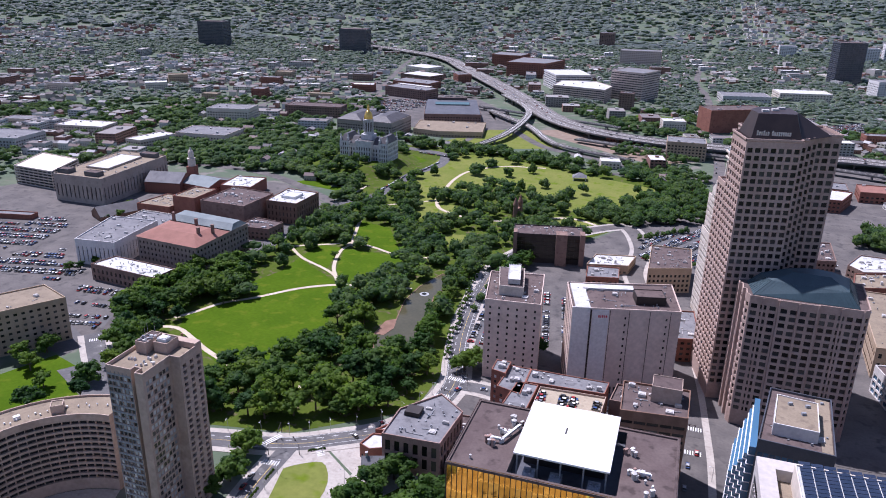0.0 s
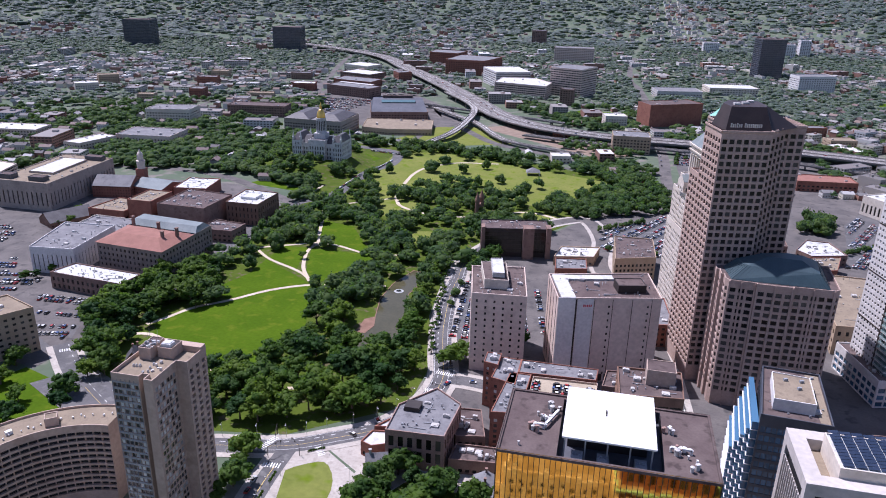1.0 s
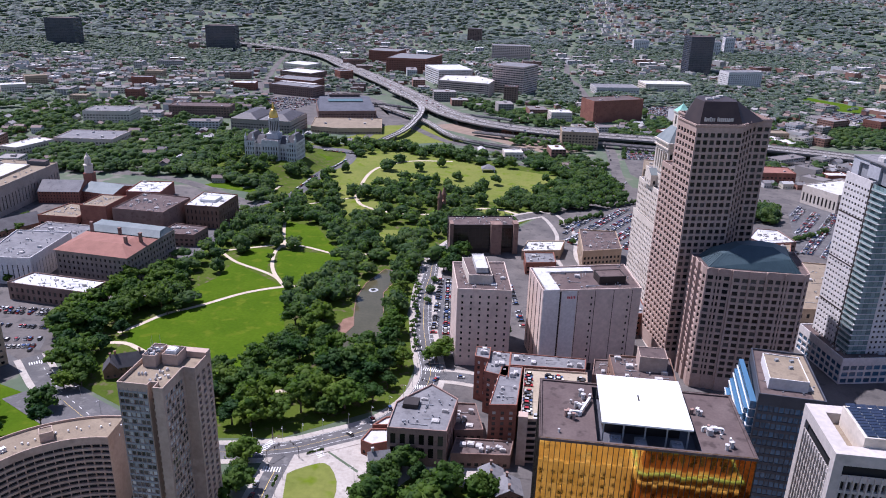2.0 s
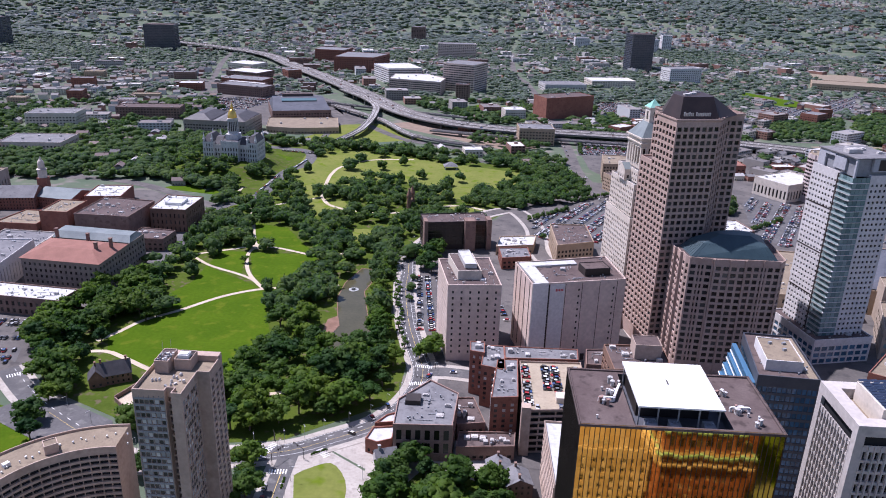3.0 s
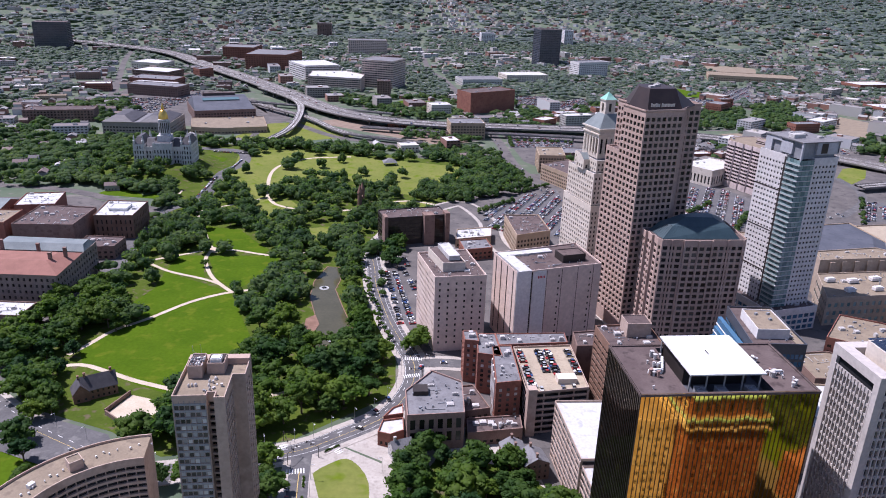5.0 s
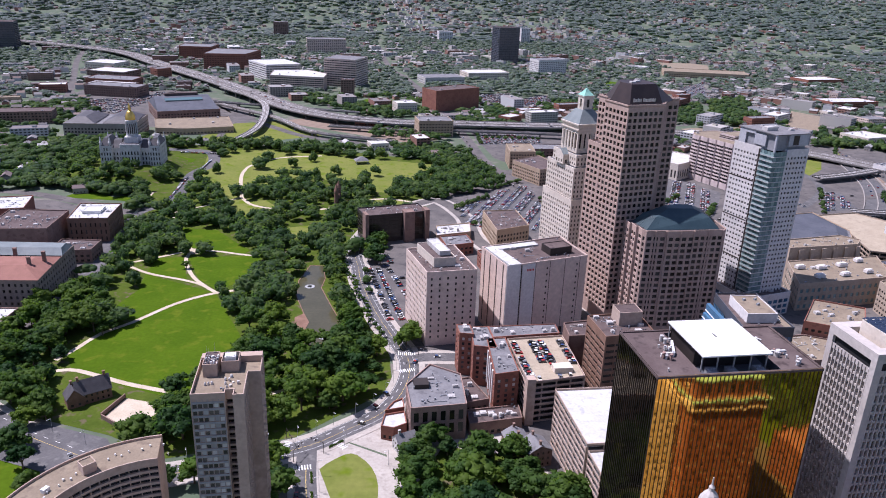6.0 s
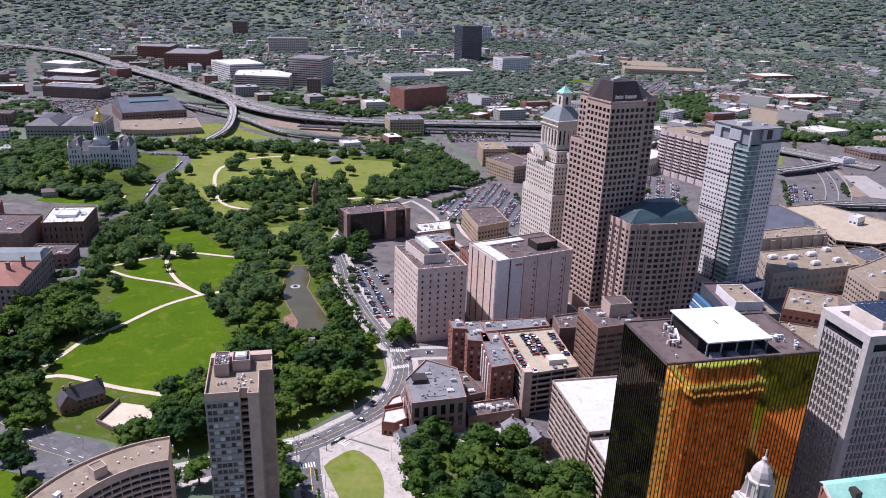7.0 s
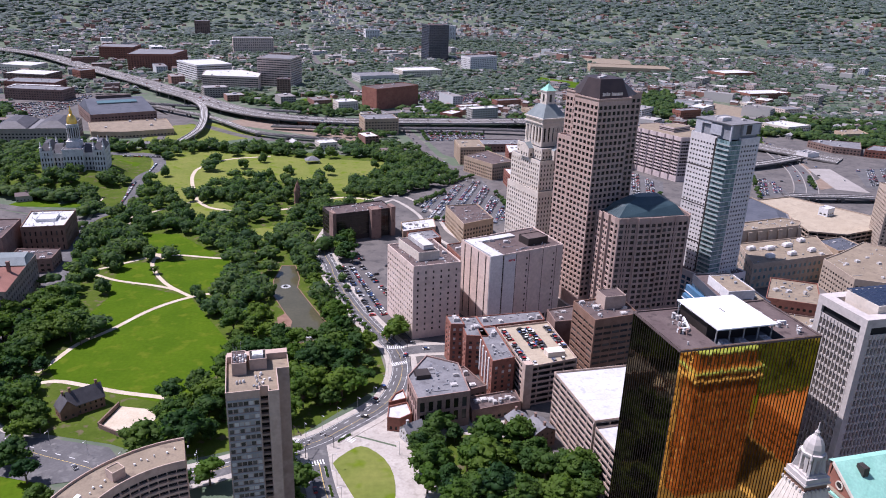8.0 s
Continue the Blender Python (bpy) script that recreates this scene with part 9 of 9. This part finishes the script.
def car(x, y, deg, z=0.0, near=True):
    global car_no
    if near and car_no < 120:
        car_no += 1
        k = rnd.randrange(3)
        body, top, glass, wheel = CARS[k]
        L, W = ((4.6, 1.85), (4.9, 1.95), (4.2, 1.75))[k]
        b = new("car", body)
        tagged(b, ("parked saloon car on asphalt", "tall parked utility car on asphalt", "small parked hatchback on asphalt")[k], "car", "parked cars")
        b.matrix_basis = pose(x, y, z, 0, 0, deg)
        for nm, me in (("roof_panel", top), ("window_band", glass)):
            o = new(nm, me)
            o.parent = b
        for i in (-1, 1):
            for j in (-1, 1):
                o = new("wheel", wheel)
                o.parent = b
                o.location = (i * L * 0.31, j * (W / 2 - 0.1), 0.33)
    else:
        c, s = math.cos(radians(deg)), math.sin(radians(deg))
        for sh, pts in ((far_body, ((2.25, 0.9, 0.3, 0.85), (1.0, 0.72, 1.4, 1.46))), (far_glass, ((1.5, 0.82, 0.86, 1.39),))):
            for l, w, z0, z1 in pts:
                dx = -0.25 if l < 2 else 0
                sh.prism([(x + c * (u + dx) - s * v, y + s * (u + dx) + c * v) for u, v in ((-l, -w), (l, -w), (l, w), (-l, w))], z + z0, z + z1)


def park_row(x0, y0, x1, y1, deg, z=0.1, near=True, fill=0.85, step=2.7):
    d = Vector((x1 - x0, y1 - y0))
    n = int(d.length / step)
    for i in range(n):
        if rnd.random() < fill:
            car(x0 + d.x * (i + 0.5) / n + rnd.uniform(-0.2, 0.2), y0 + d.y * (i + 0.5) / n + rnd.uniform(-0.2, 0.2), deg + rnd.choice((0, 180)) + rnd.uniform(-2, 2), z, near)


# top deck of the brick apartments' garage
for x, f in ((-51.5, 0.9), (-41, 0.8), (-36, 0.85), (-24.5, 0.8)):
    park_row(x, 294 if x > -50 else 282, x, 322, 0, 23.55, True, f)
park_row(-49, 281, -26, 283, 85, 23.55, True, 0.7)
for i, (x, y, dg) in enumerate([(-170, 232, 92), (-131, 300, 130), (-139, 285, 150), (-124, 312, 110), (-188, 262, 170), (-112, 372, 105), (-129, 470, 95), (21, 318, 90), (25, 330, 90), (20, 300, 90), (26, 285, 90), (20, 250, 90), (-90, 351, 5), (-104, 346, 60), (-214, 258, 165), (-171, 240, 92), (-275, 272, 120), (-128, 525, 95), (-120, 575, 120)]):
    car(x, y, dg, 0.3)
for y in range(405, 498, 3):
    t = (y - 405) / 95
    if rnd.random() < 0.9:
        car(-106 - 10 * t, y, 10, 0.12)
    if rnd.random() < 0.7:
        car(-114 - 8 * t, y, 10, 0.12)
def fill_lot(pts, deg, gap=17.0, near=False, fill=0.8, z=0.17):
    """Double rows of parked cars across a lot."""
    c, s = math.cos(radians(deg)), math.sin(radians(deg))
    cx, cy = sum(p[0] for p in pts) / len(pts), sum(p[1] for p in pts) / len(pts)
    area = inset(ccw(list(pts)), 3.0)
    R = max(math.hypot(p[0] - cx, p[1] - cy) for p in pts)
    v = -R
    while v < R:
        for dv in (0, 5.2):
            u = -R
            while u < R:
                x, y = cx + c * u - s * (v + dv), cy + s * u + c * (v + dv)
                if inside(x, y, area) and not any(a < x < b and p < y < q for a, b, p, q in BIG) and rnd.random() < fill:
                    car(x, y, deg + 90 + rnd.uniform(-2, 2), z, near)
                u += 2.75
        v += gap


fill_lot([(-116, 424), (-78, 430), (-84, 545), (-124, 532)], 100, 32, False, 0.4)
BYNAME = {n: p for n, p, _ in LOTS}
fill_lot(BYNAME["lot_library"], 4, 24, True, 0.6)
fill_lot(BYNAME["lot_hall"], 14, 15, True, 0.8)
fill_lot(BYNAME["lot_middle"], 100, 18, False, 0.6)
fill_lot(BYNAME["lot_museum"], 12, 16)
fill_lot(BYNAME["lot_museum_far"], 12, 16)
fill_lot(BYNAME["lot_ann"], 62, 15.5, False, 0.9)
fill_lot(BYNAME["lot_arena"], 62, 16)
fill_lot(BYNAME["lot_rail"], 0, 15)
fill_lot(BYNAME["lot_armory"], 40, 18, False, 0.7)
fill_lot(BYNAME["lot_east"], 50, 17, False, 0.6)
fill_lot(BYNAME["lot_near_arena"], 55, 15)
fill_lot(BYNAME["lot_yard"], 10, 20, False, 0.4)
fill_lot(BYNAME["lot_asylum"], 20, 16)
fill_lot(BYNAME["lot_hill"], 20, 16)
fill_lot(BYNAME["lot_field"], 52, 17, False, 0.75)
park_row(-300, 790, -292, 860, 90, 0.2, False, 0.9)
park_row(-310, 700, -306, 780, 90, 0.2, False, 0.8)
park_row(-335, 905, -290, 895, 90, 0.2, False, 0.9)
# traffic on the highway
lane = smooth_line([(*p, 9) for p in HWY[3:12]], 30)
for off in (-11, -6, 5, 10):
    for p in sides(lane, off):
        if rnd.random() < 0.4:
            car(p.x, p.y, 130, 9.02, False)
for line, offs, deg in (([(400, 600, 0), (450, 660, 0), (500, 740, 0), (560, 880, 0)], (-9, -5, 5, 9), 58), ([(594, 930, 0), (556, 850, 0), (528, 714, 0), (480, 590, 0)], (-2.5, 2.5), 70), ([(60, 690, 0), (80, 660, 0), (130, 640, 0), (230, 600, 0), (330, 640, 0), (500, 700, 0)], (-3, 3), 15), ([(56, 735, 0), (44, 850, 0), (46, 996, 0), (42, 1208, 0), (40, 1417, 0)], (-4, 4), 92)):
    for off in offs:
        for p in sides(smooth_line(line, 22), off):
            if rnd.random() < 0.35:
                car(p.x, p.y, deg, 0.24, False)
for i in range(260):
    a = radians(frnd.uniform(-50, 46))
    d = frnd.uniform(750, 1900)
    x, y = -90 + d * math.sin(a), -30 + d * math.cos(a)
    if not taken(x, y) and not crowded(x, y, 3):
        car(x, y, 12 + rnd.choice((0, 90)), 0.2, False)
tagged(part("distant_cars", far_body, M["car_joined"]), "many parked and moving cars in far lots", "cars", kind="stuff")
tagged(part("distant_car_windows", far_glass, M["bronze_glass_joined"]), "dark windows of the far cars", "car windows", kind="stuff")

# ---- street furniture ----
lp = Shape()
lp.lathe(0, 0, [(0.16, 0), (0.1, 0.5), (0.07, 8.0)], 8)
la = Shape()
la.box(-0.05, -0.05, 7.9, 1.8, 0.05, 8.02)
lh = Shape()
lh.box(1.2, -0.16, 7.82, 2.1, 0.16, 7.98)
LAMP = (lp.mesh("pole", M["metal"]), la.mesh("arm", M["metal"]), lh.mesh("lamp_head", M["white_paint"]))


def street_lamp(x, y, deg):
    b = thing("street_lamp", "grey steel street lamp on the pavement", "street lamp", "street lamps")
    b.matrix_basis = pose(x, y, 0.2, 0, 0, deg)
    for nm, me in zip(("pole", "arm", "lamp_head"), LAMP):
        o = new(nm, me)
        o.parent = b


side = sides(smooth_line([(x, y, 0) for x, y in STREETS[0][1]], 28), -7.4)
for i, p in enumerate(side[1:-2]):
    q = side[i + 2]
    d = math.degrees(math.atan2(q.y - p.y, q.x - p.x))
    street_lamp(p.x, p.y, d + 90)
for x, y, d in ((-160.5, 246, 0), (-160, 234, 180), (-159.5, 222, 180), (-128, 250, 200), (-148, 267, 100), (-171, 264, 60), (-174, 258, 0), (-112, 345, 0), (-99, 348, 180), (16, 330, 0), (32, 310, 180), (16, 280, 0)):
    street_lamp(x, y, d)


def signal(x, y, deg, reach):
    b = thing("traffic_signal", "dark traffic signal on a mast arm", "traffic signal", "traffic signals")
    b.matrix_basis = pose(x, y, 0.2, 0, 0, deg)
    s = Shape()
    s.lathe(0, 0, [(0.16, 0), (0.12, 6.2)], 8)
    part("mast", s, M["dark_panel"], b)
    s = Shape()
    s.box(0, -0.08, 6.0, reach, 0.08, 6.16)
    part("mast_arm", s, M["dark_panel"], b)
    for k in (0.6, 0.95):
        s = Shape()
        s.box(reach * k - 0.2, -0.2, 5.1, reach * k + 0.2, 0.2, 6.2)
        part("signal_head", s, M["dark_panel"], b)


signal(-176, 276, -70, 9)
signal(-172, 257, 60, 8)
signal(-158, 262, 140, 8)
signal(-101, 355, 190, 8)
signal(-104, 333, 160, 7)
signal(16, 346, 0, 8)
# planters and hedge strip along the plaza
for x, y, w, d, dg in ((-152, 268.5, 9, 1.6, 35), (-163.6, 244, 1.5, 8, 4), (-163.2, 230, 1.5, 8, 4)):
    b = thing("planter_bed", "low planted bed with a pale kerb on the plaza", "planter", "plaza planters")
    s = Shape()
    s.prism(turned(x, y, w, d, dg), 0.24, 0.5)
    part("kerb", s, M["pavement"], b)
    s = Shape()
    pr = random.Random(int(-x))
    for i in range(60):
        u, v = pr.uniform(-w / 2 + 0.3, w / 2 - 0.3), pr.uniform(-d / 2 + 0.3, d / 2 - 0.3)
        c0, s0 = math.cos(radians(dg)), math.sin(radians(dg))
        px, py, r = x + c0 * u - s0 * v, y + s0 * u + c0 * v, pr.uniform(0.2, 0.4)
        s.hull([(px - r, py - r, 0.5), (px + r, py - r, 0.5), (px + r, py + r, 0.5), (px - r, py + r, 0.5)], [(px - r * 0.3, py - r * 0.5, 0.5 + r * 2), (px + r * 0.5, py - r * 0.2, 0.5 + r * 1.8), (px + r * 0.2, py + r * 0.5, 0.5 + r * 2.1), (px - r * 0.5, py + r * 0.3, 0.5 + r * 1.7)])
    o = part("planting", s, M["leaf"], b)
    o["kind"] = "stuff"
# statue on a pedestal in the churchyard
b = thing("monument", "pale stone churchyard monument on a stepped base", "monument")
s = Shape()
s.prism(turned(-80, 215, 6, 5, 20), 0.1, 0.5)
part("step", s, M["stone_dark"], b)
s = Shape()
s.prism(turned(-80, 215, 1.6, 1.6, 20), 0.5, 2.4)
part("pedestal", s, M["limestone"], b)
s = Shape()
s.hull([(*p, 2.4) for p in turned(-80, 215, 1.0, 1.0, 20)], [(*p, 6.0) for p in turned(-80, 215, 0.5, 0.5, 20)])
part("shaft", s, M["limestone"], b)
gs = Shape()
gr = random.Random(2)
gs.box(-0.35, -0.08, 0, 0.35, 0.08, 0.9)
gm = gs.mesh("gravestone", M["stone_dark"])
for i in range(34):
    o = new("gravestone", gm)
    o.matrix_basis = pose(-92 + 2.4 * (i % 9) + gr.uniform(-0.4, 0.4), 207 + 3 * (i // 9) + gr.uniform(-0.4, 0.4), 0.07, gr.uniform(-6, 6), 0, gr.uniform(-8, 8))
    tagged(o, "small weathered brown gravestone on churchyard grass", "gravestone", "churchyard stones")
